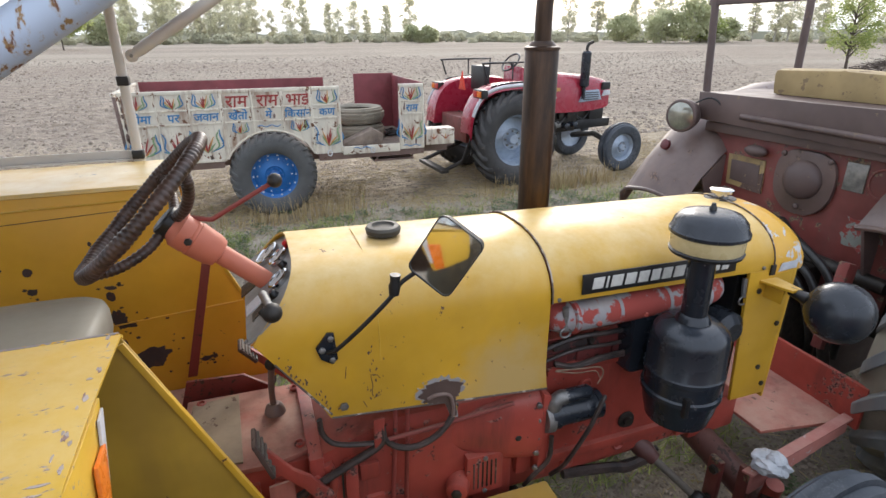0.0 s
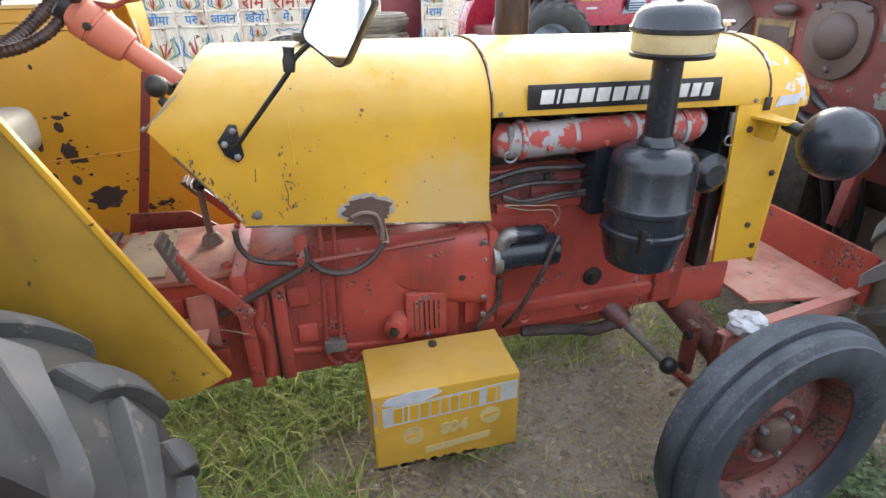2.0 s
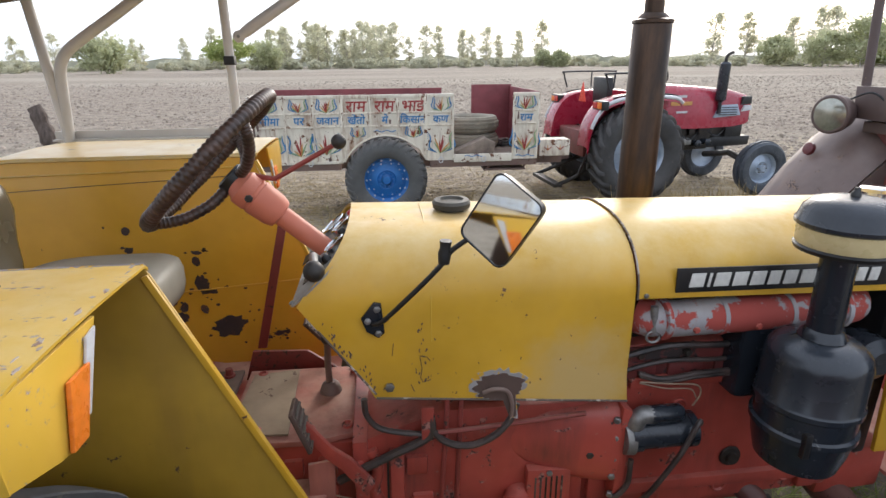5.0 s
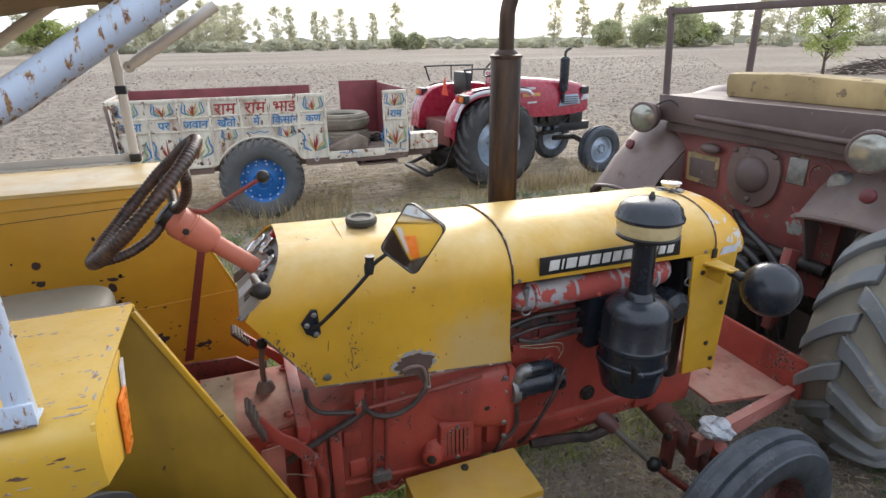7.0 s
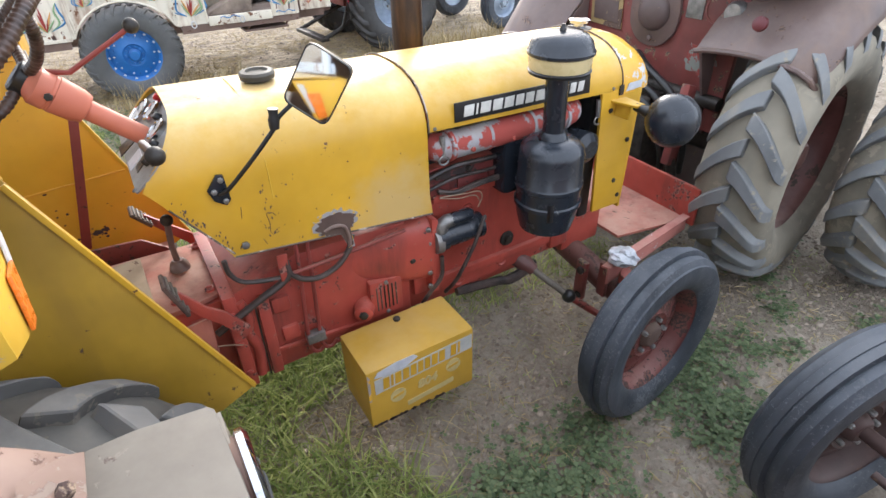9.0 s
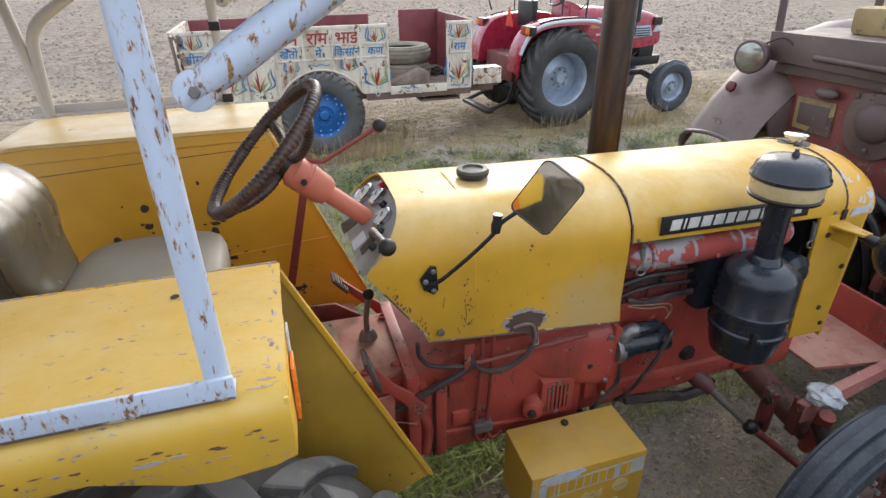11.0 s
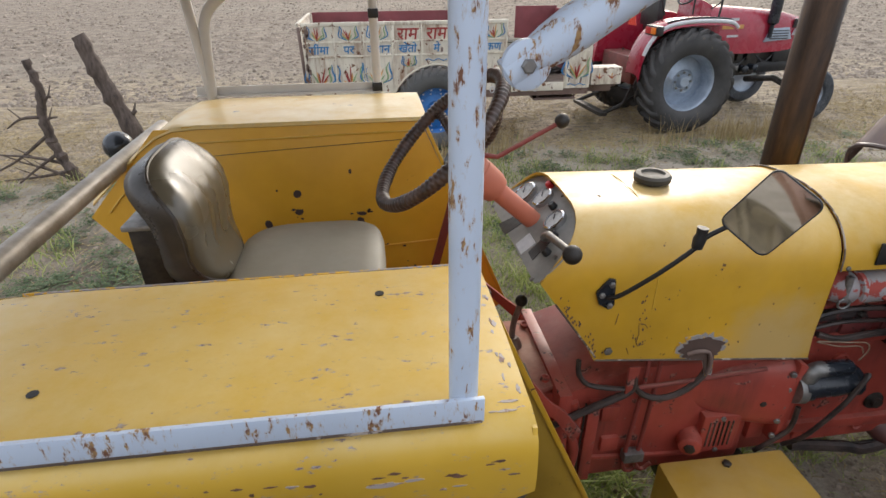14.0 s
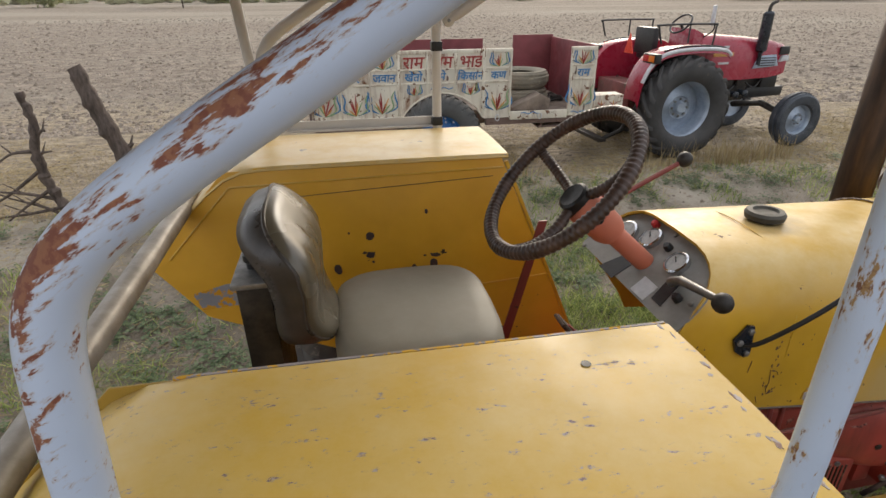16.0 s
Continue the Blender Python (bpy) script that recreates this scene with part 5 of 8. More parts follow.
    # hoses and cables along the casings
    for path, r in (([(0.119, 1.078, 1.152), (0.124, 1.076, 1.108), (0.156, 1.074, 1.071), (0.238, 1.068, 1.054), (0.265, 1.068, 1.056)], 0.007), ([(0.262, 1.066, 1.075), (0.301, 1.064, 1.030), (0.355, 1.062, 1.015), (0.412, 1.062, 1.034), (0.452, 1.064, 1.075), (0.470, 1.072, 1.115)], 0.0085), ([(0.268, 1.068, 1.100), (0.262, 1.066, 1.047), (0.178, 1.068, 1.003), (0.106, 1.070, 0.967), (0.050, 1.074, 0.936)], 0.0105), ([(0.922, 1.050, 1.030), (0.905, 1.030, 1.050), (0.880, 1.028, 0.990), (0.861, 1.030, 0.944), (0.811, 1.050, 0.827), (0.785, 1.085, 0.760)], 0.0068), ([(0.757, 1.052, 0.940), (0.751, 1.050, 0.861), (0.705, 1.060, 0.800), (0.690, 1.075, 0.760)], 0.007), ([(0.770, 1.090, 1.159), (0.832, 1.085, 1.142), (0.926, 1.084, 1.152), (1.039, 1.084, 1.153)], 0.0065), ([(0.775, 1.092, 1.150), (0.84, 1.087, 1.134), (0.93, 1.084, 1.143), (1.04, 1.082, 1.146)], 0.006), ([(0.86, 1.13, 0.700), (1.03, 1.11, 0.690), (1.086, 1.10, 0.682), (1.199, 1.10, 0.702)], 0.017), ([(0.90, 1.15, 0.690), (1.0, 1.13, 0.672), (1.12, 1.11, 0.690), (1.21, 1.11, 0.715)], 0.011)):
        part("hose", tube(smooth_path(path, 6), r, 8), OILYHOSE, root)
    for path, r in (([(0.775, 1.086, 1.136), (0.86, 1.080, 1.128), (0.915, 1.078, 1.122), (0.928, 1.076, 1.098), (0.914, 1.078, 1.064)], 0.0022), ([(0.775, 1.088, 1.132), (0.84, 1.082, 1.116), (0.90, 1.078, 1.112), (0.92, 1.078, 1.085)], 0.0018), ([(0.02, 1.07, 0.905), (0.07, 1.066, 0.890), (0.105, 1.068, 0.872)], 0.0018)):
        part("wire", tube(smooth_path(path, 5), r, 6), WIREBROWN, root, "thin pale brown wire")
    part("throttle_link", tube([(0.225, 1.068, 1.052), (0.346, 1.066, 1.057), (0.485, 1.068, 1.064), (0.640, 1.074, 1.070)], 0.0062, 8), REDROD, root, "red control rod")
    part("cable_clip", prism([(0.246, 1.130), (0.276, 1.128), (0.268, 1.042), (0.246, 1.042)], "y", 1.058, 1.066, 0.003), RED, root)
    for x, bend in ((0.308, -0.019), (0.341, -0.014)):
        part("oil_pipe", tube(smooth_path([(x, 1.084, 1.15), (x - 0.004, 1.076, 1.065), (x + bend, 1.076, 0.807), (x + bend + 0.006, 1.080, 0.745), (x + bend + 0.030, 1.085, 0.725), (x + bend + 0.052, 1.085, 0.745)], 5), 0.0062, 8), REDROD, root, "rusty red oil pipe")
    part("pipe_clamp", box(0.283, 0.340, 1.060, 1.090, 0.782, 0.815, 0.003), STEEL, root)
    # the dark disc behind the nut stands in for the shaded hole
    part("side_nut", lathe([(0, 0.030), (0.006, 0.028), (0.008, 0.016), (0.018, 0.016)], (0, -1, 0), (1.07, 1.118, 0.866), 14), DARKSTEEL, root, "nut in a dark hole")
    for x, z, h in ((0.776, 1.345, 0.085), (1.392, 1.335, 0.085)):
        pin = part("bonnet_latch", tube([(x, 1.066, z), (x, 1.060, z - h * 0.72)], [0.009, 0.0075], 10), STEEL, root, "grey bonnet latch pin with a ring")
        part("latch_ring", tube([(x + 0.016 * math.cos(t), 1.058, z - h * 0.85 + 0.014 * math.sin(t)) for t in (2 * math.pi * k / 14 for k in range(15))], 0.0032, 6), STEEL, pin)
    part("step_plate", prism([(-0.015, 1.000), (0.046, 1.006), (0.038, 0.855), (-0.020, 0.885)], "y", 1.060, 1.068, 0.002), RED_DUSTY, root, "dusty pinkish step plate")


def build_front(root):
    axle = part("front_axle", tube([(1.46, CY + 0.40, 0.60), (1.42, CY, 0.71), (1.46, CY - 0.40, 0.60)], 0.050, 16), HUBRED, root, "rusty tubular front axle")
    for s in (-1, 1):
        y = CY + s * 0.30
        part("axle_bracket", box(1.335, 1.358, y - 0.028, y + 0.022, 0.56, 0.735, 0.008), OLDRED, axle)
        part("king_pin", tube([(1.46, CY + s * 0.40, 0.53), (1.44, CY + s * 0.44, 0.72)], 0.026, 14), RED, axle)
        part("stub_axle", tube([(1.44, CY + s * 0.43, 0.66), (1.265, CY + s * 0.64, 0.686)], 0.024, 12), DARKSTEEL, axle)
        for z in (0.47, 0.59):
            part("bracket_bolt", bolt((1.335, y - 0.01, z + 0.11), (-1, 0, 0), 0.016, 0.014), DARKSTEEL, axle)
        link = part("tie_rod", tube([(1.268, CY + s * 0.33, 0.612), (1.43, CY + s * 0.42, 0.47)], 0.014, 10), REDROD, root)
        part("tie_rod_stem", tube([(1.18, CY + s * 0.20, 0.70), (1.268, CY + s * 0.33, 0.612)], 0.013, 12), TANSTEEL, link, "dull steel rod")
        part("rod_housing", tube([(1.13, CY + s * 0.125, 0.75), (1.165, CY + s * 0.177, 0.715), (1.185, CY + s * 0.207, 0.695)], [0.030, 0.034, 0.022], 14), HUBRED, link)
        part("tie_rod_joint", ball((1.266, CY + s * 0.328, 0.614), 0.027), BLACK, link)
    part("drag_link", tube([(0.95, CY + 0.12, 0.60), (1.12, CY - 0.02, 0.62), (1.22, CY - 0.05, 0.64)], 0.013, 10), DARKSTEEL, root)
    # bumper: a pressed tray with a front plate and angle-iron stays
    tray = part("bumper_tray", prism([(1.56, 1.02), (1.90, 0.96), (1.92, 1.62), (1.56, 1.56)], "z", 0.745, 0.757, 0.002), RED_DUSTY, root, "dusty pinkish bumper tray")
    part("bumper_plate", prism([(1.895, 0.93), (1.912, 0.93), (1.93, 1.65), (1.913, 1.65)], "z", 0.735, 0.90, 0.003), RED, tray, "red front bumper plate")
    part("angle_iron", prism([(1.338, 0.892), (1.352, 0.860), (1.905, 0.948), (1.90, 0.982)], "z", 0.765, 0.773, 0.001), FADEDPINK, tray, "faded angle-iron stay")
    part("angle_web", prism([(1.345, 0.868), (1.35, 0.862), (1.905, 0.962), (1.90, 0.970)], "z", 0.70, 0.768, 0.001), FADEDPINK, tray)
    part("stay_foot", box(1.36, 1.38, 0.88, 0.92, 0.62, 0.765, 0.006), OLDRED, tray)
    # headlamp on its bracket, seen from behind
    lamp = part("headlamp", ball((1.52, 0.862, 1.295), 0.087, 28, squash=(0.92, 1, 1)), BLACKPAINT, root, "round black headlamp shell")
    part("lamp_rim", lathe([(0, 0.070), (0.02, 0.074), (0.03, 0.066)], (1, 0, 0), (1.55, 0.865, 1.295), 28), BLACK, lamp)
    part("lamp_stem", tube([(1.482, 0.985, 1.314), (1.487, 0.955, 1.310), (1.495, 0.925, 1.305)], [0.013, 0.016, 0.024], 12), BLACK, lamp)
    part("lamp_bracket", prism([(1.43, 1.075), (1.462, 0.962), (1.500, 0.962), (1.505, 1.075)], "z", 1.318, 1.326, 0.001), YELLOW, root, "yellow lamp bracket")
    part("bracket_web", prism([(1.46, 1.27), (1.468, 1.27), (1.474, 1.322), (1.466, 1.322)], "y", 0.99, 1.052, 0.001), YELLOW, root)
    # air cleaner
    ax, ay = 1.097, 0.953
    can = part("air_cleaner_can", lathe([(0.988, 0.03), (0.992, 0.066), (1.005, 0.085), (1.05, 0.096), (1.088, 0.101), (1.092, 0.107), (1.104, 0.107), (1.108, 0.101), (1.150, 0.102), (1.155, 0.107), (1.166, 0.107), (1.171, 0.103), (1.258, 0.102), (1.280, 0.096), (1.297, 0.078), (1.306, 0.048), (1.307, 0.03)], (0, 0, 1), (ax, ay, 0), 40), BLACKPAINT, root, "black oil-bath air cleaner")
    part("clamp_clip", box(ax - 0.068, ax - 0.052, ay - 0.094, ay - 0.080, 1.07, 1.13, 0.003), BLACK, can)
    part("stem", tube([(ax, ay, 1.30), (ax - 0.004, ay, 1.512)], 0.033, 24), BLACKPAINT, can, "black intake stem")
    part("stem_collar", lathe([(1.308, 0.046), (1.322, 0.040), (1.328, 0.034)], (0, 0, 1), (ax, ay, 0), 24), BLACKPAINT, can)
    part("precleaner_base", lathe([(1.500, 0.034), (1.502, 0.087), (1.510, 0.090), (1.514, 0.085)], (0, 0, 1), (ax, ay, 0), 40), BLACK, can)
    part("precleaner_bowl", lathe([(1.512, 0.084), (1.517, 0.087), (1.554, 0.089), (1.556, 0.085)], (0, 0, 1), (ax, ay, 0), 40), CREAM, can, "yellowish dust bowl")
    cap = part("precleaner_cap", lathe([(1.551, 0.090), (1.555, 0.095), (1.562, 0.095), (1.566, 0.091), (1.587, 0.085), (1.602, 0.071), (1.610, 0.043), (1.612, 0.001)], (0, 0, 1), (ax, ay, 0), 40), BLACKPAINT, root, "shiny black domed cap")
    part("wing_nut", lathe([(1.610, 0.009), (1.619, 0.009), (1.623, 0.006), (1.630, 0.005)], (0, 0, 1), (ax, ay, 0), 8), BLACK, cap)
    part("cleaner_bracket", box(ax - 0.10, ax + 0.02, ay + 0.10, ay + 0.21, 1.09, 1.30, 0.02), BLACKPAINT, can)
    part("outlet_elbow", tube(smooth_path([(ax + 0.08, ay + 0.08, 1.24), (ax + 0.14, ay + 0.15, 1.25), (ax + 0.16, ay + 0.22, 1.27)], 5), 0.045, 16), BLACKPAINT, can)
    # exhaust stack
    ex, ey = 0.992, 1.66
    part("exhaust_silencer", tube(smooth_path([(ex, ey, 1.25), (ex, ey, 1.35)], 2) + [(ex, ey, 1.36), (ex, ey, 1.962), (ex, ey, 1.977), (ex, ey, 1.994)], [0.03, 0.03, 0.03, 0.056, 0.056, 0.050, 0.034], 28), RUSTPIPE, root, "heat-browned exhaust silencer")
    part("exhaust_pipe", tube(smooth_path([(ex, ey, 1.98), (ex, ey, 2.09), (ex + 0.006, ey, 2.14), (ex + 0.035, ey, 2.21), (ex + 0.10, ey, 2.28)], 6), 0.028, 18), RUSTPIPE, root)
    part("silencer_collar", lathe([(1.966, 0.059), (1.975, 0.059), (1.979, 0.051)], (0, 0, 1), (ex, ey, 0), 28), RUSTPIPE, root)
    part("exhaust_elbow", tube(smooth_path([(ex, ey, 1.33), (ex, ey - 0.03, 1.28), (ex, ey - 0.2, 1.27)], 5), 0.032, 14), RUSTPIPE, root)
    # battery box
    bx = part("battery_box", box(0.375, 0.745, 0.85, 1.045, 0.555, 0.79, 0.007), YELLOW_BOX, root, "yellow battery box with painted bars")
    part("painted_strip", prism([(0.398, 0.694), (0.738, 0.712), (0.738, 0.770), (0.398, 0.752)], "y", 0.8492, 0.8480), STRIPGREY, bx, "pale grey strip under yellow bars")
    x = 0.424
    for w in (0.020, 0.008, 0.021, 0.021, 0.020, 0.018, 0.019, 0.021, 0.021, 0, 0.020, 0.008):
        if w:
            low = 0.702 + (x - 0.4) * 0.053
            part("bar", prism([(x, low), (x + w, low), (x + w + 0.002, low + 0.045), (x + 0.002, low + 0.045)], "y", 0.8480, 0.8468), YELLOW, bx)
        x += w + (0.0055 if w else 0.016)
    for cx_, cz_ in ((0.470, 0.652), (0.668, 0.672)):
        ring_ = part("round_mark", lathe([(0, 0.027), (0.0012, 0.027)], (0, -1, 0), (cx_, 0.8493, cz_), 20), PALEMARK, bx)
        part("mark_bar", prism([(cx_ - 0.020, cz_ - 0.008), (cx_ + 0.016, cz_ - 0.001), (cx_ + 0.020, cz_ + 0.009), (cx_ - 0.016, cz_ + 0.002)], "y", 0.8480, 0.8470), YELLOW_BOX, ring_)
    part("number", text_mesh("804", 0.046, Matrix.Translation((0.572, 0.8487, 0.655)) @ pose(0, 0, 0, 90, -3, 0), 0.0008, 0.15, 0.0022), PALEMARK, bx, "pale stencilled model number")
    part("pale_line", prism([(0.50, 0.585), (0.668, 0.600), (0.668, 0.620), (0.50, 0.605)], "y", 0.8493, 0.848), PALEMARK, bx)
    part("scraped_corner", prism([(0.398, 0.762), (0.43, 0.755), (0.50, 0.757), (0.545, 0.776), (0.53, 0.7905), (0.47, 0.791), (0.41, 0.780)], "y", 0.8490, 0.8476), RAGWHITE, bx, "bare white scrape at the upper edge")
    box_rnd = random.Random(12)
    for k in range(16):
        x = 0.385 + 0.35 * box_rnd.random()
        part("rust_chip", prism([(x + 0.012 * math.cos(a) * box_rnd.uniform(0.5, 1.1), 0.560 + 0.006 * math.sin(a) * box_rnd.uniform(0.5, 1.5)) for a in (2 * math.pi * q / 9 for q in range(9))], "y", 0.8494, 0.8486), CHIPBROWN, bx)
    part("corner_wear", prism([(0.3755, 0.665), (0.384, 0.672), (0.385, 0.772), (0.377, 0.785)], "y", 0.8496, 0.8488), CHIPPED, bx)
    part("box_bolt", bolt((0.56, 1.015, 0.79), (0, 0, 1), 0.012, 0.01), DARKSTEEL, bx)
    part("box_hanger", box(0.42, 0.70, 1.045, 1.14, 0.66, 0.70, 0.004), DARKSTEEL, bx)


def build_mirror(root):
    y = CY - HW
    br = part("mirror_bracket", prism([(0.125, 1.365), (0.153, 1.400), (0.168, 1.397), (0.173, 1.33), (0.160, 1.318), (0.135, 1.335)], "y", y - 0.0005, y - 0.008, 0.002), BLACKPAINT, root, "black mirror bracket with three bolts")
    for x, z in ((0.159, 1.386), (0.139, 1.360), (0.160, 1.331)):
        part("bracket_bolt", bolt((x, y - 0.008, z), (0, -1, 0), 0.0075, 0.006), STEEL, br)
    arm = part("mirror_arm", tube(smooth_path([(0.150, y - 0.008, 1.352), (0.168, y - 0.024, 1.364), (0.200, y - 0.045, 1.402), (0.242, y - 0.066, 1.452), (0.287, y - 0.082, 1.506), (0.303, y - 0.086, 1.532), (0.335, y - 0.098, 1.560)], 6), 0.0052, 10), BLACK, root, "thin black mirror arm")
    part("arm_joint", lathe([(0, 0.011), (0.02, 0.013), (0.03, 0.010), (0.045, 0.012)], (0.1, 0, 1), (0.290, y - 0.083, 1.508), 14), BLACK, arm)
    c = Vector(MIRROR_AT)
    n = Vector(MIRROR_N).normalized()
    v = Vector(MIRROR_LONG)
    v = (v - n * v.dot(n)).normalized()
    u = v.cross(n)
    hw, hh, r = 0.054, 0.072, 0.017

    def outline(k, h):
        pts = []
        for cx_, cy_, a0 in ((hw - r, hh - r, 0), (-hw + r, hh - r, 90), (-hw + r, -hh + r, 180), (hw - r, -hh + r, 270)):
            for q in range(6):
                a = radians(a0 + 18 * q)
                pts.append(c + u * (cx_ + r * math.cos(a)) * k + v * (cy_ + r * math.sin(a)) * k + n * h)
        return pts

    part("mirror_housing", rings([outline(0.80, -0.030), outline(0.95, -0.022), outline(1.0, -0.004), outline(1.0, 0.004), outline(0.965, 0.005), outline(0.95, 0.001)]), BLACK, arm, "black mirror housing")
    part("mirror_glass", rings([outline(0.955, 0.0), outline(0.955, 0.0022)]), mirror_mat, arm, "mirror glass")


MIRROR_AT, MIRROR_N, MIRROR_LONG = (0.384, 0.915, 1.603), (-0.635, -0.762, 0.115), (0.552, -0.14, 0.822)
# the cowl's pale up-facing tone is dust with sky glare painted in
COWL = paint("cowl_yellow_paint", (0.60, 0.335, 0.010, 1), (0.10, 0.045, 0.03, 1), 0.645, 0.34, (0.76, 0.62, 0.34, 1), 0.75, 0.10, 42, faded=(((0.20, -0.29, 0.985), 0.21, (0.56, 0.40, 0.17, 1)), ((-0.123, 0.0, 1.435), 0.135, (0.40, 0.28, 0.13, 1))))
NOSE = paint("worn_nose_paint", (0.66, 0.36, 0.022, 1), (0.55, 0.56, 0.58, 1), 0.56, 0.32, (0.62, 0.45, 0.20, 1), 0.35, 0.09, 20)
FADEDPINK = paint("faded_pinkish_paint", (0.42, 0.15, 0.12, 1), (0.50, 0.42, 0.39, 1), 0.60, 0.6, (0.5, 0.33, 0.27, 1), 0.7, 0.15, 26)
CAPGREY = paint("dusty_black_cap", (0.035, 0.033, 0.028, 1), (0.12, 0.10, 0.07, 1), 0.58, 0.55, (0.20, 0.165, 0.11, 1), 0.8, 0.2, 30)
# grime streaks on a yellow whose base has the panel's shade painted in
GRIMY_SHADED = paint("grimy_shaded_yellow_paint", (0.44, 0.26, 0.02, 1), (0.12, 0.07, 0.04, 1), 0.63, 0.42, (0.42, 0.30, 0.13, 1), 0.4, 0.16, 26, streak=((0.26, 0.15, 0.03, 1), 4, 0.7))
GRIMEBROWN = paint("grimy_brown_steel", (0.10, 0.06, 0.045, 1), (0.26, 0.19, 0.13, 1), 0.57, 0.75, (0.19, 0.135, 0.10, 1), 0.9, 0.3, 34, chip2=(0.05, 0.03, 0.025, 1))
CHIPBROWN = paint("dark_rust_chip", (0.045, 0.026, 0.022, 1), (0.12, 0.055, 0.035, 1), 0.56, 0.6, DUST, 0.2, 0.2, 40)
TANDUST = paint("tan_dusty_plate", (0.26, 0.19, 0.125, 1), (0.13, 0.08, 0.055, 1), 0.60, 0.8, (0.36, 0.28, 0.19, 1), 1.0, 0.2, 34)
SEAM = paint("rusty_seam", (0.10, 0.07, 0.055, 1), (0.42, 0.36, 0.32, 1), 0.54, 0.6, DUST, 0.3, 0.2, 30)
OILYRED = paint("oily_dark_red_paint", (0.16, 0.028, 0.024, 1), (0.035, 0.024, 0.022, 1), 0.535, 0.4, (0.24, 0.12, 0.095, 1), 0.5, 0.3, 16, streak=((0.035, 0.022, 0.02, 1), 9, 0.8))
OILYHOSE = plain("oily_rubber_hose", (0.014, 0.013, 0.013, 1), (0.085, 0.06, 0.05, 1), 16, 0.45)
WIREBROWN = plain("pale_brown_wire", (0.20, 0.13, 0.08, 1), (0.34, 0.24, 0.16, 1), 30, 0.5)
REDROD = paint("rust_red_paint", (0.24, 0.035, 0.025, 1), (0.07, 0.04, 0.03, 1), 0.58, 0.5, DUST, 0.3, 0.2, 40)
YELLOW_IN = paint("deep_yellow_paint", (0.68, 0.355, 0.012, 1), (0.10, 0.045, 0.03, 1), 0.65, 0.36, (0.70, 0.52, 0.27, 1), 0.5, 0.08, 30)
YELLOW_BOX = paint("box_yellow_paint", (0.56, 0.33, 0.03, 1), (0.18, 0.10, 0.05, 1), 0.68, 0.5, (0.55, 0.40, 0.20, 1), 0.4, 0.12, 26)
# dusty yellow, made creamier to paint in sky reflection
PALE_SHEEN = paint("sheen_paled_yellow_paint", (0.66, 0.42, 0.09, 1), (0.40, 0.34, 0.30, 1), 0.63, 0.34, (0.74, 0.62, 0.38, 1), 0.95, 0.08, 26)
BAREGREY = paint("bare_dull_metal", (0.42, 0.40, 0.39, 1), (0.62, 0.37, 0.04, 1), 0.52, 0.5, DUST, 0.3, 0.2, 34)
CHIPPED = paint("bare_worn_metal", (0.33, 0.29, 0.30, 1), (0.66, 0.37, 0.03, 1), 0.50, 0.5, DUST, 0.3, 0.2, 60)
PALESCRAPE = paint("pale_bare_scrape", (0.44, 0.38, 0.36, 1), (0.30, 0.20, 0.17, 1), 0.53, 0.5, DUST, 0.3, 0.15, 60)
PATCHGREY = paint("grey_primer", (0.36, 0.36, 0.38, 1), (0.60, 0.29, 0.012, 1), 0.50, 0.5, DUST, 0.3, 0.2, 40)
PIPEPAINT = paint("rust_streaked_pale_paint", (0.54, 0.62, 0.75, 1), (0.19, 0.062, 0.036, 1), 0.580, 0.36, (0.5, 0.43, 0.34, 1), 0.1, 0.06, 34, chip2=(0.27, 0.11, 0.055, 1), along=((0.85, 0, 0.53), 4.0, 120), crest=(0.078, (-0.30, -0.82, 0.485)))
GALV = plain("dull_galvanised", (0.20, 0.175, 0.145, 1), (0.38, 0.345, 0.295, 1), 9, 0.5, 0.25, 0.3, 0.004)
ROOFGREY = plain("weathered_grey_sheet", (0.33, 0.34, 0.36, 1), (0.44, 0.45, 0.47, 1), 4, 0.5)
STRIPGREY = plain("worn_grey_strip", (0.36, 0.36, 0.33, 1), (0.50, 0.50, 0.47, 1), 9, 0.5)
PALEMARK = flat_paint("pale_yellow_mark", (0.58, 0.46, 0.20, 1))

tractor = thing("farm_tractor", (0.45, CY, 0), "old yellow and red farm tractor with a pale canopy frame", "tractor", shop=True)
build_hood(tractor)
build_dash(tractor)
build_steering(tractor)
for side_sign in (-1, 1):
    build_fender(tractor, side_sign)
build_canopy(tractor)
build_seat(tractor)
build_engine(tractor)
build_front(tractor)
rear_ball = part("rear_lamp", ball((-1.255, CY + 0.80, 1.455), 0.052, 20), BLACKPAINT, tractor, "round black rear lamp")
part("lamp_stem", tube([(-1.22, CY + 0.80, 1.44), (-1.13, CY + 0.79, 1.45)], 0.016, 10), BROWN, rear_ball)
build_mirror(tractor)
for side_sign in (-1, 1):
    wheel(tractor, (1.592 if side_sign < 0 else 1.70, 1.60 + side_sign * 0.845, 0.388), 0.392, 0.155, 0.245, RUBBER, RIMRED, ribs=3, flip=side_sign > 0, nuts=5, dish=0.03, turn=5.5, hub_mat=GRIMEBROWN)
    wheel(tractor, (-0.53, 1.60 + side_sign * 0.815, 0.58), 0.545, 0.355, 0.33, RUBBER_CASE, OLDRED, lugs=(14, 0.038, 0.088, -0.46), lug_rubber=RUBBER_MID, flip=side_sign > 0, nuts=8)
part("rear_axle", tube([(-0.53, 0.9, 0.58), (-0.53, 2.3, 0.58)], 0.10, 18), RED, tractor, world=True)


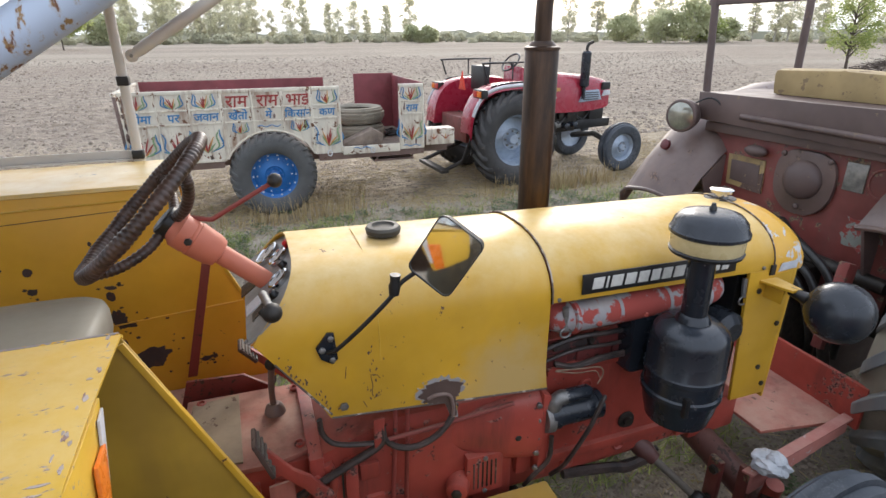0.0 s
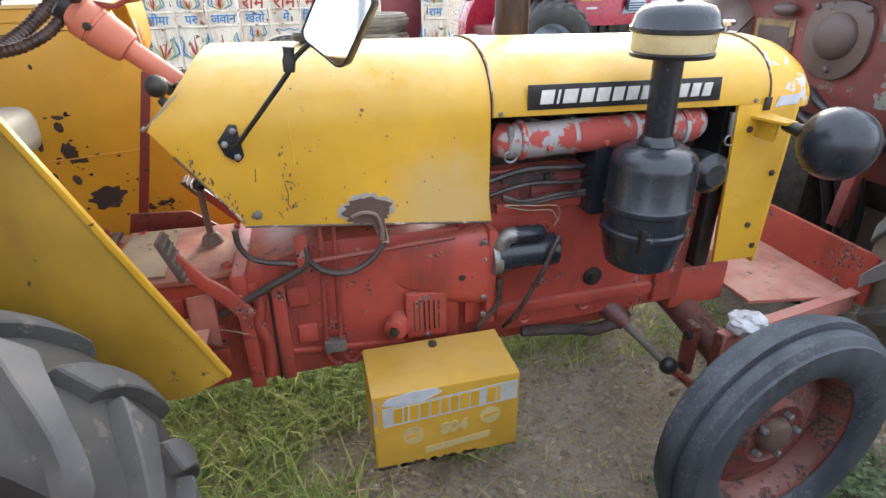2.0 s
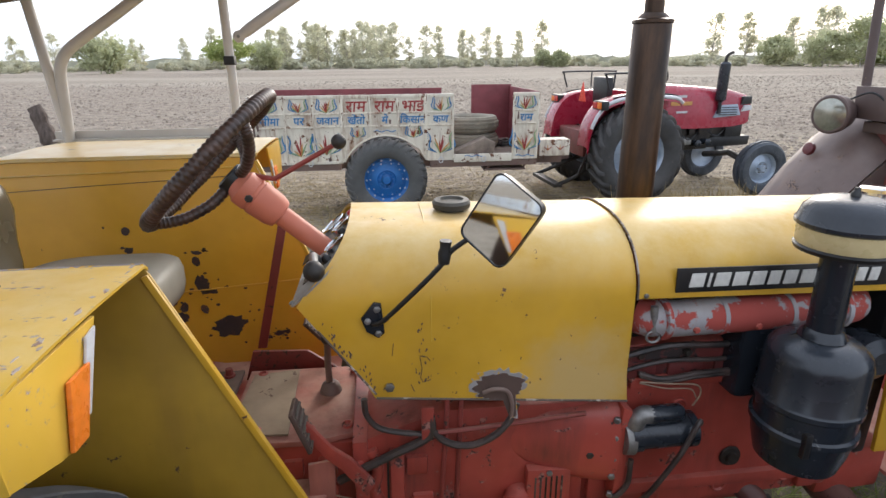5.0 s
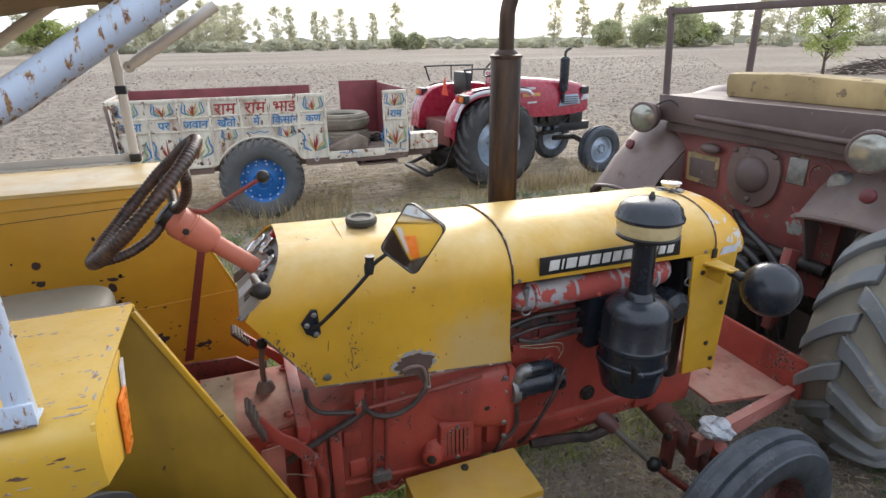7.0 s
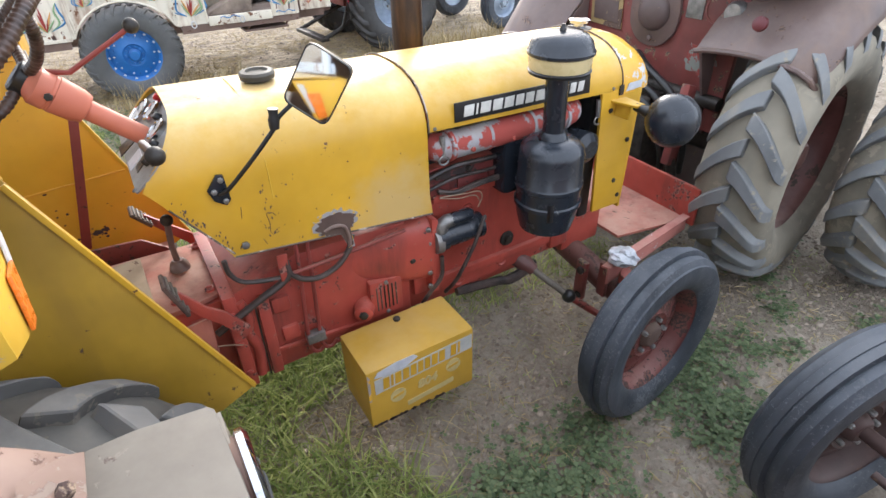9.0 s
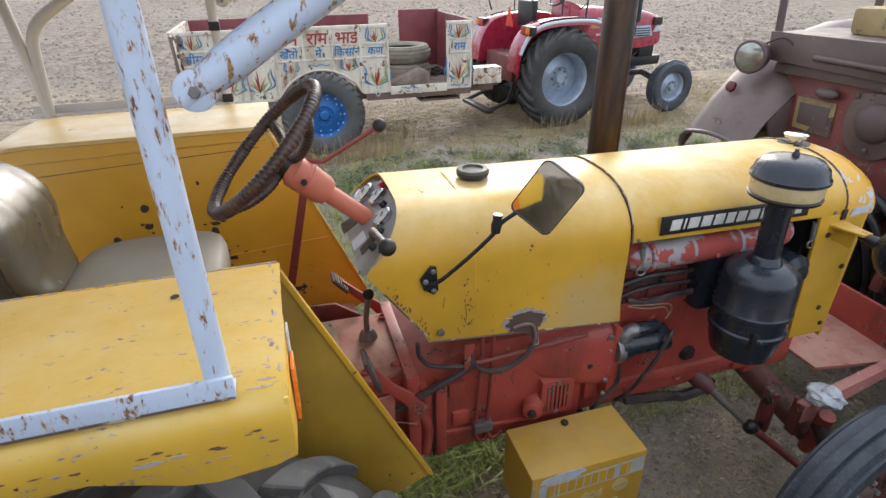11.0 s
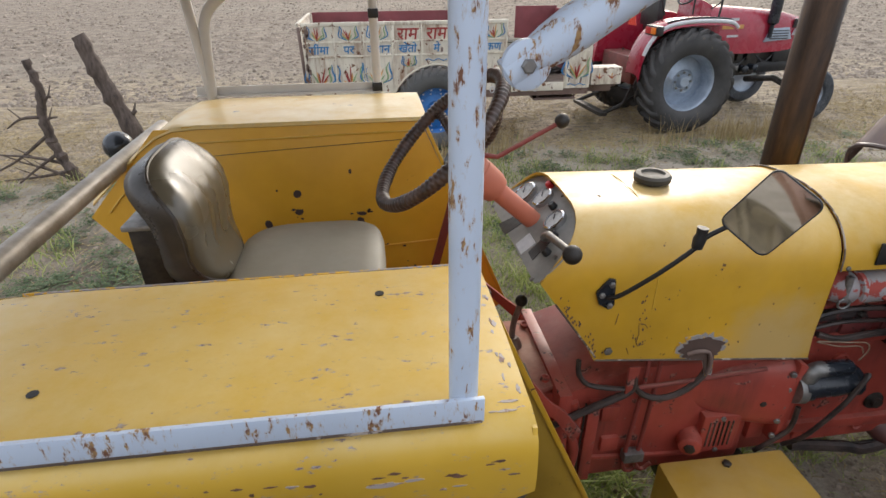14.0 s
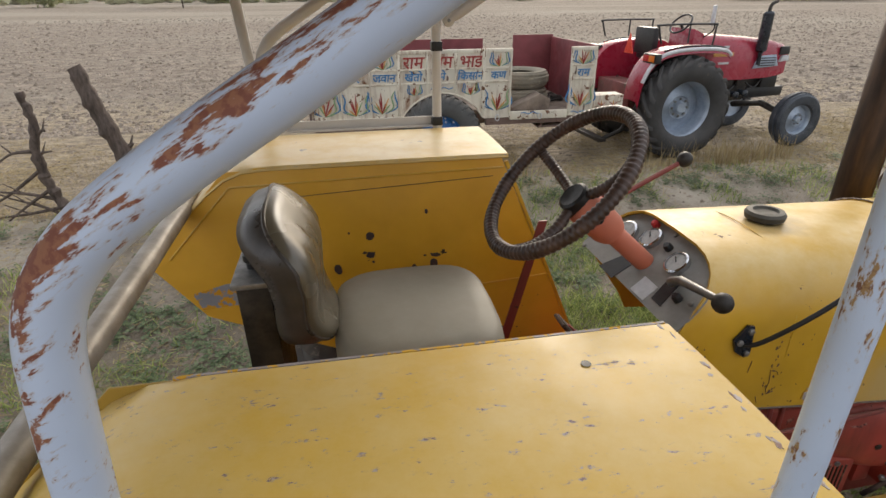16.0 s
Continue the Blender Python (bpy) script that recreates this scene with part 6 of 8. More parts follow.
# ---- ground, field and far trees ----
def smoothstep(a, b, v):
    t = min(1, max(0, (v - a) / (b - a)))
    return t * t * (3 - 2 * t)


def bund(x, y):
    """A low earth bank between the yard and the field."""
    d = y - (5.45 + 0.03 * (x - 1) + 0.18 * math.sin(x * 0.9))
    return 0.11 * math.exp(-(d / 0.55) ** 2)


def ground_height(x, y):
    near = 0.022 * (noise.noise((x * 1.7, y * 1.7, 3)) + 0.5 * noise.noise((x * 5, y * 5, 9)))
    rough = smoothstep(9.5, 12.5, y) * 0.05 * (noise.noise((x * 2.3, y * 2.3, 1)) + 0.6 * noise.noise((x * 5.5, y * 5.5, 5)))
    return near + 0.06 * smoothstep(4.4, 6.1, y) + bund(x, y) * (0.8 + 0.4 * noise.noise((x * 2, y * 2, 7))) + rough * max(0.0, 1 - y / 90)


def axis_lines(lo, hi, step, reach, grow=1.16):
    mid = list(np.arange(lo, hi + 1e-6, step))
    up, d = [hi], step
    while up[-1] < reach:
        d *= grow
        up.append(up[-1] + d)
    down, d = [lo], step
    while down[-1] > -reach:
        d *= grow
        down.append(down[-1] - d)
    return down[:0:-1] + mid + up[1:]


def build_ground():
    xs, ys = axis_lines(-6, 8, 0.075, 900), axis_lines(-3, 15, 0.075, 900)
    verts = [(x, y, ground_height(x, y)) for y in ys for x in xs]
    n = len(xs)
    faces = [(j * n + i, j * n + i + 1, (j + 1) * n + i + 1, (j + 1) * n + i) for j in range(len(ys) - 1) for i in range(n - 1)]
    me = bpy.data.meshes.new("ground")
    me.from_pydata(verts, [], faces)
    me.materials.append(SOIL)
    me.polygons.foreach_set("use_smooth", [True] * len(me.polygons))
    tagged(new("ground", me), "dry brown soil with straw, running into a ploughed field", "ground", kind="structure")


build_ground()


def scatter(name, material, verts, faces, label, category):
    me = bpy.data.meshes.new(name)
    me.from_pydata(verts, [], faces)
    me.materials.append(material)
    return tagged(new(name, me), label, category, kind="stuff")


def blades(name, material, spots, label, category="grass"):
    """Grass blades: spots of (x, y, height, width, lean)."""
    v, f = [], []
    for x, y, h, w, lean in spots:
        a, b = random.uniform(0, 6.28), random.uniform(0, 6.28)
        z = ground_height(x, y) - 0.01
        dx, dy = math.cos(a) * w, math.sin(a) * w
        lx, ly = math.cos(b) * lean * h, math.sin(b) * lean * h
        k = len(v)
        v += [(x - dx, y - dy, z), (x + dx, y + dy, z), (x + lx * 0.35 + dx * 0.7, y + ly * 0.35 + dy * 0.7, z + h * 0.6), (x + lx * 0.35 - dx * 0.7, y + ly * 0.35 - dy * 0.7, z + h * 0.6), (x + lx, y + ly, z + h)]
        f += [(k, k + 1, k + 2, k + 3), (k + 3, k + 2, k + 4)]
    return scatter(name, material, v, f, label, category)


def patch_mask(x, y, scale, seed):
    return noise.noise((x * scale, y * scale, seed))


def build_grass():
    spots = []
    # loose tufts under and beside the tractor
    while len(spots) < 5400:
        x, y = random.uniform(-0.35, 1.0), random.uniform(0.5, 2.0)
        dense = patch_mask(x, y, 2.6, 2) + 0.35 * (x < 0.42 and y > 0.72) - 0.25 * (x > 0.6)
        if dense > 0.04:
            spots.append((x, y, random.uniform(0.03, 0.13), random.uniform(0.0025, 0.0075), random.uniform(0.5, 2.0)))
    for _ in range(2200):
        spots.append((random.uniform(0.4, 3.4), random.uniform(0.05, 1.9), random.uniform(0.012, 0.05), random.uniform(0.0015, 0.0035), random.uniform(0.5, 2.5)))
    while len(spots) < 24000:
        x, y = random.uniform(-4.5, 2.4), random.uniform(1.6, 5.6)
        if patch_mask(x, y, 1.1, 12) > 0.02 - 0.3 * (0.2 < x < 1.6 and y < 3.5) + 0.26 * (x < -1.2):
            spots.append((x, y, random.uniform(0.02, 0.11), random.uniform(0.002, 0.005), random.uniform(0.4, 2.0)))
    while len(spots) < 29500:
        x, y = random.uniform(-0.5, 1.7), random.uniform(1.75, 3.5)
        if patch_mask(x, y, 1.5, 62) > -0.25:
            spots.append((x, y, random.uniform(0.05, 0.20), random.uniform(0.003, 0.006), random.uniform(0.3, 1.4)))
    while len(spots) < 38500:
        x, y = random.uniform(-3.5, 9), random.gauss(4.75, 0.6)
        if patch_mask(x, y, 1.3, 22) > -0.05:
            spots.append((x, y, random.uniform(0.03, 0.15), random.uniform(0.003, 0.006), random.uniform(0.2, 1.4)))
    blades("grass", GRASS, spots, "tangled green grass growing between the tractors")
    dry = []
    while len(dry) < 17000:
        x, y = random.uniform(-6, 10), random.gauss(7.4, 1.3)
        if patch_mask(x, y, 0.8, 42) > -0.1:
            dry.append((x, y, random.uniform(0.02, 0.10), random.uniform(0.002, 0.004), random.uniform(0.3, 2.8)))
    while len(dry) < 20500:
        x, y = random.uniform(-5, -0.9), random.uniform(2.2, 6.0)
        if patch_mask(x, y, 1.6, 52) > 0.0:
            dry.append((x, y, random.uniform(0.01, 0.05), random.uniform(0.002, 0.004), random.uniform(1.0, 5.0)))
    for cx, cy, n in ((0.70, 5.95, 90), (-0.2, 6.0, 30), (4.0, 6.25, 220), (4.6, 6.35, 160), (3.1, 6.1, 70), (0.95, 6.0, 60), (0.2, 5.9, 60)):
        for _ in range(n):
            dry.append((random.gauss(cx, 0.2), random.gauss(cy, 0.10), random.uniform(0.12, 0.36), random.uniform(0.003, 0.006), random.uniform(0.05, 0.5)))
    for _ in range(700):
        dry.append((random.uniform(-0.3, 1.2), random.uniform(0.4, 1.6), random.uniform(0.02, 0.08), random.uniform(0.0015, 0.004), random.uniform(1.0, 3.5)))
    for _ in range(900):
        dry.append((random.uniform(-0.2, 3.4), random.uniform(0.05, 1.9), random.uniform(0.004, 0.02), random.uniform(0.001, 0.0022), random.uniform(3, 9)))
    blades("stubble", DRYGRASS, dry, "dry straw and stubble on the field edge", "stubble")


build_grass()


def build_weeds():
    """Low clover-like leaves in patches."""
    v, f = [], []

    def leaf(x, y, z, r, a, tilt):
        k = len(v)
        c, s = math.cos(a), math.sin(a)
        for u, w in ((0, 0), (0.62, -0.5), (1.0, 0.0), (0.62, 0.5)):
            v.append((x + r * (u * c - w * s), y + r * (u * s + w * c), z + r * tilt * u))
        f.append((k, k + 1, k + 2, k + 3))

    clumps = [(random.uniform(0.75, 3.2), random.uniform(0.1, 1.0)) for _ in range(34)]
    clumps += [(random.uniform(0.5, 1.3), random.uniform(0.40, 0.8)) for _ in range(30)]
    clumps += [(random.uniform(1.65, 2.15), random.uniform(0.35, 0.95)) for _ in range(14)]
    clumps += [(random.uniform(-4.5, -0.9), random.uniform(2.3, 5.6)) for _ in range(170)]
    clumps += [(random.uniform(1.8, 3.4), random.uniform(0.7, 2.4)) for _ in range(24)]
    clumps += [(random.uniform(-3.0, 8.5), random.gauss(5.45, 0.32)) for _ in range(150)]
    clumps += [(random.uniform(-5.0, -1.0), random.uniform(2.4, 4.8)) for _ in range(70)]
    clumps += [(random.uniform(0.6, 2.8), random.uniform(2.3, 4.6)) for _ in range(60)]
    for cx, cy in clumps:
        if patch_mask(cx, cy, 1.5, 31) < -0.28:
            continue
        rad = random.uniform(0.05, 0.17)
        for _ in range(int(2300 * rad * rad) + 12):
            x, y = random.gauss(cx, rad * 0.55), random.gauss(cy, rad * 0.55)
            z = ground_height(x, y) + random.uniform(0.004, 0.05)
            a = random.uniform(0, 6.28)
            for q in range(3):
                leaf(x, y, z, random.uniform(0.010, 0.026), a + q * 2.1, random.uniform(-0.3, 0.5))
    scatter("weeds", CLOVER, v, f, "low green clover-like weeds on bare soil", "weeds")


build_weeds()


def build_clods():
    v, f = [], []

    def clod(x, y, r):
        k = len(v)
        z = ground_height(x, y)
        pts = [(1, 0, 0), (0.3, 0.95, 0), (-0.8, 0.6, 0), (-0.8, -0.6, 0), (0.3, -0.95, 0), (0.35, 0.3, 0.75), (-0.4, 0.15, 0.85), (0.0, -0.45, 0.7)]
        a = random.uniform(0, 6.28)
        c, s = math.cos(a), math.sin(a)
        for px, py, pz in pts:
            q = r * random.uniform(0.7, 1.25)
            v.append((x + q * (px * c - py * s), y + q * (px * s + py * c), z - 0.15 * r + q * pz * 0.75))
        for t in ((0, 1, 5), (1, 6, 5), (1, 2, 6), (2, 3, 6), (3, 7, 6), (3, 4, 7), (4, 5, 7), (4, 0, 5), (5, 6, 7)):
            f.append(tuple(k + i for i in t))

    for _ in range(26000):
        y = 9.6 + 45 * random.random() ** 2.2
        clod(random.uniform(-0.8, 0.9) * (y + 4) + 1.5, y, random.uniform(0.012, 0.055) * (1 + y / 40))
    for _ in range(11000):
        clod(random.uniform(-6, 8), random.uniform(2.2, 9), random.uniform(0.008, 0.034) * random.uniform(0.5, 1.2))
    for _ in range(9500):
        clod(random.uniform(0.0, 3.6), random.uniform(0.05, 1.7), random.uniform(0.003, 0.017) * random.uniform(0.5, 1.5))
    scatter("clods", CLOD, v, f, "loose dry clods of ploughed soil", "soil clods")


build_clods()


def build_litter():
    rnd = random.Random(77)
    v, f = [], []
    places = [(rnd.uniform(-0.3, 3.2), rnd.uniform(0.05, 2.4), 1.0) for _ in range(2000)]
    # trampled straw on the strip along the field
    for _ in range(26000):
        x, y = rnd.uniform(-7.5, 10), rnd.gauss(7.0, 0.95)
        if patch_mask(x, y, 0.9, 5) > -0.25 and y > 5.4:
            places.append((x, y, 2.4))
    places += [(rnd.uniform(-6, -1), rnd.uniform(2.6, 6.0), 1.8) for _ in range(3500)]
    for x, y, big in places:
        a, q, w = rnd.uniform(0, 6.28), rnd.uniform(0.012, 0.06) * big, rnd.uniform(0.0012, 0.003) * (1 + big) * 0.5
        z = ground_height(x, y) + rnd.uniform(0.003, 0.012)
        c, s = math.cos(a), math.sin(a)
        rise = rnd.uniform(-0.006, 0.010)
        k = len(v)
        v += [(x - s * w, y + c * w, z), (x + s * w, y - c * w, z), (x + c * q + s * w, y + s * q - c * w, z + rise), (x + c * q - s * w, y + s * q + c * w, z + rise), (x, y, z + 0.003), (x + c * q, y + s * q, z + rise + 0.003)]
        f += [(k, k + 4, k + 5, k + 3), (k + 4, k + 1, k + 2, k + 5), (k + 1, k, k + 3, k + 2)]
    scatter("straw_litter", DRYGRASS, v, f, "dry straw and stalk litter lying on the soil", "straw")


build_litter()


def tree_mesh(height, spread, trunk_h, clumps, leaves, size, seed, slim=False, tuft=0.30):
    """Trunk with limbs, and a crown of many small leaves in clumps."""
    rnd = random.Random(seed)
    wood = bmesh.new()
    tops = []
    lean = rnd.uniform(-0.05, 0.05) * height
    trunk = [(0, 0, -0.1), (lean * 0.3, 0, trunk_h * 0.5), (lean * 0.6, 0, trunk_h), (lean, 0, height * 0.85)]
    r0 = 0.022 * height
    tube(smooth_path(trunk, 3), [r0 * (1 - 0.085 * i) for i in range(10)], 7, wood)
    for k in range(clumps):
        a = rnd.uniform(0, 6.28)
        z = trunk_h * 0.8 + (height - trunk_h * 0.8) * (rnd.uniform(0.05, 0.98) if not slim else rnd.choice((0.1, 0.3, 0.45, 0.62, 0.78, 0.9)) + rnd.gauss(0, 0.06))
        f = (z - trunk_h * 0.8) / (height - trunk_h * 0.8)
        reach = spread * (math.sin(math.pi * min(0.97, max(0.1, f * 0.85 + 0.12))) ** 0.8) * rnd.uniform(0.35, 1.0) * (0.72 if slim else 1)
        c = (lean * f + math.cos(a) * reach, math.sin(a) * reach, z)
        tube([(lean * f * 0.8, 0, max(trunk_h * 0.6, z - reach * 0.7)), (lean * f + math.cos(a) * reach * 0.6, math.sin(a) * reach * 0.6, z - 0.12 * reach), c], [r0 * 0.35, r0 * 0.2, r0 * 0.06], 5, wood)
        tops.append((c, rnd.uniform(0.4, 1.35) * spread * (0.26 if slim else tuft)))
    v, f = [], []
    for c, rad in tops:
        for _ in range(leaves):
            p = [c[i] + rnd.gauss(0, rad * (0.55 if i < 2 else 0.42)) for i in range(3)]
            s = size * rnd.uniform(0.6, 1.5)
            d1 = Vector((rnd.uniform(-1, 1), rnd.uniform(-1, 1), rnd.uniform(-1, 1))).normalized() * s
            d2 = d1.cross(Vector((rnd.uniform(-1, 1), rnd.uniform(-1, 1), rnd.uniform(-1, 1)))).normalized() * s * 0.6
            k = len(v)
            q = Vector(p)
            v += [q - d1, q + d2, q + d1, q - d2]
            f.append((k, k + 1, k + 2, k + 3))
    crown = bpy.data.meshes.new("crown")
    crown.from_pydata(v, [], f)
    return wood, crown


def tree(kind, loc, label, leaf, group="", rz=0.0, **kw):
    root = thing(kind, loc, label, "tree", group, rz=rz)
    wood, crown = tree_mesh(**kw)
    part("trunk", wood, BARK if leaf is TREELEAF else HAZEBARK, root, local=True)
    crown.materials.append(leaf)
    c = new("crown", crown)
    c.parent = root
    return root


def build_trees():
    rnd = random.Random(5)
    kinds = []
    for k in range(4):
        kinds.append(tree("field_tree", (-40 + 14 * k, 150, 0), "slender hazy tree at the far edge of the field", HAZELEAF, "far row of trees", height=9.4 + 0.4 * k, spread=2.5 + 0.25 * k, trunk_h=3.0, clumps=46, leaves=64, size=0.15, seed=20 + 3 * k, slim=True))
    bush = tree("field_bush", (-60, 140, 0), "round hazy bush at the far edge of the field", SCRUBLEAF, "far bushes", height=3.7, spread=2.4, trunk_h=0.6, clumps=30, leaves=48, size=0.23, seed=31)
    # a broken row: one thick stand, then single trees, then a gap with bushes alone
    row = [(rnd.uniform(-8.5, 2.2), rnd.uniform(6.0, 11.5)) for _ in range(26)]
    row += [(3.4, 7.5), (5.2, 10), (6.3, 10.8), (8.8, 10), (9.6, 8), (11.0, 9.6), (12.2, 8.2), (14.0, 9.8), (16.3, 11.2), (31.6, 11.6), (34.3, 12), (37.6, 11), (39.4, 12.4), (40.4, 12), (47.4, 9.4), (49.0, 11.4), (50.0, 11.2), (51.2, 10), (52.4, 10), (54.6, 11)]
    row += [(rnd.uniform(-46, -15), rnd.uniform(4.0, 8.0)) for _ in range(22)]
    row += [(rnd.uniform(56, 76), rnd.uniform(7, 12)) for _ in range(22)]
    for k, (a, h) in enumerate(row):
        d = rnd.uniform(146, 176)
        s = h / 10.0 * d / 155
        c = copy_thing(kinds[k % 4], pose(d * math.sin(radians(a)), d * math.cos(radians(a)), -0.2, 0, 0, rnd.uniform(0, 360)))
        c.scale = (s, s, s)
    for k in range(290):
        a = rnd.uniform(-46, 76)
        d = rnd.uniform(135, 195)
        s = rnd.uniform(0.35, 0.78)
        c = copy_thing(bush, pose(d * math.sin(radians(a)), d * math.cos(radians(a)), -0.3, 0, 0, rnd.uniform(0, 360)))
        c.scale = (s * rnd.uniform(1.2, 2.2), s * 1.2, s)


build_trees()
tree("umbrella_tree", (-22.9, 95.5, 0), "green spreading tree standing alone in the field", TREELEAF, height=5.0, spread=4.0, trunk_h=2.7, clumps=80, leaves=80, size=0.17, seed=41, tuft=0.15)
tree("young_tree", (31, 22, 0), "green young tree with a forked trunk", TREELEAF, height=4.1, spread=1.5, trunk_h=1.2, clumps=40, leaves=110, size=0.058, seed=43)
tree("broad_tree", (98, 104, 0), "broad pale green tree at the field edge", TREELEAF, "field edge trees", height=7.2, spread=4.6, trunk_h=1.6, clumps=44, leaves=120, size=0.30, seed=47)
tree("broad_tree", (-48, 110, 0), "broad pale green tree at the field edge", TREEHAZE, "field edge trees", height=5.6, spread=5, trunk_h=1.2, clumps=44, leaves=120, size=0.26, seed=48)
tree("broad_tree", (-24.5, 134, 0), "broad pale green tree at the field edge", TREEHAZE, "field edge trees", height=5.5, spread=4.6, trunk_h=1.0, clumps=44, leaves=120, size=0.26, seed=49)

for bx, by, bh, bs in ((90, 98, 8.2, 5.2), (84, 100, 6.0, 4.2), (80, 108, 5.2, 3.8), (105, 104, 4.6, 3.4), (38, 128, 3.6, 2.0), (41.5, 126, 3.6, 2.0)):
    tree("broad_tree", (bx, by, 0), "broad pale green tree at the field edge", TREEHAZE, "field edge trees", rz=bx * 7, height=bh, spread=bs, trunk_h=bh * 0.22, clumps=40, leaves=110, size=0.24, seed=int(bx))


def build_brush_heap():
    rnd = random.Random(9)
    bm = bmesh.new()
    for _ in range(420):
        a, d = rnd.uniform(0, 6.28), rnd.random() ** 0.6
        x, y = 34 + 3.2 * d * math.cos(a), 21 + 1.8 * d * math.sin(a)
        z = max(0.03, 0.75 * (1 - d) + rnd.uniform(-0.15, 0.2))
        b = rnd.uniform(0, 6.28)
        q = rnd.uniform(0.4, 1.0)
        tube([(x, y, z), (x + q * math.cos(b), y + q * math.sin(b), max(0.02, z + rnd.uniform(-0.25, 0.3)))], [0.02, 0.008], 4, bm)
    single("brushwood_heap", bm, BARK, "heap of dry brushwood lying in the field", "brushwood", kind="stuff", loc=(34, 21, 0))


build_brush_heap()
# a belt of scrub closes the horizon behind the far trees, haze painted into its colour
belt_v, belt_f = [], []
for k in range(241):
    ang = radians(-70 + 0.75 * k)
    rad = 215
    top = 2.6 + 1.2 * noise.noise((k * 0.21, 0, 4)) + 0.9 * noise.noise((k * 0.9, 0, 8))
    belt_v += [(rad * math.sin(ang), rad * math.cos(ang), -1.0), (rad * math.sin(ang), rad * math.cos(ang), top), ((rad + 8) * math.sin(ang), (rad + 8) * math.cos(ang), top * 0.9)]
    if k:
        i = 3 * (k - 1)
        belt_f += [(i, i + 3, i + 4, i + 1), (i + 1, i + 4, i + 5, i + 2)]
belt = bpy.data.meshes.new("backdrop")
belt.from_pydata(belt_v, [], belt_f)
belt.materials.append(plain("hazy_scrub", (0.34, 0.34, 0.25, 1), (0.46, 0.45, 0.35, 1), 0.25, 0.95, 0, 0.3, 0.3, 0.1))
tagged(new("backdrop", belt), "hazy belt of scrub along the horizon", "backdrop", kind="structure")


# ---- the painted trailer ----
TX0, TX1, TY, TW, TZ0, TZ1 = -1.12, 2.06, 6.30, 1.42, 0.76, 1.49


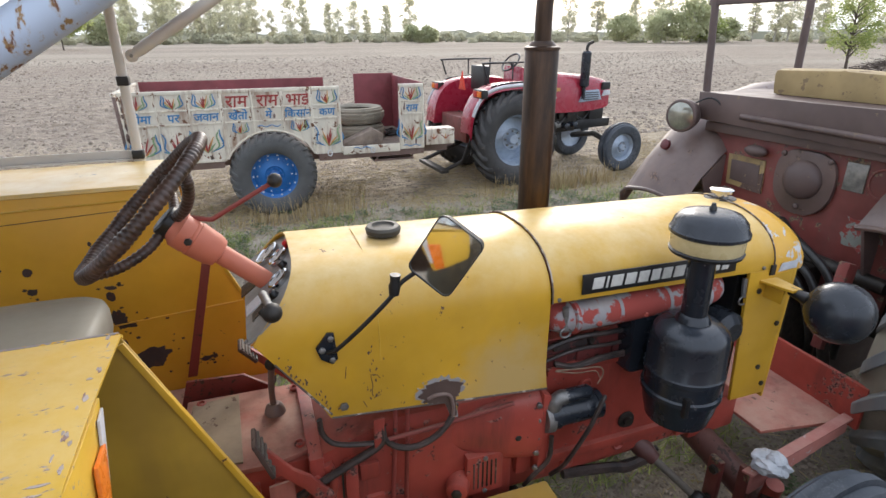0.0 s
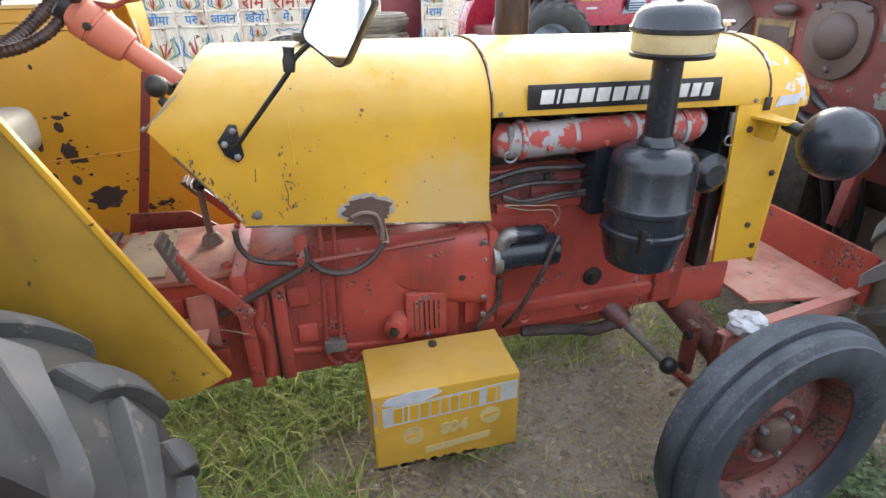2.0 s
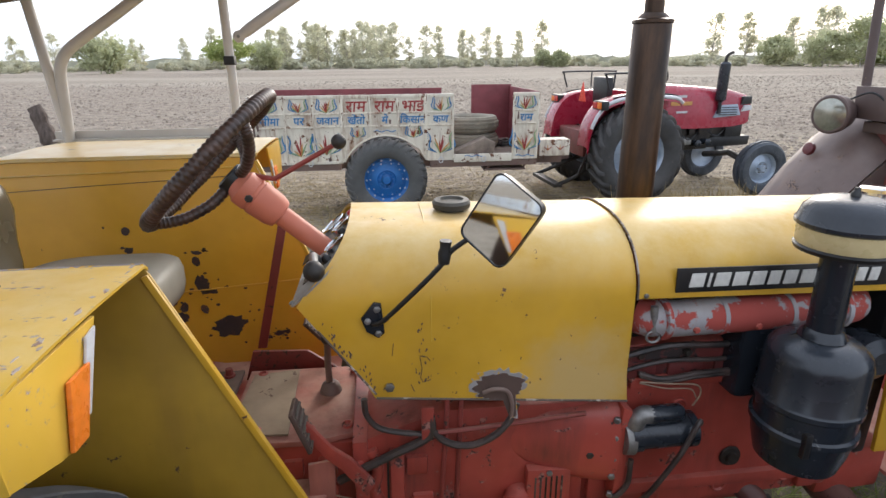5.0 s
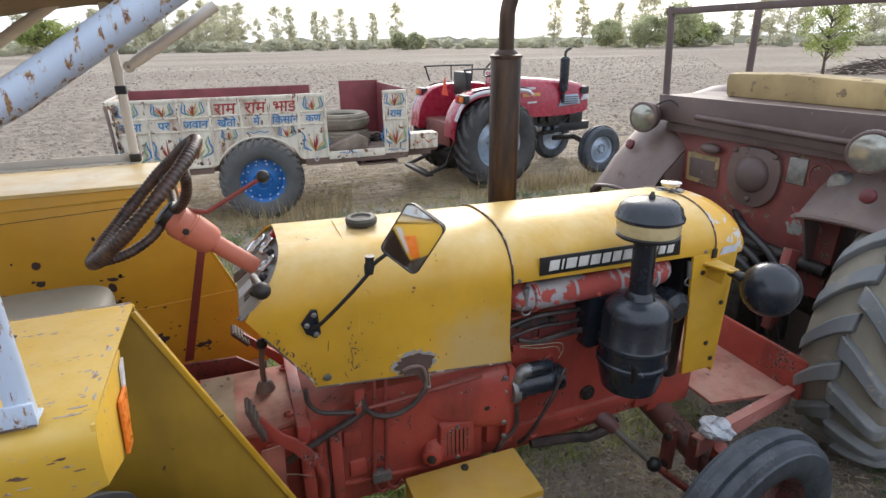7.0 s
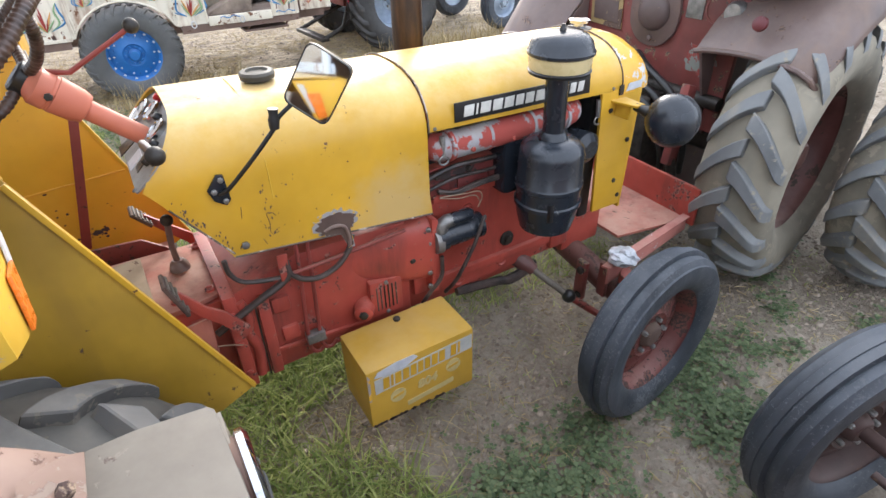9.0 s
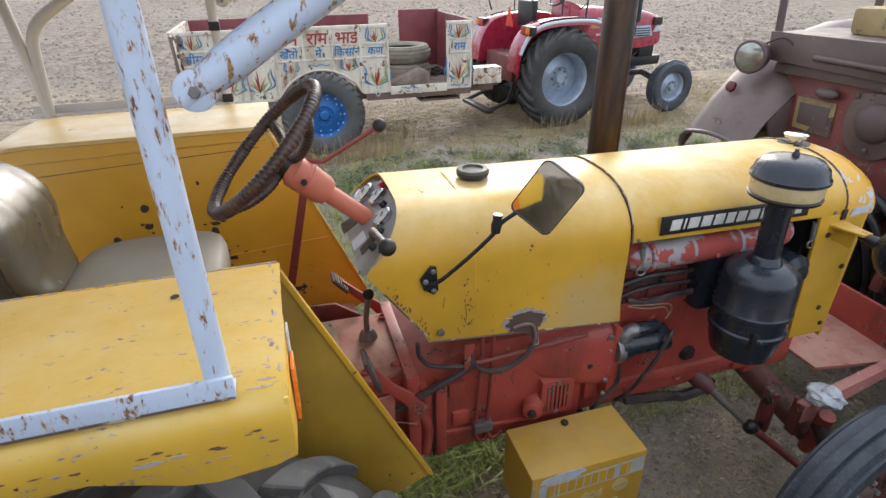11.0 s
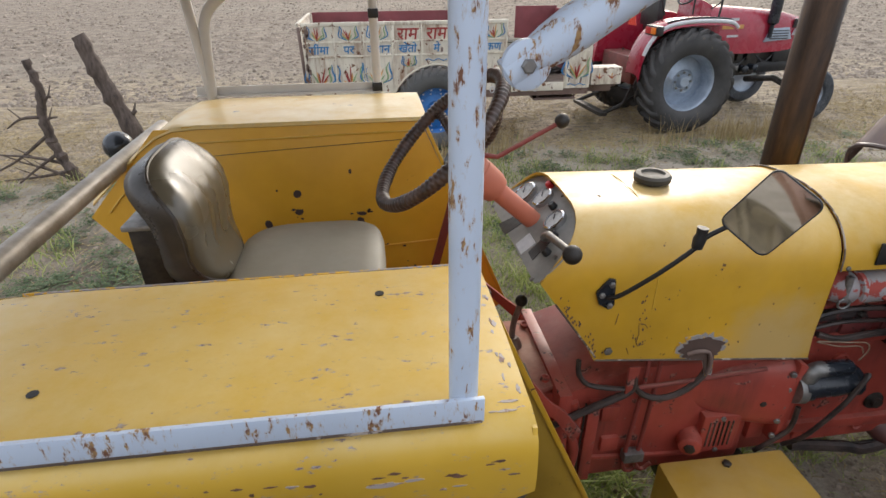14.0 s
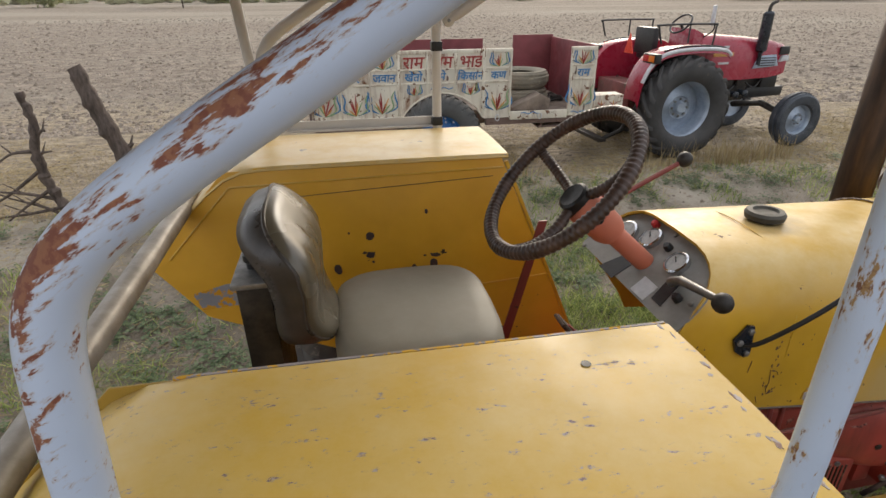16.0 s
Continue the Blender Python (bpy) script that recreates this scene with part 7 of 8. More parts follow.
def build_trailer():
    root = thing("farm_trailer", ((TX0 + TX1) / 2, TY + TW / 2, 0), "cream painted farm trailer with red and blue lettering and flower motifs", "trailer")
    part("bed", box(TX0, TX1, TY + 0.27, TY + TW, TZ0, TZ0 + 0.05, 0.006), BED, root, "worn dusty trailer floor")
    part("bed_edge", box(1.0, TX1, TY + 0.03, TY + 0.268, TZ0, TZ0 + 0.05, 0.004), BED, root)
    for y in (TY + 0.30, TY + TW - 0.3):
        part("chassis_beam", box(TX0 + 0.05, TX1 + 0.4, y, y + 0.07, TZ0 - 0.12, TZ0 - 0.005, 0.005), BROWN, root, "brown chassis beam")
    for x0, x1 in ((TX0 + 0.02, -0.22), (0.80, TX1)):
        part("sub_frame", box(x0, x1, TY + 0.02, TY + 0.09, TZ0 - 0.085, TZ0 - 0.004, 0.005), BROWN, root, "brown lower frame rail")
    gate0, gate1 = 1.075, 1.755
    arch_c, arch_z, arch_r = 0.29, 0.535, 0.52
    cut = []
    for x0, x1 in ((TX0, gate0), (gate1, TX1)):
        if x0 < 0:
            for k in range(21):
                a = math.pi - math.pi * k / 20
                px, pz = arch_c + arch_r * math.cos(a), arch_z + arch_r * math.sin(a)
                if pz > TZ0 + 0.001:
                    cut.append((px, pz))
            outline = [(x0, TZ0), (cut[0][0] - 0.02, TZ0)] + cut + [(cut[-1][0] + 0.02, TZ0), (x1, TZ0), (x1, TZ1), (x0, TZ1)]
        else:
            outline = [(x0, TZ0), (x1, TZ0), (x1, TZ1), (x0, TZ1)]
        wall = part("side_board", prism(outline, "y", TY, TY + 0.02), TRAILER, root, "cream painted steel side board streaked with rust")
        part("top_rail", box(x0, x1, TY - 0.010, TY + 0.03, TZ1 - 0.028, TZ1 + 0.010, 0.004), TRAILER, wall)
        part("bottom_rail", box(x0, cut[0][0] - 0.02 if x0 < 0 else x1, TY - 0.008, TY + 0.02, TZ0 - 0.01, TZ0 + 0.02, 0.003), TRAILER, wall)
        for z in (1.304, 1.161):
            part("pressed_rib", box(x0, x1, TY - 0.010, TY + 0.002, z - 0.009, z + 0.009, 0.003), TRAILER, wall)
        n = 8 if x0 < 0 else 2
        for k in range(n):
            x = x0 + 0.012 + (x1 - x0 - 0.024) * k / (n - 1)
            low = TZ0
            if abs(x - arch_c) < arch_r:
                low = max(low, arch_z + math.sqrt(arch_r**2 - (x - arch_c) ** 2) + 0.015)
            wide = 0.018 if k in (3, 6) else 0.010
            part("pressed_post", box(x - wide, x + wide, TY - 0.013, TY + 0.002, low, TZ1 - 0.028, 0.003), TRAILER, wall)
        for k in range(5):
            x = random.uniform(x0 + 0.05, x1 - 0.05)
            z = random.choice((TZ0 + 0.03, 1.17, 1.31)) + random.uniform(0, 0.04)
            if abs(x - arch_c) > arch_r + 0.05 or z > 1.1:
                w_, h_ = random.uniform(0.004, 0.018), random.uniform(0.03, 0.10)
                part("rust_streak", prism([(x - w_, z), (x + w_ * 0.6, z), (x + w_, z + h_ * 0.6), (x, z + h_), (x - w_ * 0.8, z + h_ * 0.7)], "y", TY - 0.0005, TY - 0.0018), BROWN, wall)
        streaks = random.Random(21)
        for k in range(n):
            x = x0 + 0.012 + (x1 - x0 - 0.024) * k / (n - 1)
            for _ in range(3):
                z, h_, w_ = streaks.uniform(1.08, 1.42), streaks.uniform(0.03, 0.13), streaks.uniform(0.002, 0.006)
                e = x + streaks.choice((-1, 1)) * streaks.uniform(0.008, 0.018)
                part("rust_streak", prism([(e - w_, z), (e + w_ * 0.7, z + 0.01), (e + w_, z + h_ * 0.6), (e + w_ * 0.2, z + h_), (e - w_ * 0.8, z + h_ * 0.7)], "y", TY - 0.0125, TY - 0.0142), RUSTBROWN, wall)
        if x0 < 0:
            part("arch_lip", tube([(px, TY - 0.004, pz) for px, pz in cut], 0.010, 8), TRAILER, wall)
    # the rear corner and the lower edge have rusted through the paint
    rot = random.Random(31)
    for k in range(34):
        x = TX0 + 0.012 + abs(rot.gauss(0, 0.035)) if k < 20 else rot.uniform(TX0, -0.25)
        z = rot.uniform(TZ0 + 0.02, TZ1 - 0.06) if k < 20 else TZ0 + 0.02 + abs(rot.gauss(0, 0.03))
        w_, h_ = rot.uniform(0.006, 0.022), rot.uniform(0.012, 0.06)
        part("rust_patch", prism([(x + w_ * math.cos(t) * rot.uniform(0.5, 1.2), z + h_ * math.sin(t) * rot.uniform(0.5, 1.2)) for t in (6.283 * q / 10 for q in range(10))], "y", TY + 0.004, TY - (0.0008 if k >= 20 else 0.0142)), (BROWN, RUSTBROWN)[k % 2], root)
    part("far_side", box(TX0, gate0 + 0.02, TY + TW - 0.02, TY + TW, TZ0, TZ1 + 0.01, 0.004), MAROON, root, "maroon inner face of the far side board")
    part("far_side", box(gate1 - 0.25, TX1, TY + TW - 0.02, TY + TW, TZ0, TZ1 + 0.045, 0.004), MAROON, root, "maroon far side board")
    part("front_board", box(TX1 - 0.025, TX1, TY + 0.022, TY + TW - 0.022, TZ0, TZ1 + 0.02, 0.004), MAROON, root, "maroon front board")
    part("tail_board", prism([(TX0 - 0.045, TZ1 - 0.01), (TX0 - 0.030, TZ1 - 0.01), (TX0 + 0.02, TZ0 - 0.05), (TX0, TZ0 - 0.05)], "y", TY + 0.02, TY + TW - 0.02, 0.003), TRAILER, root, "leaning rusty tail board")
    part("tail_rim", box(TX0 - 0.055, TX0 - 0.02, TY - 0.01, TY + TW, TZ1 - 0.02, TZ1 + 0.005, 0.003), TRAILER, root)
    part("tail_strut", prism([(TX0 - 0.045, TZ1 - 0.03), (TX0 - 0.012, TZ1 - 0.03), (TX0 + 0.01, TZ0 - 0.03), (TX0 - 0.02, TZ0 - 0.03)], "y", TY - 0.005, TY + 0.02, 0.003), BROWN, root, "rusty corner strut")
    part("inner_lining", box(TX0 + 0.03, gate0 - 0.02, TY + 0.022, TY + 0.030, 1.10, TZ1 - 0.01, 0.002), MAROON, root)
    part("sill", box(gate0, gate1, TY - 0.005, TY + 0.028, TZ0 - 0.03, TZ0 + 0.06, 0.004), TRAILER, root, "cream sill under the open gate")
    w = wheel(root, (arch_c, TY + 0.115, 0.535), 0.468, 0.23, 0.265, GREYRUBBER, BLUE, lugs=(30, 0.016, 0.040, 0.10), nuts=10, rim_label="bright blue wheel with pale dots", tyre_label="worn grey tyre")
    wheel(root, (arch_c, TY + TW - 0.16, 0.535), 0.475, 0.23, 0.265, GREYRUBBER, BLUE, ribs=5, nuts=10, flip=True)
    for k in range(14):
        a = 2 * math.pi * k / 14
        part("painted_dot", lathe([(0, 0.013), (0.006, 0.011)], (0, -1, 0), (arch_c + 0.235 * math.cos(a), TY + 0.075, 0.535 + 0.235 * math.sin(a)), 8), PALEGREY, w)
    for k in range(20):
        a = 2 * math.pi * k / 20
        part("rim_stud", lathe([(0, 0.010), (0.012, 0.008)], (0, -1, 0), (arch_c + 0.19 * math.cos(a), TY + 0.095, 0.535 + 0.19 * math.sin(a)), 6), BLUE if k % 2 else PALEGREY, w)
    part("axle", tube([(arch_c, TY + 0.1, 0.535), (arch_c, TY + TW - 0.1, 0.535)], 0.045, 12), DARKSTEEL, root)
    part("step", box(1.45, 1.95, TY + 0.10, TY + 0.32, 0.60, 0.625, 0.005), BROWN, root, "brown steel step under the bed")
    for x in (1.48, 1.92):
        part("step_hanger", tube([(x, TY + 0.12, 0.615), (x + 0.08, TY + 0.12, 0.74)], 0.013, 8), BROWN, root)
    part("drawbar", prism([(TX1, TY + 0.35), (TX1, TY + 1.1), (TX1 + 0.62, TY + 0.80), (TX1 + 0.62, TY + 0.66)], "z", 0.62, 0.70, 0.006), BROWN, root)
    part("tool_box", box(TX1 + 0.05, TX1 + 0.42, TY + 0.08, TY + 0.3, 0.76, 0.95, 0.008), TRAILER, root, "cream tool box with painted flowers")
    for x in (0.92, 1.42, -0.55):
        part("latch_ring", tube([(x + 0.024 * math.cos(a), TY - 0.018, 0.765 + 0.034 * math.sin(a)) for a in (2 * math.pi * k / 12 for k in range(13))], 0.006, 6), PALEGREY, root)
    # lettering, one word to a panel
    face = pose(0, 0, 0, 90, 0, 0)
    mid = [TX0 + (gate0 - TX0) * (k + 0.5) / 7 for k in range(7)]
    last = (gate1 + TX1) / 2
    for word, x in (("\u0930\u093e\u092e", mid[3]), ("\u0930\u093e\u092e", mid[4]), ("\u092d\u093e\u0908", mid[5])):
        part("lettering", text_mesh(word, 0.175, Matrix.Translation((x, TY - 0.004, 1.372)) @ face, 0.002, 0.12, 0.0025), REDLETTER, root, "red painted word")
    blue = ("\u0938\u0940\u092e\u093e", "\u092a\u0930", "\u091c\u0935\u093e\u0928", "\u0916\u0947\u0924\u094b", "\u092e\u0947", "\u093f\u0915\u0938\u093e\u0928", "\u0915\u0923")
    for word, x in [*zip(blue, mid), ("\u0930\u093e\u092e", last)]:
        part("lettering", text_mesh(word, 0.115, Matrix.Translation((x, TY - 0.004, 1.225)) @ face, 0.002, 0.12, 0.002), BLUELETTER, root, "blue painted word")
    # flower motifs: curved brush strokes, a fan of leaves round a red middle
    rnd = random.Random(3)
    spots = [(mid[0], 1.385, 0.062), (mid[1], 1.385, 0.062), (mid[2], 1.385, 0.062), (mid[6], 1.385, 0.062), (last, 1.39, 0.07), (mid[0], 0.95, 0.095), (mid[1], 0.95, 0.10), (mid[2] - 0.02, 0.96, 0.10), (mid[6], 0.95, 0.10), (last, 0.96, 0.10), (mid[5], 1.085, 0.055), (mid[3], 1.09, 0.05)]
    for cx, cz, r in spots:
        cx, r = cx + rnd.uniform(-0.015, 0.015), r * rnd.uniform(1.3, 1.55)
        lean = rnd.uniform(-22, 22)
        for q in range(7):
            a = radians(38 + 17.5 * q + lean + rnd.uniform(-9, 9))
            k = r * rnd.uniform(0.6, 1.1)
            mat = (GREENLETTER, YELLOWLETTER, REDLETTER, REDLETTER, REDLETTER, YELLOWLETTER, GREENLETTER)[q]
            foot = (cx, TY - 0.003, cz - 0.75 * r)
            line = smooth_path([foot, (cx + 0.55 * k * math.cos(a), TY - 0.0045, cz - 0.75 * r + 0.8 * k * math.sin(a)), (cx + 1.05 * k * math.cos(a), TY - 0.003, cz - 0.75 * r + 1.45 * k * math.sin(a))], 4)
            part("flower_stroke", tube(line, [0.002 + r * 0.048 * math.sin(math.pi * i / (len(line) - 1)) for i in range(len(line))], 5), mat, root)
        for s in (-1, 1):
            for k_ in (1.0, 1.35):
                line = smooth_path([(cx + s * 0.25 * r, TY - 0.003, cz - 0.7 * r), (cx + s * 0.85 * r * k_, TY - 0.004, cz - 0.25 * r), (cx + s * 0.75 * r * k_, TY - 0.004, cz + 0.45 * r), (cx + s * 1.0 * r, TY - 0.003, cz + 0.95 * r)], 4)
                part("leaf_stroke", tube(line, [0.002 + r * 0.05 * math.sin(math.pi * i / (len(line) - 1)) for i in range(len(line))], 5), BLUELETTER if k_ > 1.1 else (GREENLETTER if s > 0 else BLUELETTER), root)
    part("wavy_line", tube([(mid[4] - 0.12 + 0.02 * k, TY - 0.004, 1.105 + 0.010 * math.sin(k * 1.1)) for k in range(13)], 0.005, 5), BLUELETTER, root)
    for x0, z in ((1.2, 0.80), (1.80, 0.79)):
        part("wavy_line", tube([(x0 + 0.018 * k, TY - 0.008, z + 0.010 * math.sin(k * 1.0)) for k in range(13)], 0.005, 5), BLUELETTER, root)
    for cx in (TX1 + 0.15, TX1 + 0.30):
        for a in (40, 90, 140):
            part("flower_stroke", tube([(cx, TY + 0.077, 0.83), (cx + 0.06 * math.cos(radians(a)), TY + 0.077, 0.83 + 0.06 * math.sin(radians(a)))], [0.008, 0.003], 5), REDLETTER if a != 90 else YELLOWLETTER, root)
    return root


RUSTBROWN = paint("rust_streak_brown", (0.22, 0.11, 0.06, 1), (0.42, 0.34, 0.25, 1), 0.52, 0.7, DUST, 0.2, 0.2, 40)
REDLETTER = flat_paint("red_letter_paint", (0.34, 0.045, 0.038, 1))
BLUELETTER = flat_paint("blue_letter_paint", (0.05, 0.21, 0.45, 1))
GREENLETTER = flat_paint("green_letter_paint", (0.27, 0.40, 0.20, 1))
YELLOWLETTER = flat_paint("orange_letter_paint", (0.62, 0.32, 0.09, 1))
build_trailer()


def loose_tyre(at, r, w, label, group):
    root = thing("old_tyre", at, label, "tyre", group)
    bm = tyre_body(r, w, r * 0.58, 4)
    bm.transform(pose(0, 0, w / 2, 90, 0, 0))
    part("carcass", bm, RUBBER_DRY, root, local=True)


for k in range(2):
    loose_tyre((1.36, TY + 0.62, TZ0 + 0.05 + 0.20 * k), 0.36, 0.19, "worn grey tyre stacked on the trailer bed", "tyres on the trailer")
block = bmesh.new()
prism([(1.10, TZ0 + 0.051), (1.56, TZ0 + 0.051), (1.58, TZ0 + 0.17), (1.45, TZ0 + 0.235), (1.12, TZ0 + 0.09)], "y", TY + 0.08, TY + 0.28, 0.012, block)
single("wooden_block", block, BED, "weathered wedge-shaped wooden block on the trailer", "wooden block", loc=(1.33, TY + 0.2, TZ0 + 0.05))
rng = random.Random(8)
rope = bmesh.new()
tube(smooth_path([(1.82 + 0.16 * math.cos(t * 1.3) * rng.uniform(0.4, 1), TY + 0.7 + 0.2 * math.sin(t * 1.1) * rng.uniform(0.4, 1), TZ0 + 0.065 + 0.012 * (t % 4)) for t in range(26)], 4), 0.012, 6, rope)
single("chain_heap", rope, DARKSTEEL, "dark coiled chain heap on the trailer bed", "chain", loc=(1.82, TY + 0.7, TZ0 + 0.05))


# ---- the crimson tractor ----
def build_red_tractor():
    c = Vector((3.40, 7.40, 0.06))
    root = thing("modern_tractor", c, "crimson modern tractor with silver wheels and a black exhaust", "tractor", rz=0)
    K = 0.92
    R = Matrix.Translation(c) @ pose(0, 0, 0, 0, 0, RT_TURN) @ Matrix.Scale(K, 4) @ Matrix.Translation((-c.x, -c.y, 0))

    def p(name, bm, mat, parent=root, label=""):
        bm.transform(R)
        return part(name, bm, mat, parent, label)

    cx, cy = c.x, c.y
    for s in (-1, 1):
        wheel(root, R @ Vector((cx, cy + s * 0.78, 0.69)), 0.655 * K, 0.38 * K, 0.38 * K, RUBBER_BLACK, SILVER, lugs=(20, 0.04, 0.06, 0.40), flip=s > 0, nuts=8, turn=RT_TURN, dish=0.10, rim_label="silver grey rim", tyre_label="black lugged tractor tyre")
        wheel(root, R @ Vector((cx + 2.08, cy + s * 0.70, 0.40)), 0.40 * K, 0.22 * K, 0.225 * K, RUBBER, SILVER, ribs=3, flip=s > 0, nuts=6, turn=RT_TURN, rim_label="silver grey rim", tyre_label="ribbed front tyre")
        rows = []
        side = [(q.x, q.z) for q in smooth_path([(cx - 0.74, 0, 0.80), (cx - 0.70, 0, 1.08), (cx - 0.58, 0, 1.31), (cx - 0.40, 0, 1.43), (cx - 0.12, 0, 1.475), (cx + 0.22, 0, 1.48), (cx + 0.50, 0, 1.455), (cx + 0.60, 0, 1.39)], 3)]
        for x, z in side:
            rows.append([(x, cy + s * y, z - dz) for y, dz in ((0.50, 0.0), (0.52, -0.012), (0.66, -0.02), (0.78, -0.012), (0.84, 0.02), (0.855, 0.07))])
        fend = p("mudguard", sheet(rows, 0.012), CRIMSON, root, "glossy crimson flat-topped mudguard")
        p("mudguard_edge", tube([r[-2] for r in rows[3:]], 0.026, 8), PALEGREY, fend, "pale grey mudguard edge")
        p("dark_stripe", tube([(x, y - s * 0.05, z + 0.036) for x, y, z in (r[-2] for r in rows[9:-1])], 0.014, 6), BLACK, fend)
        p("mudguard_side", prism(side + [(cx + 0.45, 0.75), (cx - 0.5, 0.80)], "y", cy + s * 0.50, cy + s * 0.515), CRIMSON, fend)
        lamp = p("tail_lamp", box(cx - 0.60, cx - 0.50, cy + s * 0.62, cy + s * 0.90, 1.30, 1.42, 0.012), BLACK, root, "black tail lamp housing with red lens")
        p("red_lens", box(cx - 0.612, cx - 0.598, cy + s * 0.64, cy + s * 0.76, 1.32, 1.40, 0.005), REDPLASTIC, lamp)
        p("orange_lens", box(cx - 0.612, cx - 0.598, cy + s * 0.77, cy + s * 0.88, 1.32, 1.40, 0.005), ORANGEPLASTIC, lamp)
        z0, z1 = 1.53, 1.76
        rail = smooth_path([(cx - 0.42, cy + s * 0.72, z0), (cx - 0.48, cy + s * 0.72, z1 - 0.04), (cx - 0.44, cy + s * 0.72, z1), (cx + 0.32, cy + s * 0.72, z1), (cx + 0.38, cy + s * 0.72, z1 - 0.04), (cx + 0.36, cy + s * 0.72, z0 - 0.14)], 5)
        p("guard_rail", tube(rail, 0.013, 8), BLACK, root, "black tube guard rail")
        p("guard_post", tube([(cx - 0.02, cy + s * 0.72, z1), (cx - 0.02, cy + s * 0.72, z0)], 0.011, 8), BLACK, root)
    # bonnet with a sloping black grille
    loops = []
    for x, zt, hw, zb in ((0.55, 1.60, 0.30, 0.98), (0.80, 1.59, 0.31, 0.96), (1.3, 1.55, 0.30, 0.95), (1.8, 1.50, 0.28, 0.96), (2.05, 1.44, 0.26, 0.99), (2.13, 1.38, 0.24, 1.02)):
        lp = []
        for yk, zk in ((-1, 0), (-1, 0.7), (-0.93, 0.86), (-0.75, 0.96), (-0.3, 1.0), (0.3, 1.0), (0.75, 0.96), (0.93, 0.86), (1, 0.7), (1, 0)):
            lp.append((cx + x, cy + yk * hw, zb + (zt - zb) * zk))
        loops.append(lp)
    hood = p("bonnet", rings(loops), CRIMSON, root, "glossy crimson bonnet with a pale swoosh")
    p("grille", prism([(cx + 2.10, 1.02), (cx + 2.16, 1.05), (cx + 2.13, 1.38), (cx + 2.07, 1.40)], "y", cy - 0.22, cy + 0.22, 0.01), BLACK, hood, "black front grille")
    for s in (-1, 1):
        y = cy + s * 0.30
        p("side_vent", prism([(cx + 1.48, 1.10), (cx + 1.93, 1.13), (cx + 1.86, 1.29), (cx + 1.56, 1.28)], "y", y - s * 0.01, y + s * 0.012, 0.004), SILVER, hood, "silver side vent")
        for k in range(4):
            p("vent_slat", box(cx + 1.56 + 0.012 * k, cx + 1.86, y + s * 0.010, y + s * 0.018, 1.135 + 0.035 * k, 1.15 + 0.035 * k, 0.002), BLACK, hood)
        p("headlamp", prism([(cx + 1.95, 1.18), (cx + 2.11, 1.20), (cx + 2.10, 1.27), (cx + 1.99, 1.27)], "y", y - s * 0.045, y - s * 0.0, 0.004), PALEGREY, hood, "pale headlamp")
        p("lamp_surround", prism([(cx + 1.93, 1.28), (cx + 2.10, 1.29), (cx + 2.09, 1.40), (cx + 1.95, 1.40)], "y", y - s * 0.045, y - s * 0.004, 0.004), BLACK, hood)
        for k, (x0, w, z) in enumerate(((0.80, 0.20, 1.40), (0.76, 0.34, 1.29), (0.86, 0.18, 1.18))):
            p("bar", box(cx + x0, cx + x0 + w, y + s * 0.008, y + s * 0.016, z, z + (0.035, 0.055, 0.03)[k], 0.002), (PALEGREY, YELLOWLETTER, PALEGREY)[k], hood)
    p("cowl", prism([(cx + 0.36, 0.95), (cx + 0.56, 0.95), (cx + 0.58, 1.60), (cx + 0.40, 1.68)], "y", cy - 0.28, cy + 0.28, 0.03), CRIMSON, root)
    p("gearbox", prism([(cx - 0.25, 0.50), (cx + 0.75, 0.60), (cx + 0.75, 0.94), (cx - 0.25, 0.98)], "y", cy - 0.2, cy + 0.2, 0.02), DARKSTEEL, root, "dark gearbox")
    motor = p("engine", prism([(cx + 0.75, 0.60), (cx + 1.55, 0.62), (cx + 1.62, 0.98), (cx + 0.75, 1.0)], "y", cy - 0.16, cy + 0.16, 0.02), DARKSTEEL, root, "dark oily engine")
    for x in (0.86, 1.02, 1.18, 1.34):
        p("engine_port", box(cx + x, cx + x + 0.09, cy - 0.22, cy - 0.15, 0.84, 0.96, 0.01), DARKSTEEL, motor)
    for x, z, r in ((1.30, 0.72, 0.055), (1.46, 0.74, 0.05)):
        p("oil_filter", lathe([(0, r * 0.8), (0.01, r), (0.15, r), (0.16, r * 0.7)], (0, -1, 0), (cx + x, cy - 0.15, z), 16), BLACKPAINT, motor)
    p("injection_pump", box(cx + 0.95, cx + 1.22, cy - 0.25, cy - 0.15, 0.70, 0.80, 0.02), STEEL, motor)
    for x, z in ((0.80, 0.90), (1.05, 0.86), (1.50, 0.90)):
        p("engine_pipe", tube(smooth_path([(cx + x, cy - 0.20, z), (cx + x + 0.1, cy - 0.25, z - 0.08), (cx + x + 0.2, cy - 0.24, z - 0.03), (cx + x + 0.3, cy - 0.18, z + 0.04)], 4), 0.012, 7), BLACK, motor)
    nose = p("front_carrier", prism([(cx + 1.55, 0.64), (cx + 2.25, 0.66), (cx + 2.27, 0.80), (cx + 1.58, 0.80)], "y", cy - 0.17, cy + 0.17, 0.015), BLACK, root, "black front carrier and bumper")
    p("tow_hook", box(cx + 2.26, cx + 2.34, cy - 0.05, cy + 0.05, 0.68, 0.77, 0.01), BLACK, nose)
    p("radiator_base", box(cx + 1.80, cx + 2.08, cy - 0.20, cy + 0.20, 0.80, 1.0, 0.01), BLACK, nose)
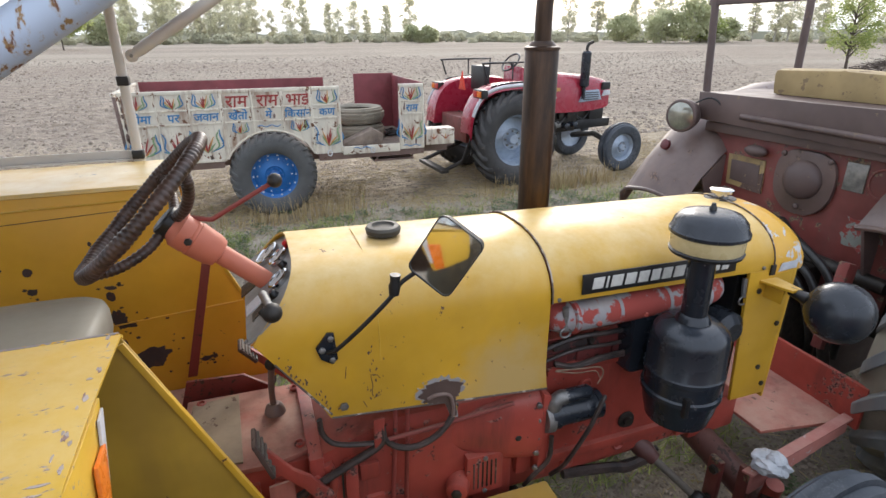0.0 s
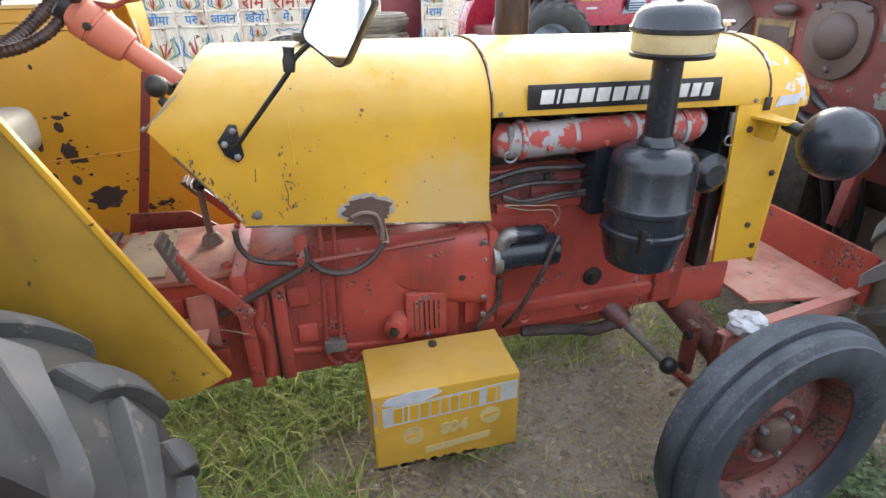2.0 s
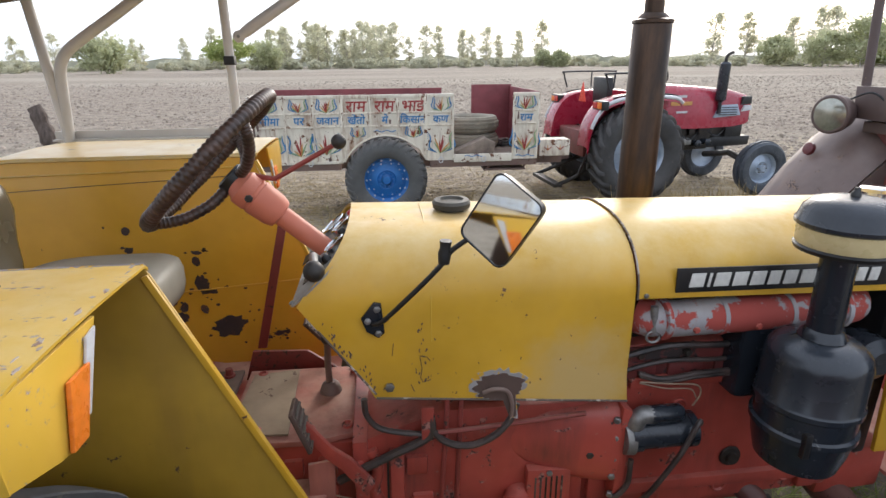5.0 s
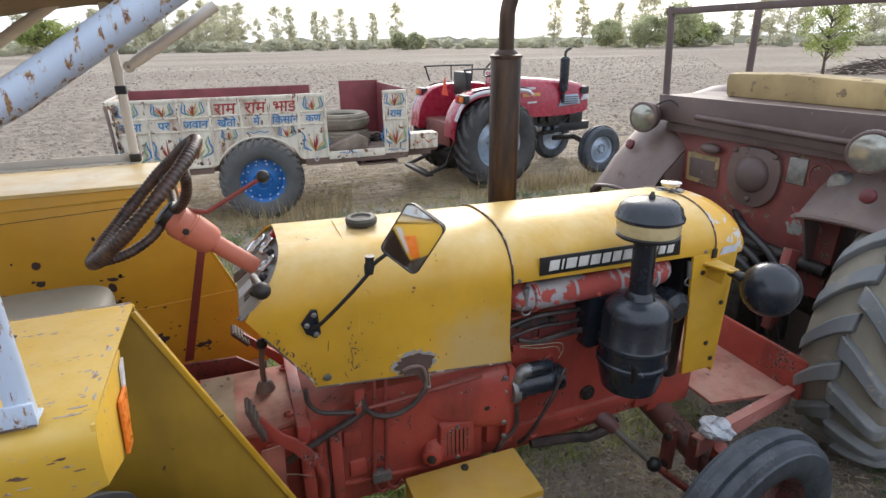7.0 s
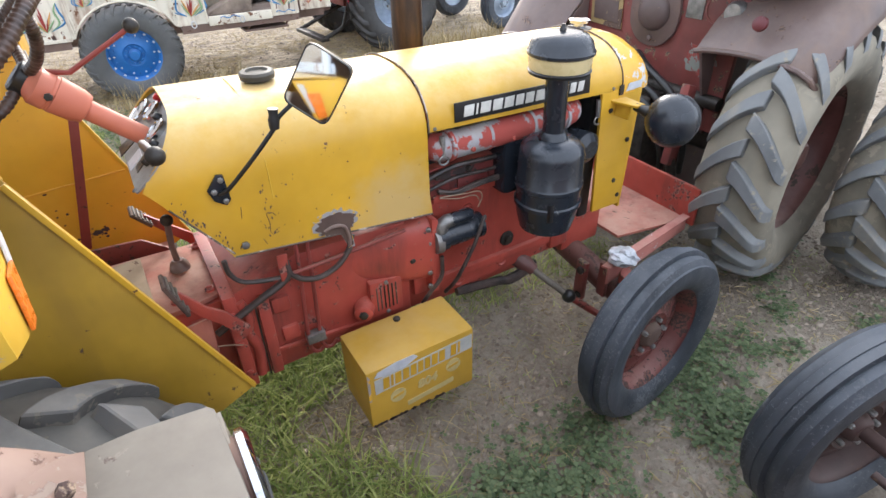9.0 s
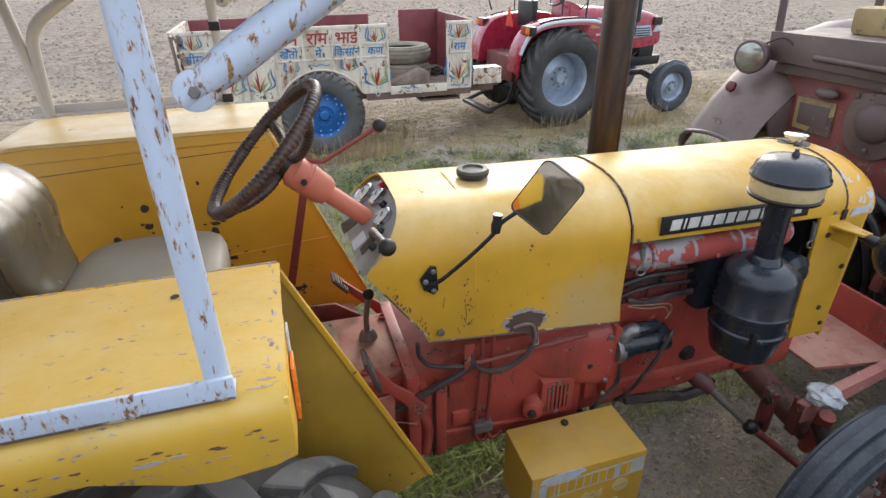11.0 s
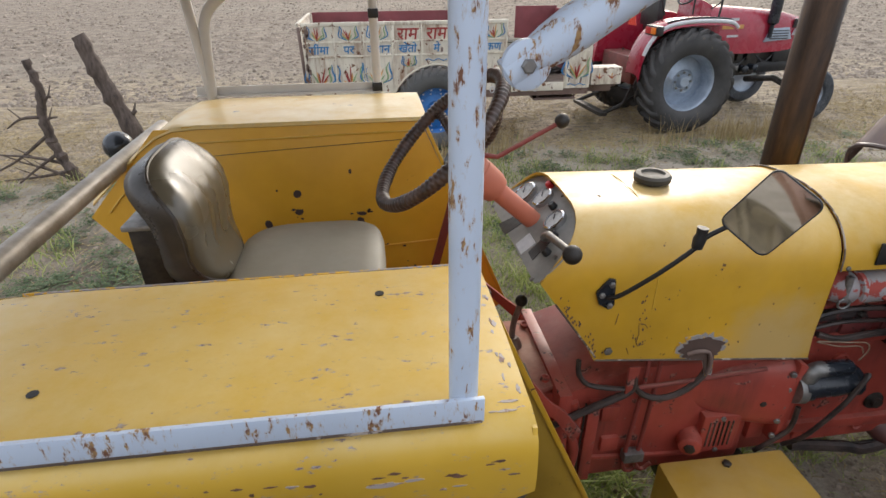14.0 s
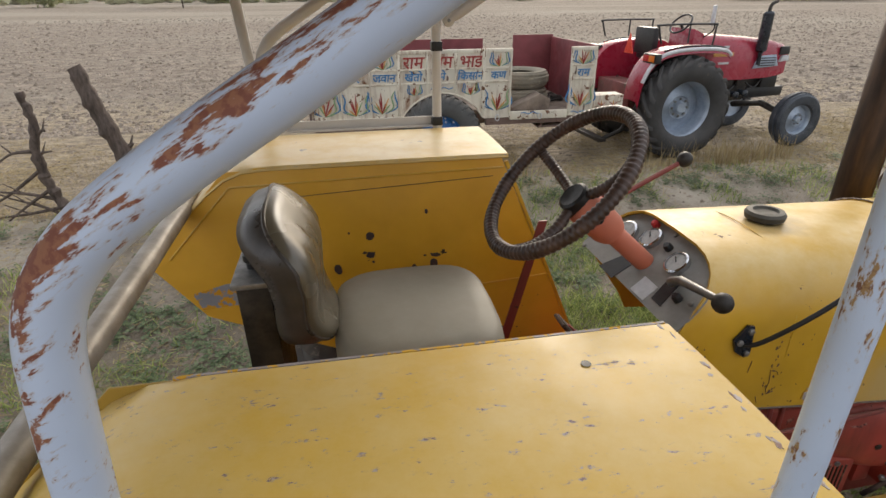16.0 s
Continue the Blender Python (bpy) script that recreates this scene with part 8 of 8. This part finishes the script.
    for s in (-1, 1):
        p("foot_step", box(cx + 0.50, cx + 0.80, cy + s * 0.46 - 0.08, cy + s * 0.46 + 0.08, 0.58, 0.61, 0.008), BLACK, root)
        p("step_hanger", box(cx + 0.63, cx + 0.67, cy + s * 0.42 - 0.01, cy + s * 0.42 + 0.01, 0.60, 0.95, 0.004), BLACK, root)
    p("front_axle", tube([(cx + 2.08, cy - 0.6, 0.40), (cx + 2.08, cy, 0.52), (cx + 2.08, cy + 0.6, 0.40)], 0.05, 12), DARKSTEEL, root)
    p("rear_axle", tube([(cx, cy - 0.7, 0.69), (cx, cy + 0.7, 0.69)], 0.12, 16), DARKSTEEL, root)
    st = p("exhaust", tube([(cx + 1.54, cy - 0.33, 1.16), (cx + 1.54, cy - 0.33, 1.33), (cx + 1.54, cy - 0.33, 1.36), (cx + 1.54, cy - 0.33, 1.86), (cx + 1.54, cy - 0.33, 1.89)], [0.03, 0.03, 0.075, 0.075, 0.05], 20), BLACKPAINT, root, "black upright exhaust silencer")
    p("exhaust_tip", tube(smooth_path([(cx + 1.54, cy - 0.33, 1.88), (cx + 1.54, cy - 0.33, 1.94), (cx + 1.57, cy - 0.33, 1.99), (cx + 1.64, cy - 0.33, 2.02)], 4), 0.024, 10), DARKSTEEL, st)
    p("seat", box(cx - 0.16, cx + 0.24, cy - 0.24, cy + 0.24, 1.26, 1.36, 0.03), BLACK, root)
    p("seat_back", box(cx - 0.22, cx - 0.12, cy - 0.23, cy + 0.23, 1.34, 1.70, 0.03), BLACK, root, "black driver's seat back")
    sw = [(cx + 0.36 + 0.10 * math.cos(a), cy + 0.19 * math.sin(a), 1.73 + 0.12 * math.cos(a)) for a in (2 * math.pi * k / 24 for k in range(25))]
    p("steering_wheel", tube(sw, 0.014, 8), BLACK, root)
    p("steering_column", tube([(cx + 0.36, cy, 1.72), (cx + 0.48, cy, 1.55)], 0.02, 8), BLACK, root)
    p("mirror_arm", tube(smooth_path([(cx + 0.55, cy - 0.26, 1.55), (cx + 0.60, cy - 0.4, 1.66), (cx + 0.55, cy - 0.45, 1.80)], 4), 0.010, 8), BLACK, root)
    p("side_mirror", box(cx + 0.50, cx + 0.53, cy - 0.49, cy - 0.43, 1.72, 1.98, 0.012), PALEGREY, root, "pale side mirror")
    p("warning_triangle", prism([(cy - 0.36, 1.38), (cy - 0.14, 1.38), (cy - 0.25, 1.64)], "x", cx - 0.60, cx - 0.585, 0.003), TRIANGLE, root, "red reflective warning triangle")
    p("hitch_plate", box(cx - 0.62, cx - 0.28, cy - 0.45, cy + 0.45, 0.62, 0.98, 0.02), OLDRED, root)
    for s in (-1, 1):
        p("lower_link", tube([(cx - 0.25, cy + s * 0.34, 0.52), (cx - 0.72, cy + s * 0.42, 0.32), (cx - 1.0, cy + s * 0.42, 0.22)], 0.03, 8), DARKSTEEL, root)
        p("lift_rod", tube([(cx - 0.35, cy + s * 0.34, 1.0), (cx - 0.66, cy + s * 0.42, 0.34)], 0.02, 8), DARKSTEEL, root)
    p("drawbar", box(cx - 1.02, cx - 0.9, cy - 0.46, cy + 0.46, 0.20, 0.25, 0.006), DARKSTEEL, root)


RT_TURN = 4.0
TRIANGLE = flat_paint("reflective_red", (0.75, 0.05, 0.02, 1), 0.3)
build_red_tractor()


# ---- the weathered tractor ahead, seen from behind ----
def build_old_tractor():
    root = thing("weathered_tractor", (2.15, 1.03, 0), "weathered red and brown old tractor seen from behind", "tractor", rz=4.0, shop=True)
    X = 2.26
    panel = part("rear_panel", prism([(OC - 0.44, 0.98), (OC + 0.44, 0.98), (OC + 0.46, 1.66), (OC - 0.46, 1.66)], "x", X, X + 0.03, 0.004), OLDRED, root, "scuffed dark red rear panel")
    part("tool_tray", prism([(OC - 0.72, 1.60), (OC + 0.50, 1.632), (OC + 0.51, 1.757), (OC - 0.72, 1.765)], "x", X - 0.075, X - 0.05, 0.004), DARKBROWN, root, "dark brown steel box across the back")
    part("tray_rib", tube([(X - 0.078, OC - 0.46, 1.655), (X - 0.078, OC + 0.26, 1.67)], 0.013, 10), DARKBROWN, root)
    part("tray_ledge", box(X - 0.045, X - 0.002, OC - 0.46, OC + 0.47, 1.578, 1.622, 0.006), DARKBROWN, root)
    part("tray_top", box(X - 0.05, X + 0.35, OC - 0.72, OC + 0.50, 1.742, 1.754, 0.003), DARKBROWN, root)
    part("tray_end", box(X - 0.06, X + 0.35, OC + 0.49, OC + 0.505, 1.63, 1.752, 0.003), DARKBROWN, root)
    part("yellow_board", prism([(OC - 0.80, 1.75), (OC + 0.30, 1.75), (OC + 0.31, 1.865), (OC + 0.0, 1.875), (OC - 0.80, 1.845)], "x", X + 0.14, X + 0.27, 0.028), PLANK, root, "faded yellow board behind the box")
    for x, y, tx, ty in ((X - 0.04, OC + 0.50, 0.0, 0.035), (X + 0.32, OC + 0.32, 0.0, 0.01)):
        part("frame_post", tube([(x, y, 1.74), (x + tx, y + ty, 2.17)], 0.017, 10), DARKBROWN, root, "rusty brown roof frame post")
    part("frame_bar", box(X - 0.05, X - 0.02, OC - 1.0, OC + 0.56, 2.135, 2.165, 0.003), DARKBROWN, root, "rusty roof frame bar")
    boss = part("shield_cover", prism([(OC - 0.04 + dy, 1.475 + dz) for dy, dz in ((0.13 * math.copysign(abs(math.cos(a)) ** 0.65, math.cos(a)) * (1 - 0.28 * max(0, -math.sin(a)) ** 2), -0.03 + (0.12 if math.sin(a) > 0 else 0.15) * math.copysign(abs(math.sin(a)) ** 0.75, math.sin(a))) for a in (2 * math.pi * k / 32 for k in range(32)))], "x", X - 0.02, X, 0.006), MUDGUARD, root, "brown shield-shaped cover")
    part("cover_dome", ball((X - 0.02, OC - 0.04, 1.445), 0.082, 24, squash=(0.5, 1, 1)), DARKBROWN, boss)
    for dy, dz in ((0.10, 0.065), (-0.10, 0.065), (0, -0.145)):
        part("cover_bolt", bolt((X - 0.02, OC - 0.04 + dy, 1.475 + dz), (-1, 0, 0), 0.012, 0.01), DARKBROWN, boss)
    part("plate_frame", prism([(OC + 0.14, 1.335), (OC + 0.33, 1.345), (OC + 0.34, 1.485), (OC + 0.15, 1.485)], "x", X - 0.008, X, 0.002), PLANK, root, "yellow bordered number plate, blank and rusty")
    part("plate_rust", prism([(OC + 0.14, 1.335), (OC + 0.25, 1.340), (OC + 0.24, 1.362), (OC + 0.165, 1.365), (OC + 0.168, 1.42), (OC + 0.145, 1.43)], "x", X - 0.0105, X - 0.006, 0.001), GRIMEBROWN, root)
    part("lamp_wire", tube(smooth_path([(2.14, OC + 0.50, 1.70), (2.17, OC + 0.42, 1.735), (2.20, OC + 0.36, 1.68), (2.235, OC + 0.345, 1.60)], 5), 0.004, 6), BLACK, root, "black lamp wire")
    part("wire_clip", box(2.225, 2.25, OC + 0.325, OC + 0.365, 1.575, 1.615, 0.004), BLACK, root)
    part("plate_face", prism([(OC + 0.16, 1.36), (OC + 0.31, 1.368), (OC + 0.318, 1.462), (OC + 0.17, 1.462)], "x", X - 0.012, X - 0.007, 0.002), DARKBROWN, root)
    part("plate_lamp", ball((X - 0.03, OC + 0.19, 1.525), 0.042, 16, squash=(0.7, 1.3, 0.6)), DARKBROWN, root)
    part("grey_plate", prism([(OC - 0.27, 1.44), (OC - 0.19, 1.44), (OC - 0.19, 1.55), (OC - 0.27, 1.55)], "x", X - 0.006, X, 0.002), STEEL, root)
    part("ring_mark", tube([(X - 0.002, OC - 0.33 + 0.05 * math.cos(a), 1.49 + 0.055 * math.sin(a)) for a in (2 * math.pi * k / 20 for k in range(21))], 0.004, 6), OLDRED, root)
    part("socket", lathe([(0, 0.045), (0.03, 0.045), (0.05, 0.035), (0.05, 0.02)], (-1, 0, 0.05), (X, OC - 0.42, 1.49), 18), STEEL, root, "round grey socket")
    patch_rnd = random.Random(4)
    part("bare_patch", prism([(OC - 0.30 + 0.085 * math.cos(a) * patch_rnd.uniform(0.6, 1.1), 1.285 + 0.075 * math.sin(a) * patch_rnd.uniform(0.6, 1.1)) for a in (2 * math.pi * k / 22 for k in range(22))], "x", X - 0.003, X + 0.001), PATCHDUST, root, "bare grey-green patch")
    for s in (-1, 1):
        yi, wide = OC + s * 0.36, 0.48 if s < 0 else 0.39
        rows = []
        for k in range(10):
            a = radians(138 - 9 * k if s < 0 else 147 - 10 * k)
            x, z = 2.78 + 0.95 * math.cos(a), 0.72 + 0.95 * math.sin(a)
            row = [(x + 0.03 * (1 - f), yi + s * wide * f, z + ((0.075 if s < 0 else 0.115) * math.sin(math.pi * f) ** 0.8 * min(1.0, 0.35 + k * 0.3))) for f in (0, 0.08, 0.18, 0.3, 0.42, 0.54, 0.66, 0.78, 0.88)]
            row += [(x + 0.008, yi + s * (wide - 0.01), z - 0.012), (x + 0.03, yi + s * (wide + 0.015), z - 0.05), (x + 0.04, yi + s * (wide + 0.015), z - 0.09)]
            rows.append(row)
        fend = part("mudguard", sheet(rows, 0.010), MUDGUARD, root, "brown rusty rounded mudguard")
        part("mudguard_hem", tube(rows[0], 0.011, 8), MUDGUARD, fend)
        inside = [(2.80 + 0.93 * math.cos(radians(a)), 0.72 + 0.93 * math.sin(radians(a))) for a in range(136, 54, -9)]
        part("mudguard_side", prism([(2.30, 0.95)] + inside + [(3.30, 0.95)], "y", yi, yi + s * 0.012, 0.002), DARKBROWN, fend, "dark brown inner side of the mudguard")
        lp = Vector((2.12, OC + s * (0.565 if s < 0 else 0.52), 1.648))
        lamp = part("work_lamp", lathe([(-0.075, 0.015), (-0.06, 0.045), (-0.03, 0.068), (0.01, 0.078), (0.03, 0.078), (0.035, 0.072)], (-1, -0.25, -0.05), lp, 28), DARKBROWN, root, "round work lamp on the mudguard")
        part("lamp_reflector", lathe([(0.0, 0.02), (0.02, 0.05), (0.032, 0.070)], (-1, -0.25, -0.05), lp, 24), CHROME, lamp)
        part("lamp_lens", lathe([(0.032, 0.071), (0.042, 0.05), (0.046, 0.001)], (-1, -0.25, -0.05), lp, 24), LENSGLASS, lamp)
        part("red_reflector", lathe([(0, 0.028), (0.014, 0.026), (0.018, 0.015)], (-1, 0, 0.3), (2.115, OC + s * (0.59 if s < 0 else 0.60), 1.492), 16), DULLRED, fend, "red round reflector")
        wheel(root, (2.97 if s < 0 else 3.42, 1.93 + s * 0.812, 0.705 if s < 0 else 0.735), 0.655 if s < 0 else 0.685, 0.385, 0.40, RUBBER_DRY, HUBRED, turn=6.0 if s < 0 else 0.0, lugs=(19, 0.046, 0.080, 0.32), lug_rubber=RUBBER_LUG, flip=s > 0, nuts=8, tyre_label="dry muddy lugged tyre", dish=0.04)
        part("lower_link", tube([(2.25, OC + s * 0.25, 0.60), (2.08, OC + s * 0.30, 0.52)], 0.03, 10), DARKSTEEL, root)
    part("rear_axle", tube([(2.97, 1.2, 0.705), (2.97, 2.70, 0.735)], 0.13, 16), DARKSTEEL, root, world=True)
    part("casing", prism([(2.33, 0.52), (4.2, 0.60), (4.2, 1.2), (2.33, 1.1)], "y", OC - 0.26, OC + 0.26, 0.03), DARKBROWN, root)
    part("hitch_block", box(2.10, 2.33, OC - 0.2, OC + 0.2, 0.70, 1.12, 0.02), DARKSTEEL, root, "oily hitch and valve block")
    for k, (dy, z) in enumerate(((-0.36, 1.20), (-0.30, 1.16), (-0.26, 1.12), (0.05, 1.20))):
        part("hydraulic_hose", tube(smooth_path([(2.28, OC + dy + 0.4, z + 0.05), (2.16, OC + dy + 0.25, z + 0.03 - 0.02 * k), (2.10, OC + dy + 0.05, z - 0.05), (2.14, OC + dy - 0.02, z - 0.25), (2.2, OC + dy, z - 0.42)], 6), 0.016, 10), BLACK, root, "black hydraulic hose")
    part("lift_arm", prism([(2.06, 0.86), (2.12, 0.84), (2.16, 1.20), (2.10, 1.22)], "y", OC - 0.38, OC - 0.34, 0.006), OLDRED, root)
    part("check_link", tube([(2.10, OC - 0.36, 0.88), (2.16, OC - 0.42, 0.55)], 0.022, 10), DARKSTEEL, root)
    part("crossbar", tube([(2.24, OC - 0.45, 1.12), (2.24, OC + 0.4, 1.15)], 0.03, 12), DARKSTEEL, root)
    sw = [(3.25 + 0.1 * math.cos(a), OC - 0.45 + 0.22 * math.sin(a), 1.96 + 0.16 * math.cos(a)) for a in (2 * math.pi * k / 24 for k in range(25))]
    part("steering_wheel", tube(sw, 0.014, 8), BLACK, root)
    part("steering_column", tube([(3.25, OC - 0.45, 1.95), (3.5, OC - 0.3, 1.2)], 0.025, 8), DARKBROWN, root)


OC = 1.60
DULLRED = flat_paint("dull_red_lens", (0.11, 0.013, 0.015, 1), 0.35)
PATCHDUST = paint("bare_grey_green", (0.20, 0.21, 0.18, 1), (0.24, 0.05, 0.04, 1), 0.52, 0.6, DUST, 0.3, 0.2, 20)
build_old_tractor()

# a further tyre standing beyond
far_root = thing("tractor_wheel", (3.47, 0.655, 0), "dusty lugged tractor wheel standing on the soil", "wheel")
wheel(far_root, (3.47, 0.655, 0.64), 0.592, 0.36, 0.36, RUBBER_DRY, HUBRED, lugs=(19, 0.042, 0.078, 0.32), lug_rubber=RUBBER_LUG, nuts=8)


# ---- the brown tractor beside which the camera is carried ----
def build_brown_tractor():
    root = thing("brown_tractor", (0.4, -0.3, 0), "brown rusty old tractor standing alongside", "tractor", shop=True)
    rows = []
    for x, z in smooth_path([(-0.030, 1.25), (-0.034, 1.36), (-0.045, 1.45), (-0.070, 1.508), (-0.105, 1.546), (-0.145, 1.588), (-0.19, 1.622), (-0.26, 1.655), (-0.40, 1.675), (-0.62, 1.67), (-0.90, 1.60), (-1.15, 1.44), (-1.30, 1.18)], 3):
        rows.append([(x, 0.210, z - 0.035), (x, 0.207, z - 0.010), (x, 0.198, z - 0.002), (x, 0.16, z + 0.001), (x, 0.05, z + 0.002), (x, -0.06, z), (x, -0.16, z - 0.01)])
    fend = part("mudguard", sheet(rows, -0.005), FADEDBROWN, root, "brown dusty mudguard with pinkish faded paint")
    for x, y in ((-0.20, 0.165), (-0.225, 0.10)):
        part("rivet_hole", lathe([(0, 0.005), (0.0006, 0.005), (0.0008, 0.001)], (0.62, 0, 0.78), (x, y, 1.6285 if x > -0.21 else 1.642), 10), DARKSTEEL, fend)
    br = part("lamp_bracket", prism([(-0.099, 0.196), (-0.06, 0.197), (0.000, 0.190), (0.005, 0.184), (0.012, 0.014), (0.006, 0.011), (-0.026, 0.020), (-0.10, 0.062)], "z", 1.556, 1.561, 0.001), TANSTEEL, root, "bent brown steel lamp bracket with two bolts")
    part("bracket_flap", prism([(0.003, 1.557), (0.009, 1.557), (0.012, 1.47), (0.006, 1.47)], "y", 0.006, 0.182, 0.001), TANSTEEL, br)
    tab = ((-0.099, 0.196), (-0.110, 0.190), (-0.131, 0.162), (-0.1335, 0.155), (-0.1345, 0.108), (-0.133, 0.102), (-0.106, 0.066), (-0.099, 0.062))
    part("bracket_tab", rings([[(x, y, 1.556 + lift + (-0.099 - x) * 0.95) for x, y in tab] for lift in (0.0, 0.005)]), TABBROWN, br)
    part("tab_slot", rings([[(-0.1235 + dx, y, 1.5612 + lift + (0.0245 - dx) * 0.95) for dx, y in ((-0.0015, 0.112), (0.0015, 0.113), (0.0015, 0.131), (-0.0015, 0.130))] for lift in (0.0, 0.0012)]), DARKSTEEL, br)
    for x, y in ((-0.111, 0.150), (-0.111, 0.096)):
        part("bracket_bolt", bolt((x, y, 1.5725), (0.69, 0, 0.72), 0.007, 0.008), GRIMEBROWN, br)
    for y in (0.128, 0.038):
        lamp = part("front_lamp", lathe([(-0.05, 0.02), (-0.04, 0.036), (0.0, 0.040)], (1, 0, 0), (0.012, y, 1.520), 20), TABBROWN, root)
        part("chrome_rim", lathe([(0, 0.040), (0.002, 0.045), (0.008, 0.045), (0.012, 0.040), (0.013, 0.001)], (1, 0, 0), (0.012, y, 1.520), 24), CHROME, lamp, "chrome lamp rim")
    wheel(root, (-0.66, 0.10, 0.70), 0.66, 0.34, 0.36, RUBBER_DRY, OLDRED, lugs=(18, 0.04, 0.06, 0.42), nuts=8, flip=True)
    wheel(root, (1.802, 0.081, 0.405), 0.405, 0.19, 0.24, RUBBER, RIMDARK, ribs=4, nuts=5, dish=0.02, turn=-13.0)
    part("stub_axle", tube([(1.69, -0.6, 0.42), (1.800, 0.06, 0.405)], 0.026, 12), RIMDARK, root, world=True)
    part("steering_rod", tube([(1.58, -0.6, 0.40), (1.62, -0.06, 0.44)], 0.014, 10), RIMDARK, root, world=True)
    part("rear_axle", tube([(-0.66, -1.15, 0.70), (-0.66, 0.05, 0.70)], 0.09, 14), OLDRED, root, world=True)
    # unseen body behind the camera, sized to block sky light: bonnet, engine, gearbox and seat
    loops = []
    for x, top, hw in ((0.15, 1.62, 0.38), (0.6, 1.62, 0.39), (1.2, 1.60, 0.38), (1.60, 1.56, 0.36), (1.68, 1.44, 0.30)):
        loops.append([(x, -0.92 + y * hw, 0.98 + (top - 0.98) * z) for y, z in ((-1, 0), (-1, 0.7), (-0.8, 0.93), (-0.3, 1), (0.3, 1), (0.8, 0.93), (1, 0.7), (1, 0))])
    part("bonnet", rings(loops), BROWN, root, "brown rusty bonnet")
    part("engine", prism([(0.2, 0.60), (1.62, 0.64), (1.62, 1.0), (0.2, 1.02)], "y", -1.12, -0.72, 0.02), OLDRED, root)
    part("gearbox", prism([(-1.0, 0.55), (0.22, 0.62), (0.22, 1.02), (-1.0, 1.05)], "y", -1.12, -0.72, 0.02), OLDRED, root)
    part("seat", prism([(-0.72, 1.16), (-0.30, 1.16), (-0.30, 1.24), (-0.66, 1.25), (-0.74, 1.55), (-0.80, 1.55)], "y", -1.13, -0.71, 0.02), VINYL_DARK, root)
    part("seat_post", tube([(-0.5, -0.92, 1.0), (-0.5, -0.92, 1.18)], 0.05, 12), DARKSTEEL, root)


build_brown_tractor()

# ---- dry branches, rag and litter ----
def branch(name, pts, r, twigs, seed, label):
    """A dead limb: knotty, tapering, with a broken top and a few twigs."""
    rnd = random.Random(seed)
    bm = bmesh.new()
    path = smooth_path(pts, 9)
    path = [p + Vector((rnd.gauss(0, 0.006), rnd.gauss(0, 0.006), 0)) for p in path]
    n = len(path)
    tube(path, [r * (1 - 0.42 * i / n) * (1 + 0.10 * math.sin(i * 1.3) + rnd.uniform(-0.10, 0.14)) for i in range(n)], 10, bm)
    for f, reach in twigs:
        q = path[int(n * f)]
        e = q + Vector(reach)
        mid_ = (q + e) / 2 + Vector((rnd.uniform(-0.04, 0.04), 0, rnd.uniform(-0.05, 0.05)))
        tube(smooth_path([q, mid_, e], 4), [r * 0.34 * (1 - 0.08 * i) for i in range(9)], 6, bm)
        tube([mid_, mid_ + Vector((reach[0] * 0.3, 0.03, 0.10))], [r * 0.16, r * 0.06], 5, bm)
    single(name, bm, BARK, label, "branch", loc=pts[0])


branch("dry_branch", [(-3.40, 5.78, -0.05), (-3.48, 5.79, 0.18), (-3.57, 5.80, 0.42), (-3.60, 5.80, 0.72), (-3.55, 5.80, 1.0), (-3.58, 5.81, 1.28)], 0.058, ((0.22, (-0.75, 0.05, -0.10)), (0.30, (-0.60, 0, 0.12)), (0.38, (-0.45, -0.1, -0.30)), (0.50, (-0.80, 0.1, -0.45)), (0.62, (-0.35, 0, -0.10)), (0.70, (0.10, 0, 0.05)), (0.58, (0.14, 0, 0.06)), (0.12, (-0.5, 0, 0.25))), 4, "pale dry forked branch stuck upright in the ground")
branch("dry_branch", [(-2.82, 6.2, -0.05), (-2.97, 6.2, 0.45), (-3.14, 6.2, 1.0), (-3.25, 6.2, 1.44)], 0.105, ((0.45, (0.12, 0, 0.06)),), 6, "thick dark dry branch with a broken top, stuck in the ground")
rag = bmesh.new()
bmesh.ops.create_icosphere(rag, subdivisions=4, radius=0.05)
for vert in rag.verts:
    d = noise.noise(vert.co * 34) * 0.022 + noise.noise(vert.co * 80) * 0.010 + noise.noise(vert.co * 160) * 0.004
    vert.co = vert.co * (1 + d / 0.06) * 1.0
    vert.co.z *= 0.6
bmesh.ops.translate(rag, vec=(1.41, 0.86, 0.805), verts=rag.verts)
rag.transform(LAY)
single("plastic_rag", rag, RAGWHITE, "crumpled white plastic rag tucked on the axle stay", "rag", loc=LAY @ Vector((1.41, 0.86, 0.785)), sharp=25)
